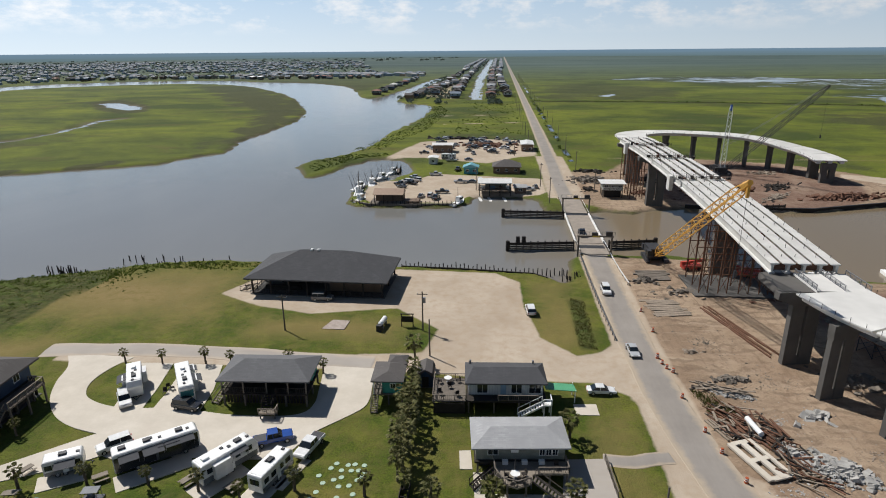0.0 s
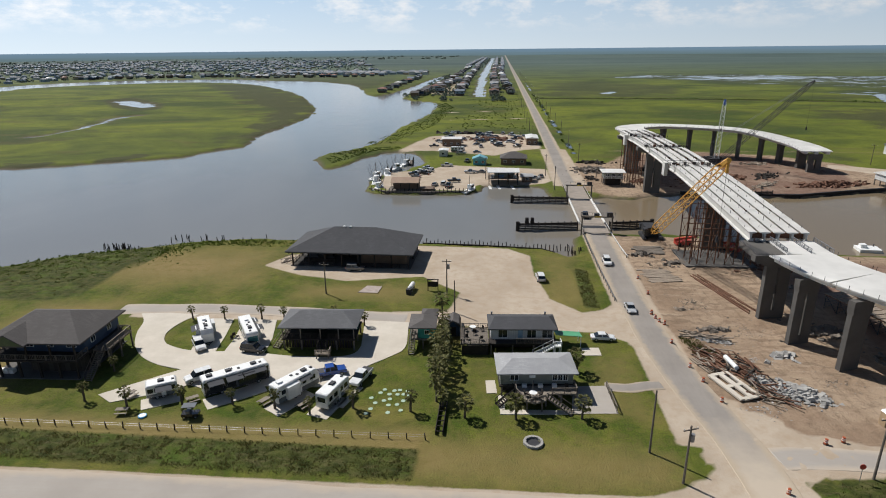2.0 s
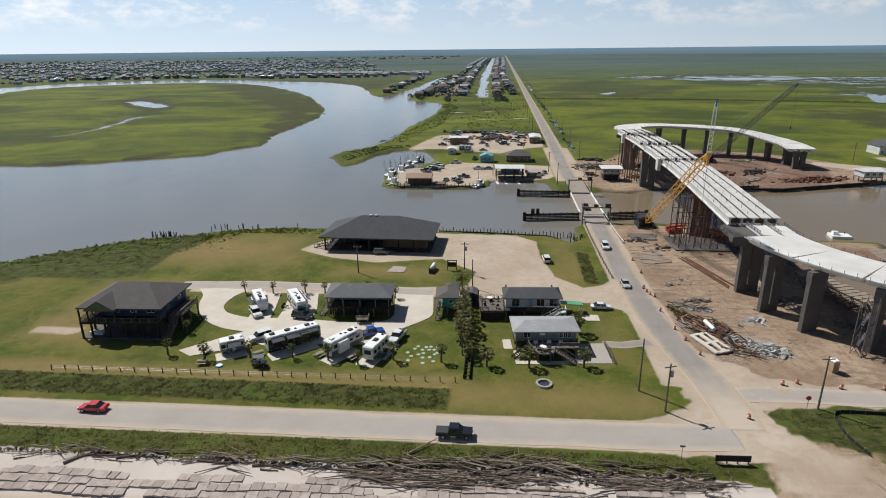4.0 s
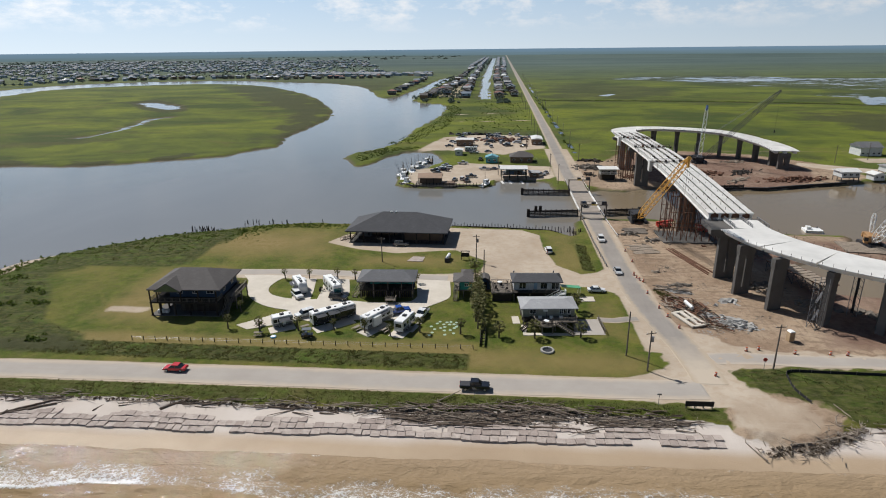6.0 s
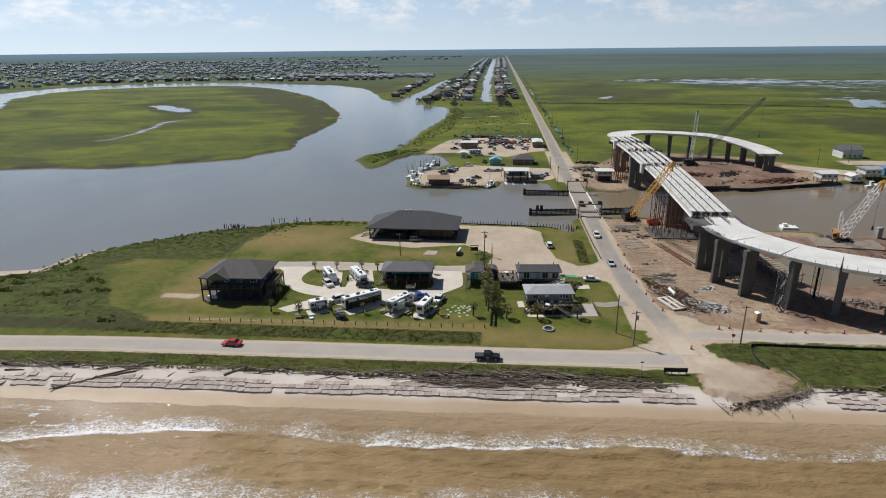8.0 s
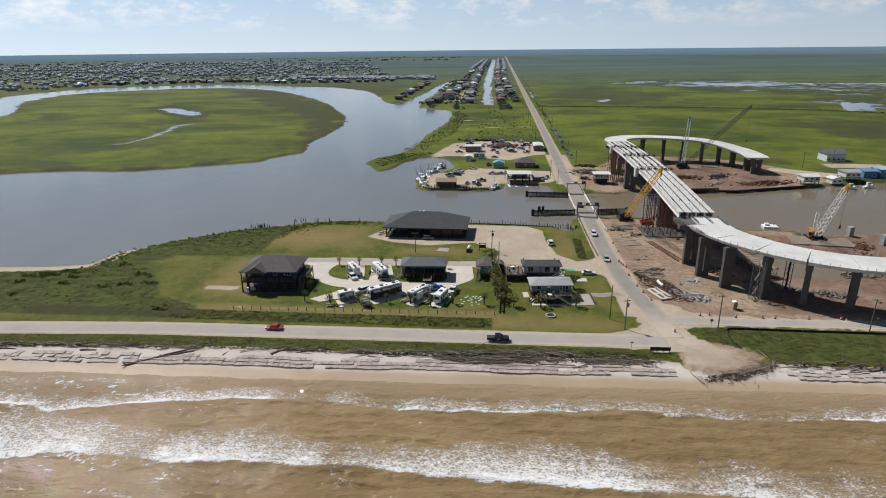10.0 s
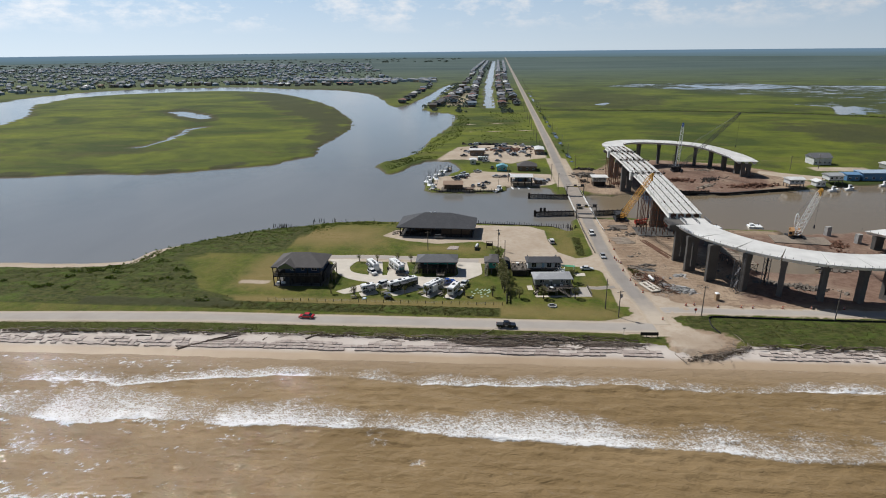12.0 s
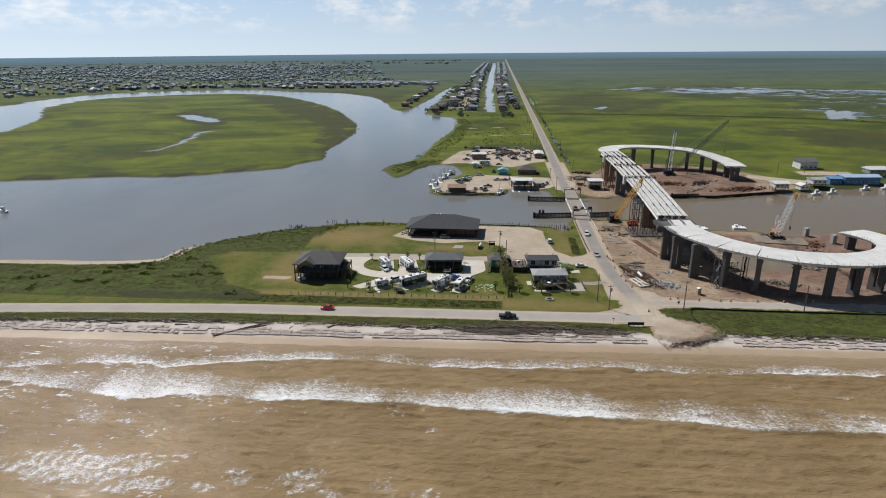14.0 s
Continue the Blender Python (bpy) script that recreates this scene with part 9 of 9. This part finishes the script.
wharf = thing("wharf", pose(0, 0, 0), "grey timber wharf edge on dark piles", "wharf")
part("kerb", sweep(B(), [(-0.4, -1.4), (0.4, -1.4), (0.4, 0.25), (-0.4, 0.25)], [(-61.5, 205, 0), (-55, 200.6, 0), (-40, 200.4, 0), (-24, 202.4, 0)]), M_GREYWOOD, wharf)
for k in range(26):
    part("pile", pile, None, wharf, m=pose(-60.5 + k * 1.45, 200.2 + (3 if k < 3 else 0) * (1 - k / 3) + max(0, k - 16) * 0.2, 0.4))
stack("grey timber decking beside the wharf house", pose(-39, 204, 0.05, 0, 0, 5), 5, 5, 0.8, 0.9, M_BROWN_SIDING, 0.1, 9)
wr = thing("open_boathouse", pose(-11.0, 219.8, 0, 0, 0, 1.5), "white-roofed open boathouse over the bank", "house")
part("roof", gable_roof(B(), -6.2, -4.4, 6.2, 4.4, 4.6, 0.9, 0.18), M_WHITE_ROOF, wr, "white metal roof")
stilts(wr, (-5.6, -1.9, 1.9, 5.6), (-3.9, 0, 3.9), 4.4, 0.26, M_DARKWOOD)
part("floor", bx(B(), -6.0, -4.2, 1.8, 6.0, 4.2, 2.0), M_GREYWOOD, wr)
rail(wr, (-5.9, -4.1), (5.9, -4.1), 2.0, 1.0, M_GREYWOOD)
walls(wr, -3.5, -0.5, 4.5, 3.6, 2.0, 4.3, M_SAGE_SIDING)
for x in (-5.4, -2.0, 3.4):
    part("slipway", bx(B(), -0.5, -4.5, -0.2, 0.5, 1.5, 0.1), M_DECK, wr, "pale boat ramp", m=pose(x, -5.2, -0.9, 3, 0, 8))
for x, y, w_, d_, c2 in ((-4.2, -1.2, 1.4, 1.0, M_WHITE), (-1.0, -2.0, 2.2, 0.9, M_BLUE_METAL), (2.2, -2.2, 1.2, 1.2, M_RUST), (4.6, -1.5, 1.2, 1.0, M_WHITE)):
    part("stored_crate", soften(bx(B(), -w_ / 2, -d_ / 2, 0, w_ / 2, d_ / 2, 1.0), 0.05), c2, wr, m=pose(x, y, 2.0))
hut_house(pose(-1.6, 221.6, 0, 0, 0, 2), 4.0, 5.0, 0, 2.4, 0.6, M_BROWN_SIDING, M_ROOF_GREY, "small brown hut with a pale roof", name="hut", category="hut", nwin=1)
hut_house(pose(-21.5, 257.0, 0, 0, 0, 0), 6.0, 5.0, 0, 2.9, 1.3, M_TEAL_PAINT, metal_roof("turquoise_roof", (0.16, 0.4, 0.46)), "turquoise boarded shop with a matching roof", name="shop", category="shop", along="y", nwin=2)
hut_house(pose(-6.2, 260.5, 0, 0, 0, 0), 11.5, 9.0, 0.0, 3.0, 2.4, M_BROWN_SIDING, M_ROOF_BROWN, "low grey house with a brown-grey hip roof", True, nwin=3)
hut_house(pose(-38.8, 313, 0, 0, 0, 2), 10.0, 8.0, 0, 4.0, 0.7, M_BROWN_SIDING, M_WHITE_ROOF, "white flat-roofed workshop in the yard", name="workshop", category="workshop")
hut_house(pose(-40.2, 279.5, 0, 0, 0, 0), 4.0, 6.0, 0, 3.0, 0.4, M_WHITE_SIDING, M_WHITE_ROOF, "small white site cabin", name="site_cabin", category="cabin", along="y", nwin=1)
hut_house(pose(5.0, 322, 0, 0, 0, 0), 6.0, 14.0, 0, 3.6, 0.6, M_BROWN_SIDING, M_WHITE_ROOF, "long pale-roofed shed by the road", name="long_shed", category="shed", along="y", nwin=2)
ch = hut_house(pose(30.8, 217.6, 0, 0, 0, 0), 7.0, 6.0, 2.8, 5.2, 0.3, M_SAGE_SIDING, M_WHITE_ROOF, "bridge keeper's house on stilts with a white roof", False, True, name="keeper_house", over=0.9)
rail(ch, (-3.8, -3.4), (3.8, -3.4), 2.8, 1.0, M_WHITE)
walls(ch, -2.8, -2.2, 2.8, 2.4, 0.0, 2.6, M_DARKWOOD)
# houses on the east bank
hut_house(pose(178.2, 287.5, 0, 0, 0, 3), 11.0, 10.0, 0.0, 4.6, 2.4, M_WHITE_SIDING, M_ROOF_MID, "tall white house with a grey gable roof", along="x", nwin=4)
hut_house(pose(132.5, 218.6, 0, 0, 0, 4), 7.6, 6.5, 2.2, 4.6, 1.0, M_WHITE_SIDING, M_WHITE_ROOF, "white house on stilts at the canal", False, True, nwin=3)
hut_house(pose(147.0, 222.5, 0, 0, 0, 6), 5.0, 5.0, 0, 2.6, 1.0, M_WHITE_SIDING, M_WHITE_ROOF, "small white cottage at the canal", along="y", nwin=2)
hut_house(pose(157.5, 229.5, 0, 0, 0, 4), 7.5, 7.0, 2.2, 4.8, 1.0, M_WHITE_SIDING, M_ROOF_GREY, "white house with a pale grey roof on stilts", False, True, nwin=3)
hut_house(pose(171.5, 239.0, 0, 0, 0, 3), 7.0, 7.0, 0, 3.6, 0.8, M_BLUE_METAL, metal_roof("blue_metal_roof", (0.16, 0.3, 0.48)), "blue metal shed on the canal bank", name="metal_shed", category="shed", nwin=2)
hut_house(pose(186.5, 241.0, 0, 0, 0, 3), 20.0, 9.0, 0, 4.4, 1.0, M_BLUE_METAL, metal_roof("pale_blue_roof", (0.42, 0.52, 0.62)), "long blue metal building with a pale roof", name="metal_building", category="building", nwin=5)
hut_house(pose(207, 262, 0, 0, 0, 3), 10.0, 8.0, 2.2, 4.8, 1.6, M_SAGE_SIDING, M_WHITE_ROOF, "pale house on stilts by the canal", False, True)


def boat(m, length, label, cabin_at=0.15, rig=False, hull=M_WHITE, group="fishing boats"):
    ob = thing("fishing_boat", m, label, "boat", group)
    L, W = length / 2, length * 0.15
    bm = B()
    ring0 = [(-L, -W * 0.9), (L * 0.45, -W), (L, 0), (L * 0.45, W), (-L, W * 0.9)]
    lo = [bm.verts.new((x * 0.9, y * 0.75, -0.4)) for x, y in ring0]
    hi = [bm.verts.new((x, y, 0.9 + (0.7 if i == 2 else 0.3 if i in (1, 3) else 0))) for i, (x, y) in enumerate(ring0)]
    for i in range(5):
        bm.faces.new((lo[i], lo[(i + 1) % 5], hi[(i + 1) % 5], hi[i]))
    bm.faces.new(hi)
    bm.faces.new(lo[::-1])
    part("hull", bm, hull, ob)
    c2 = part("wheelhouse", soften(bx(B(), L * cabin_at - length * 0.14, -W * 0.6, 0.8, L * cabin_at + length * 0.14, W * 0.6, 2.9), 0.1), M_WHITE, ob)
    part("pane", bx(B(), L * cabin_at - length * 0.12, -W * 0.62, 1.9, L * cabin_at + length * 0.143, W * 0.62, 2.5), M_GLASS, c2)
    part("mast", rod(B(), (0, 0, 0.9), (0, 0, 0.9 + length * 0.65), 0.1, 0.06, 6), M_GREYWOOD, ob)
    if rig:
        for s_ in (-1, 1):
            part("outrigger", rod(B(), (0, s_ * W, 1.2), (0.4, s_ * W * 2.2, 0.9 + length * 0.6), 0.08, 0.05, 5), M_STEEL, ob)
        bm = B()
        for s_ in (-1, 1):
            rod(bm, (0, 0, 0.9 + length * 0.6), (-L, s_ * W * 0.8, 1.0), 0.03, 0.03, 3)
            rod(bm, (0, 0, 0.9 + length * 0.6), (L * 0.9, 0, 1.5), 0.03, 0.03, 3)
        part("rigging", bm, M_DARKSTEEL, ob)
    return ob


b1 = boat(pose(-58.8, 207.4, -1.0, 0, 0, 80), 9.0, "white fishing boat moored at the wharf", 0.1, True)
boat(pose(-23.6, 205.0, -1.0, 0, 0, 62), 8.5, "white cabin boat moored at the wharf end", 0.2, False)
for x, y, r, s_ in ((-61.5, 217, 95, 1.2), (-63.5, 226, 75, 1.1), (-60, 233, 100, 1.1), (-58.5, 246, 60, 1.0), (-56, 258, 70, 0.9)):
    copy_thing(b1, pose(x, y, -1.0, 0, 0, r) @ Matrix.Scale(s_, 4))
for x, y, r in ((150, 213, 20), (160, 216.5, 20), (183, 226.5, 15), (196, 230, 15), (-278, 150, 160)):
    boat(pose(x, y, -1.0, 0, 0, r), 6.0, "small white motor boat on the water", 0.0, False, group="small boats")
for x, y in ((-61.5, 221.0), (-60.5, 240.0), (-54.0, 262.0)):
    dk = thing("jetty", pose(x, y, 0, 0, 0, 95), "short grey timber jetty on piles", "jetty", "jetties")
    part("deck", bx(B(), -5, -0.8, -0.35, 5, 0.8, -0.15), M_GREYWOOD, dk)
    for k in range(5):
        for s_ in (-0.9, 0.9):
            part("pile", pile, None, dk, m=pose(-4.6 + k * 2.3, s_, 0.6))

harbour_cars = [car(pose(-46.5, 236.4, 0.02, 0, 0, 150), "suv", WHITE_P, "white car parked on the harbour lot", "cars on the harbour lot"),
                car(pose(-30.4, 218.4, 0.02, 0, 0, 10), "pickup", BLACK_P, "dark pickup parked on the harbour lot", "cars on the harbour lot", "pickup_truck", "pickup truck"),
                car(pose(-24.8, 236.5, 0.02, 0, 0, 175), "pickup", SILVER_P, "silver pickup parked on the harbour lot", "cars on the harbour lot", "pickup_truck", "pickup truck"),
                car(pose(-37.4, 211.5, 0.02, 0, 0, 80), "sedan", GREY_P, "grey car parked on the harbour lot", "cars on the harbour lot")]
for k, (x, y, r) in enumerate(((-42.7, 239, 150), (-48.1, 231, 160), (-36.2, 251, 12), (-20.4, 237, 175), (-34.1, 212.7, 85), (-31.7, 209, 80), (-44, 244, 150), (-47, 227, 155), (-17.1, 240, 100), (-44, 233, 150), (1.5, 224, 20), (4.5, 229, 100), (-2, 228, 10), (-27.5, 262, 80), (-32, 284, 5), (-24, 288, 5))):
    copy_thing(harbour_cars[k % 4], pose(x, y, 0.02, 0, 0, r))
rnd = random.Random(91)
for k in range(46):
    x = rnd.uniform(-50, 4)
    y = 352 + rnd.gauss(0, 5) if k < 20 else rnd.uniform(300, 345)
    if -46 < x < -32 and 305 < y < 320 or y < 320 and x < -30 and k % 2:
        y += 22
    copy_thing(harbour_cars[rnd.randrange(4)], pose(x, y, 0.02, 0, 0, rnd.uniform(0, 360)))
heap("yard_scrap", pose(-15, 335, 0), 130, (26, 14), (0.4, 1.5), M_RUST, "scattered machinery and scrap in the yard", "scrap", 51, 0.05)
heap("yard_scrap", pose(-30, 360, 0), 90, (26, 3), (0.5, 1.6), M_DARKWOOD, "row of dark boats and scrap behind the yard", "scrap", 52, 0.1)
far_trailer = camper(pose(-34, 291, 0.02, 0, 0, 4), 8.0, 2.9, "old white trailer parked in the yard", False, 0.4)

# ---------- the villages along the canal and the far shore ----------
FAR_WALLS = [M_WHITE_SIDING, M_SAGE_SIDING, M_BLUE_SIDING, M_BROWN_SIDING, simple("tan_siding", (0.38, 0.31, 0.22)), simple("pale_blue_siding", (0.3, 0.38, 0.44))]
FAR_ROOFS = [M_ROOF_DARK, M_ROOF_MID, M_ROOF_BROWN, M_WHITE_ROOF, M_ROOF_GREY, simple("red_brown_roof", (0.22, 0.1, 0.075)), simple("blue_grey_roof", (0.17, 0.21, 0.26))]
FAR_LABELS = ["white stilt house with a plain roof", "grey-green stilt house beside the canal", "dark blue stilt house beside the canal", "brown stilt house beside the canal", "tan stilt house beside the canal", "pale blue stilt house beside the canal"]
models = {}


def far_house(x, y, r_, group):
    wk, rk = r_.randrange(6), r_.choice((0, 0, 1, 1, 2, 2, 3, 4, 5, 6, 6))
    if (wk, rk) not in models:
        w_, d_, f_, e_ = r_.uniform(8, 11), r_.uniform(8, 11), 2.4, r_.uniform(4.8, 5.8)
        ob = thing("stilt_house", pose(x, y, 0), FAR_LABELS[wk], "house", group)
        part("roof", hip_roof(B(), -w_ / 2 - 0.6, -d_ / 2 - 0.6, w_ / 2 + 0.6, d_ / 2 + 0.6, e_, 2.0, 0.2) if rk % 2 else gable_roof(B(), -w_ / 2 - 0.5, -d_ / 2 - 0.5, w_ / 2 + 0.5, d_ / 2 + 0.5, e_, 2.0, 0.15, r_.choice("xy")), FAR_ROOFS[rk], ob)
        part("wall", bx(B(), -w_ / 2, -d_ / 2, f_, w_ / 2, d_ / 2, e_ - 0.15), FAR_WALLS[wk], ob)
        part("porch", bx(B(), -w_ / 2, -d_ / 2 - 1.8, f_ - 0.15, w_ / 2, -d_ / 2, f_ + 0.1), M_GREYWOOD, ob)
        bm = B()
        part("understorey", bx(bm, -w_ * 0.42, -d_ * 0.42, -0.1, w_ * 0.42, d_ * 0.45, f_), M_GREYWOOD, ob)
        for i in (-0.25, 0.25):
            part("window", bx(B(), w_ * i - 0.7, -d_ / 2 - 0.03, f_ + 0.9, w_ * i + 0.7, -d_ / 2 + 0.02, f_ + 2.1), M_GLASS, ob)
        ob.matrix_basis = pose(x, y, 0, 0, 0, r_.uniform(-4, 4))
        models[(wk, rk)] = ob
        return ob
    return tagged(copy_thing(models[(wk, rk)], pose(x, y, 0, 0, 0, r_.uniform(-4, 4) + r_.choice((0, 90, 180)))), group=group)


rnd = random.Random(5)
y = 672.0
while y < 1800:
    west, east = float(np.interp(y, [690, 1118, 1870], [-60, -70, -78])), float(np.interp(y, [690, 1118, 1870], [-18.5, -26, -29]))
    for x, chance in ((west, 0.9), (west - 24, 0.5), (east, 0.9), (east + 15, 0.8)):
        if rnd.random() < chance:
            far_house(x + rnd.uniform(-3, 3), y + rnd.uniform(-5, 5), rnd, "houses along the canal")
    y += rnd.uniform(20, 30)
for k in range(20):                 # the point beside the side channel
    t = k / 19
    far_house(-106 + 26 * t * rnd.uniform(0.6, 1.1), 655 + 330 * t + rnd.uniform(-6, 6), rnd, "houses along the side channel")
    if k % 2 == 0:
        far_house(-158 - 4 * t + rnd.uniform(-3, 3), 730 + 420 * t, rnd, "houses along the side channel")
for k in range(40):                 # the front row on the far shore
    t = k / 39
    x, y = -250 - 640 * t, float(np.interp(-250 - 640 * t, [-890, -800, -740, -600, -420, -330, -250], [1040, 1060, 1110, 1150, 1095, 1120, 1160]))
    far_house(x + rnd.uniform(-4, 4), y + 25 + rnd.uniform(0, 45), rnd, "houses on the far shore")


def house_mass(name, spots, wall_m, roof_m, label):
    """Hundreds of far houses as one mesh each for walls and roofs."""
    ob = thing(name, pose(0, 0, 0), label, "houses", kind="stuff")
    wv, rv = [], []
    for x, y, w_, d_, h_, a_ in spots:
        c2, s_ = math.cos(a_), math.sin(a_)
        q = [(x + c2 * u - s_ * v, y + s_ * u + c2 * v) for u, v in ((-w_, -d_), (w_, -d_), (w_, d_), (-w_, d_))]
        for i in range(4):
            (ax, ay), (bx_, by_) = q[i], q[(i + 1) % 4]
            wv.append(((ax, ay, 0.0), (bx_, by_, 0.0), (bx_, by_, h_), (ax, ay, h_)))
        ra = (x - c2 * w_ * 0.55, y - s_ * w_ * 0.55, h_ + 2.2)
        rb = (x + c2 * w_ * 0.55, y + s_ * w_ * 0.55, h_ + 2.2)
        p = [(*k_, h_ - 0.1) for k_ in q]
        rv += [(p[0], p[1], rb, ra), (p[2], p[3], ra, rb), (p[1], p[2], rb, rb), (p[3], p[0], ra, ra)]
    for nm, v, m_ in (("wall", wv, wall_m), ("roof", rv, roof_m)):
        o = quads_object(nm, np.array(v), m_, "", "")
        o.parent = ob
    return ob


TOWN = [(-260, 1180), (-480, 1140), (-620, 1160), (-760, 1120), (-860, 1010), (-880, 800), (-1050, 700), (-1500, 900), (-2000, 1700), (-2100, 3200), (-700, 3000), (-300, 1500)]
sets = {}
for k, (x, y) in enumerate(fill_points(TOWN, 1900, rnd)):
    if noise.noise(Vector((x * 0.004, y * 0.004, 1))) < -0.2:
        continue
    sets.setdefault(rnd.randrange(4), []).append((x, y, rnd.uniform(3.5, 6), rnd.uniform(3.5, 5.5), rnd.uniform(3, 5), rnd.choice((0.1, 1.67, 0.6))))
for k in range(220):
    y = 1760 + k * 7.5
    for x in (-84 - k * 0.03, -110, -28 - k * 0.03, -8):
        if rnd.random() < 0.5:
            sets.setdefault(rnd.randrange(4), []).append((x + rnd.uniform(-2, 2), y, rnd.uniform(4, 5.5), rnd.uniform(4, 5), rnd.uniform(4.5, 6), 0.0))
for k in range(150):
    x = -170 - rnd.random() * 330
    sets.setdefault(rnd.randrange(4), []).append((x, 1290 + rnd.uniform(-45, 45) - 0.05 * (x + 170), rnd.uniform(5, 7), rnd.uniform(4.5, 6), rnd.uniform(4, 6), rnd.choice((0, 1.57))))
# pale blue-grey picks put the haze of distance into the far town's paint
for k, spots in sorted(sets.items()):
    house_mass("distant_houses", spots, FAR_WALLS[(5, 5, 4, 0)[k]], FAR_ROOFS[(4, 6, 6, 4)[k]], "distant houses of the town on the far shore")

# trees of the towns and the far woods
tree_spots = []
for x, y in fill_points(TOWN, 2600, rnd):
    tree_spots.append((x, y, 1.0, rnd.uniform(2, 4.0)))
for k in range(260):
    tree_spots.append((rnd.choice((-98, -72, -66, -22, -12)) + rnd.uniform(-4, 4), 590 + rnd.random() ** 1.5 * 2600, 1.0, rnd.uniform(1.8, 4)))
for k in range(160):
    tree_spots.append((-95 + rnd.uniform(-25, 30), 650 + rnd.random() * 560, 0.5, rnd.uniform(1.5, 3.5)))
leaf_mass("town_trees", tree_spots, M_HAZY_TREE, "trees between the houses of the far towns", 34, 0.34, 9, 1.0)
bush = [(x, y, 0, rnd.uniform(0.25, 0.65)) for x, y in fill_points([(-88, 312), (-78, 368), (-72, 410), (-68, 463), (-66, 522), (-78, 570), (-64, 575), (-52, 520), (-55, 460), (-58, 400), (-66, 360), (-72, 316)], 900, rnd)]
bush += [(x, y, 0, rnd.uniform(0.3, 0.7)) for x, y in fill_points([(-97, 268), (-90, 256), (-85, 272), (-75, 293), (-62, 300), (-68, 306), (-86, 300), (-97, 282)], 260, rnd)]
bush += [(x, y, 0, rnd.uniform(0.3, 0.9)) for x, y in fill_points([(-60, 380), (4, 380), (4, 640), (-56, 620), (-62, 520)], 520, rnd) if noise.noise(Vector((x * 0.03, y * 0.03, 2))) > -0.1]
bush += [(x, y, 0, rnd.uniform(0.5, 1.4)) for x, y in fill_points([(22, 275), (25, 275), (27, 700), (22, 700)], 70, rnd)]
for x in np.arange(24, 700, 2.6):       # the reed-grown ditch across the marsh
    bush.append((float(x), float(np.interp(x, [20, 36, 128, 237, 316, 374, 700], [634, 630, 624, 605, 583, 548, 400])) + rnd.uniform(-1, 1), 0, rnd.uniform(0.8, 1.7)))
leaf_mass("bank_bushes", bush, M_SHRUB, "green bushes along the far bank", 26, 0.34, 10, 0.9)
wood = []
for k in range(2600):
    t = rnd.uniform(0, 2 * math.pi)
    d = rnd.uniform(3000, 4550)
    x, y = d * math.sin(t), 60 + d * math.cos(t)
    if y > 1500 and noise.noise(Vector((x * 0.0007, y * 0.002, 7))) > (-0.1 if x < -300 else 0.62):
        wood.append((x, y, 1.0, rnd.uniform(5, 12)))
leaf_mass("far_woods", wood, M_HAZY_TREE, "low haze-coloured woods along the horizon", 30, 0.34, 11, 0.5)

# the distance beyond the land: a glowing wall painted as hazy blue coast plain
hz = Mat("hazy_plain_glow", 1.0, 0, 0)
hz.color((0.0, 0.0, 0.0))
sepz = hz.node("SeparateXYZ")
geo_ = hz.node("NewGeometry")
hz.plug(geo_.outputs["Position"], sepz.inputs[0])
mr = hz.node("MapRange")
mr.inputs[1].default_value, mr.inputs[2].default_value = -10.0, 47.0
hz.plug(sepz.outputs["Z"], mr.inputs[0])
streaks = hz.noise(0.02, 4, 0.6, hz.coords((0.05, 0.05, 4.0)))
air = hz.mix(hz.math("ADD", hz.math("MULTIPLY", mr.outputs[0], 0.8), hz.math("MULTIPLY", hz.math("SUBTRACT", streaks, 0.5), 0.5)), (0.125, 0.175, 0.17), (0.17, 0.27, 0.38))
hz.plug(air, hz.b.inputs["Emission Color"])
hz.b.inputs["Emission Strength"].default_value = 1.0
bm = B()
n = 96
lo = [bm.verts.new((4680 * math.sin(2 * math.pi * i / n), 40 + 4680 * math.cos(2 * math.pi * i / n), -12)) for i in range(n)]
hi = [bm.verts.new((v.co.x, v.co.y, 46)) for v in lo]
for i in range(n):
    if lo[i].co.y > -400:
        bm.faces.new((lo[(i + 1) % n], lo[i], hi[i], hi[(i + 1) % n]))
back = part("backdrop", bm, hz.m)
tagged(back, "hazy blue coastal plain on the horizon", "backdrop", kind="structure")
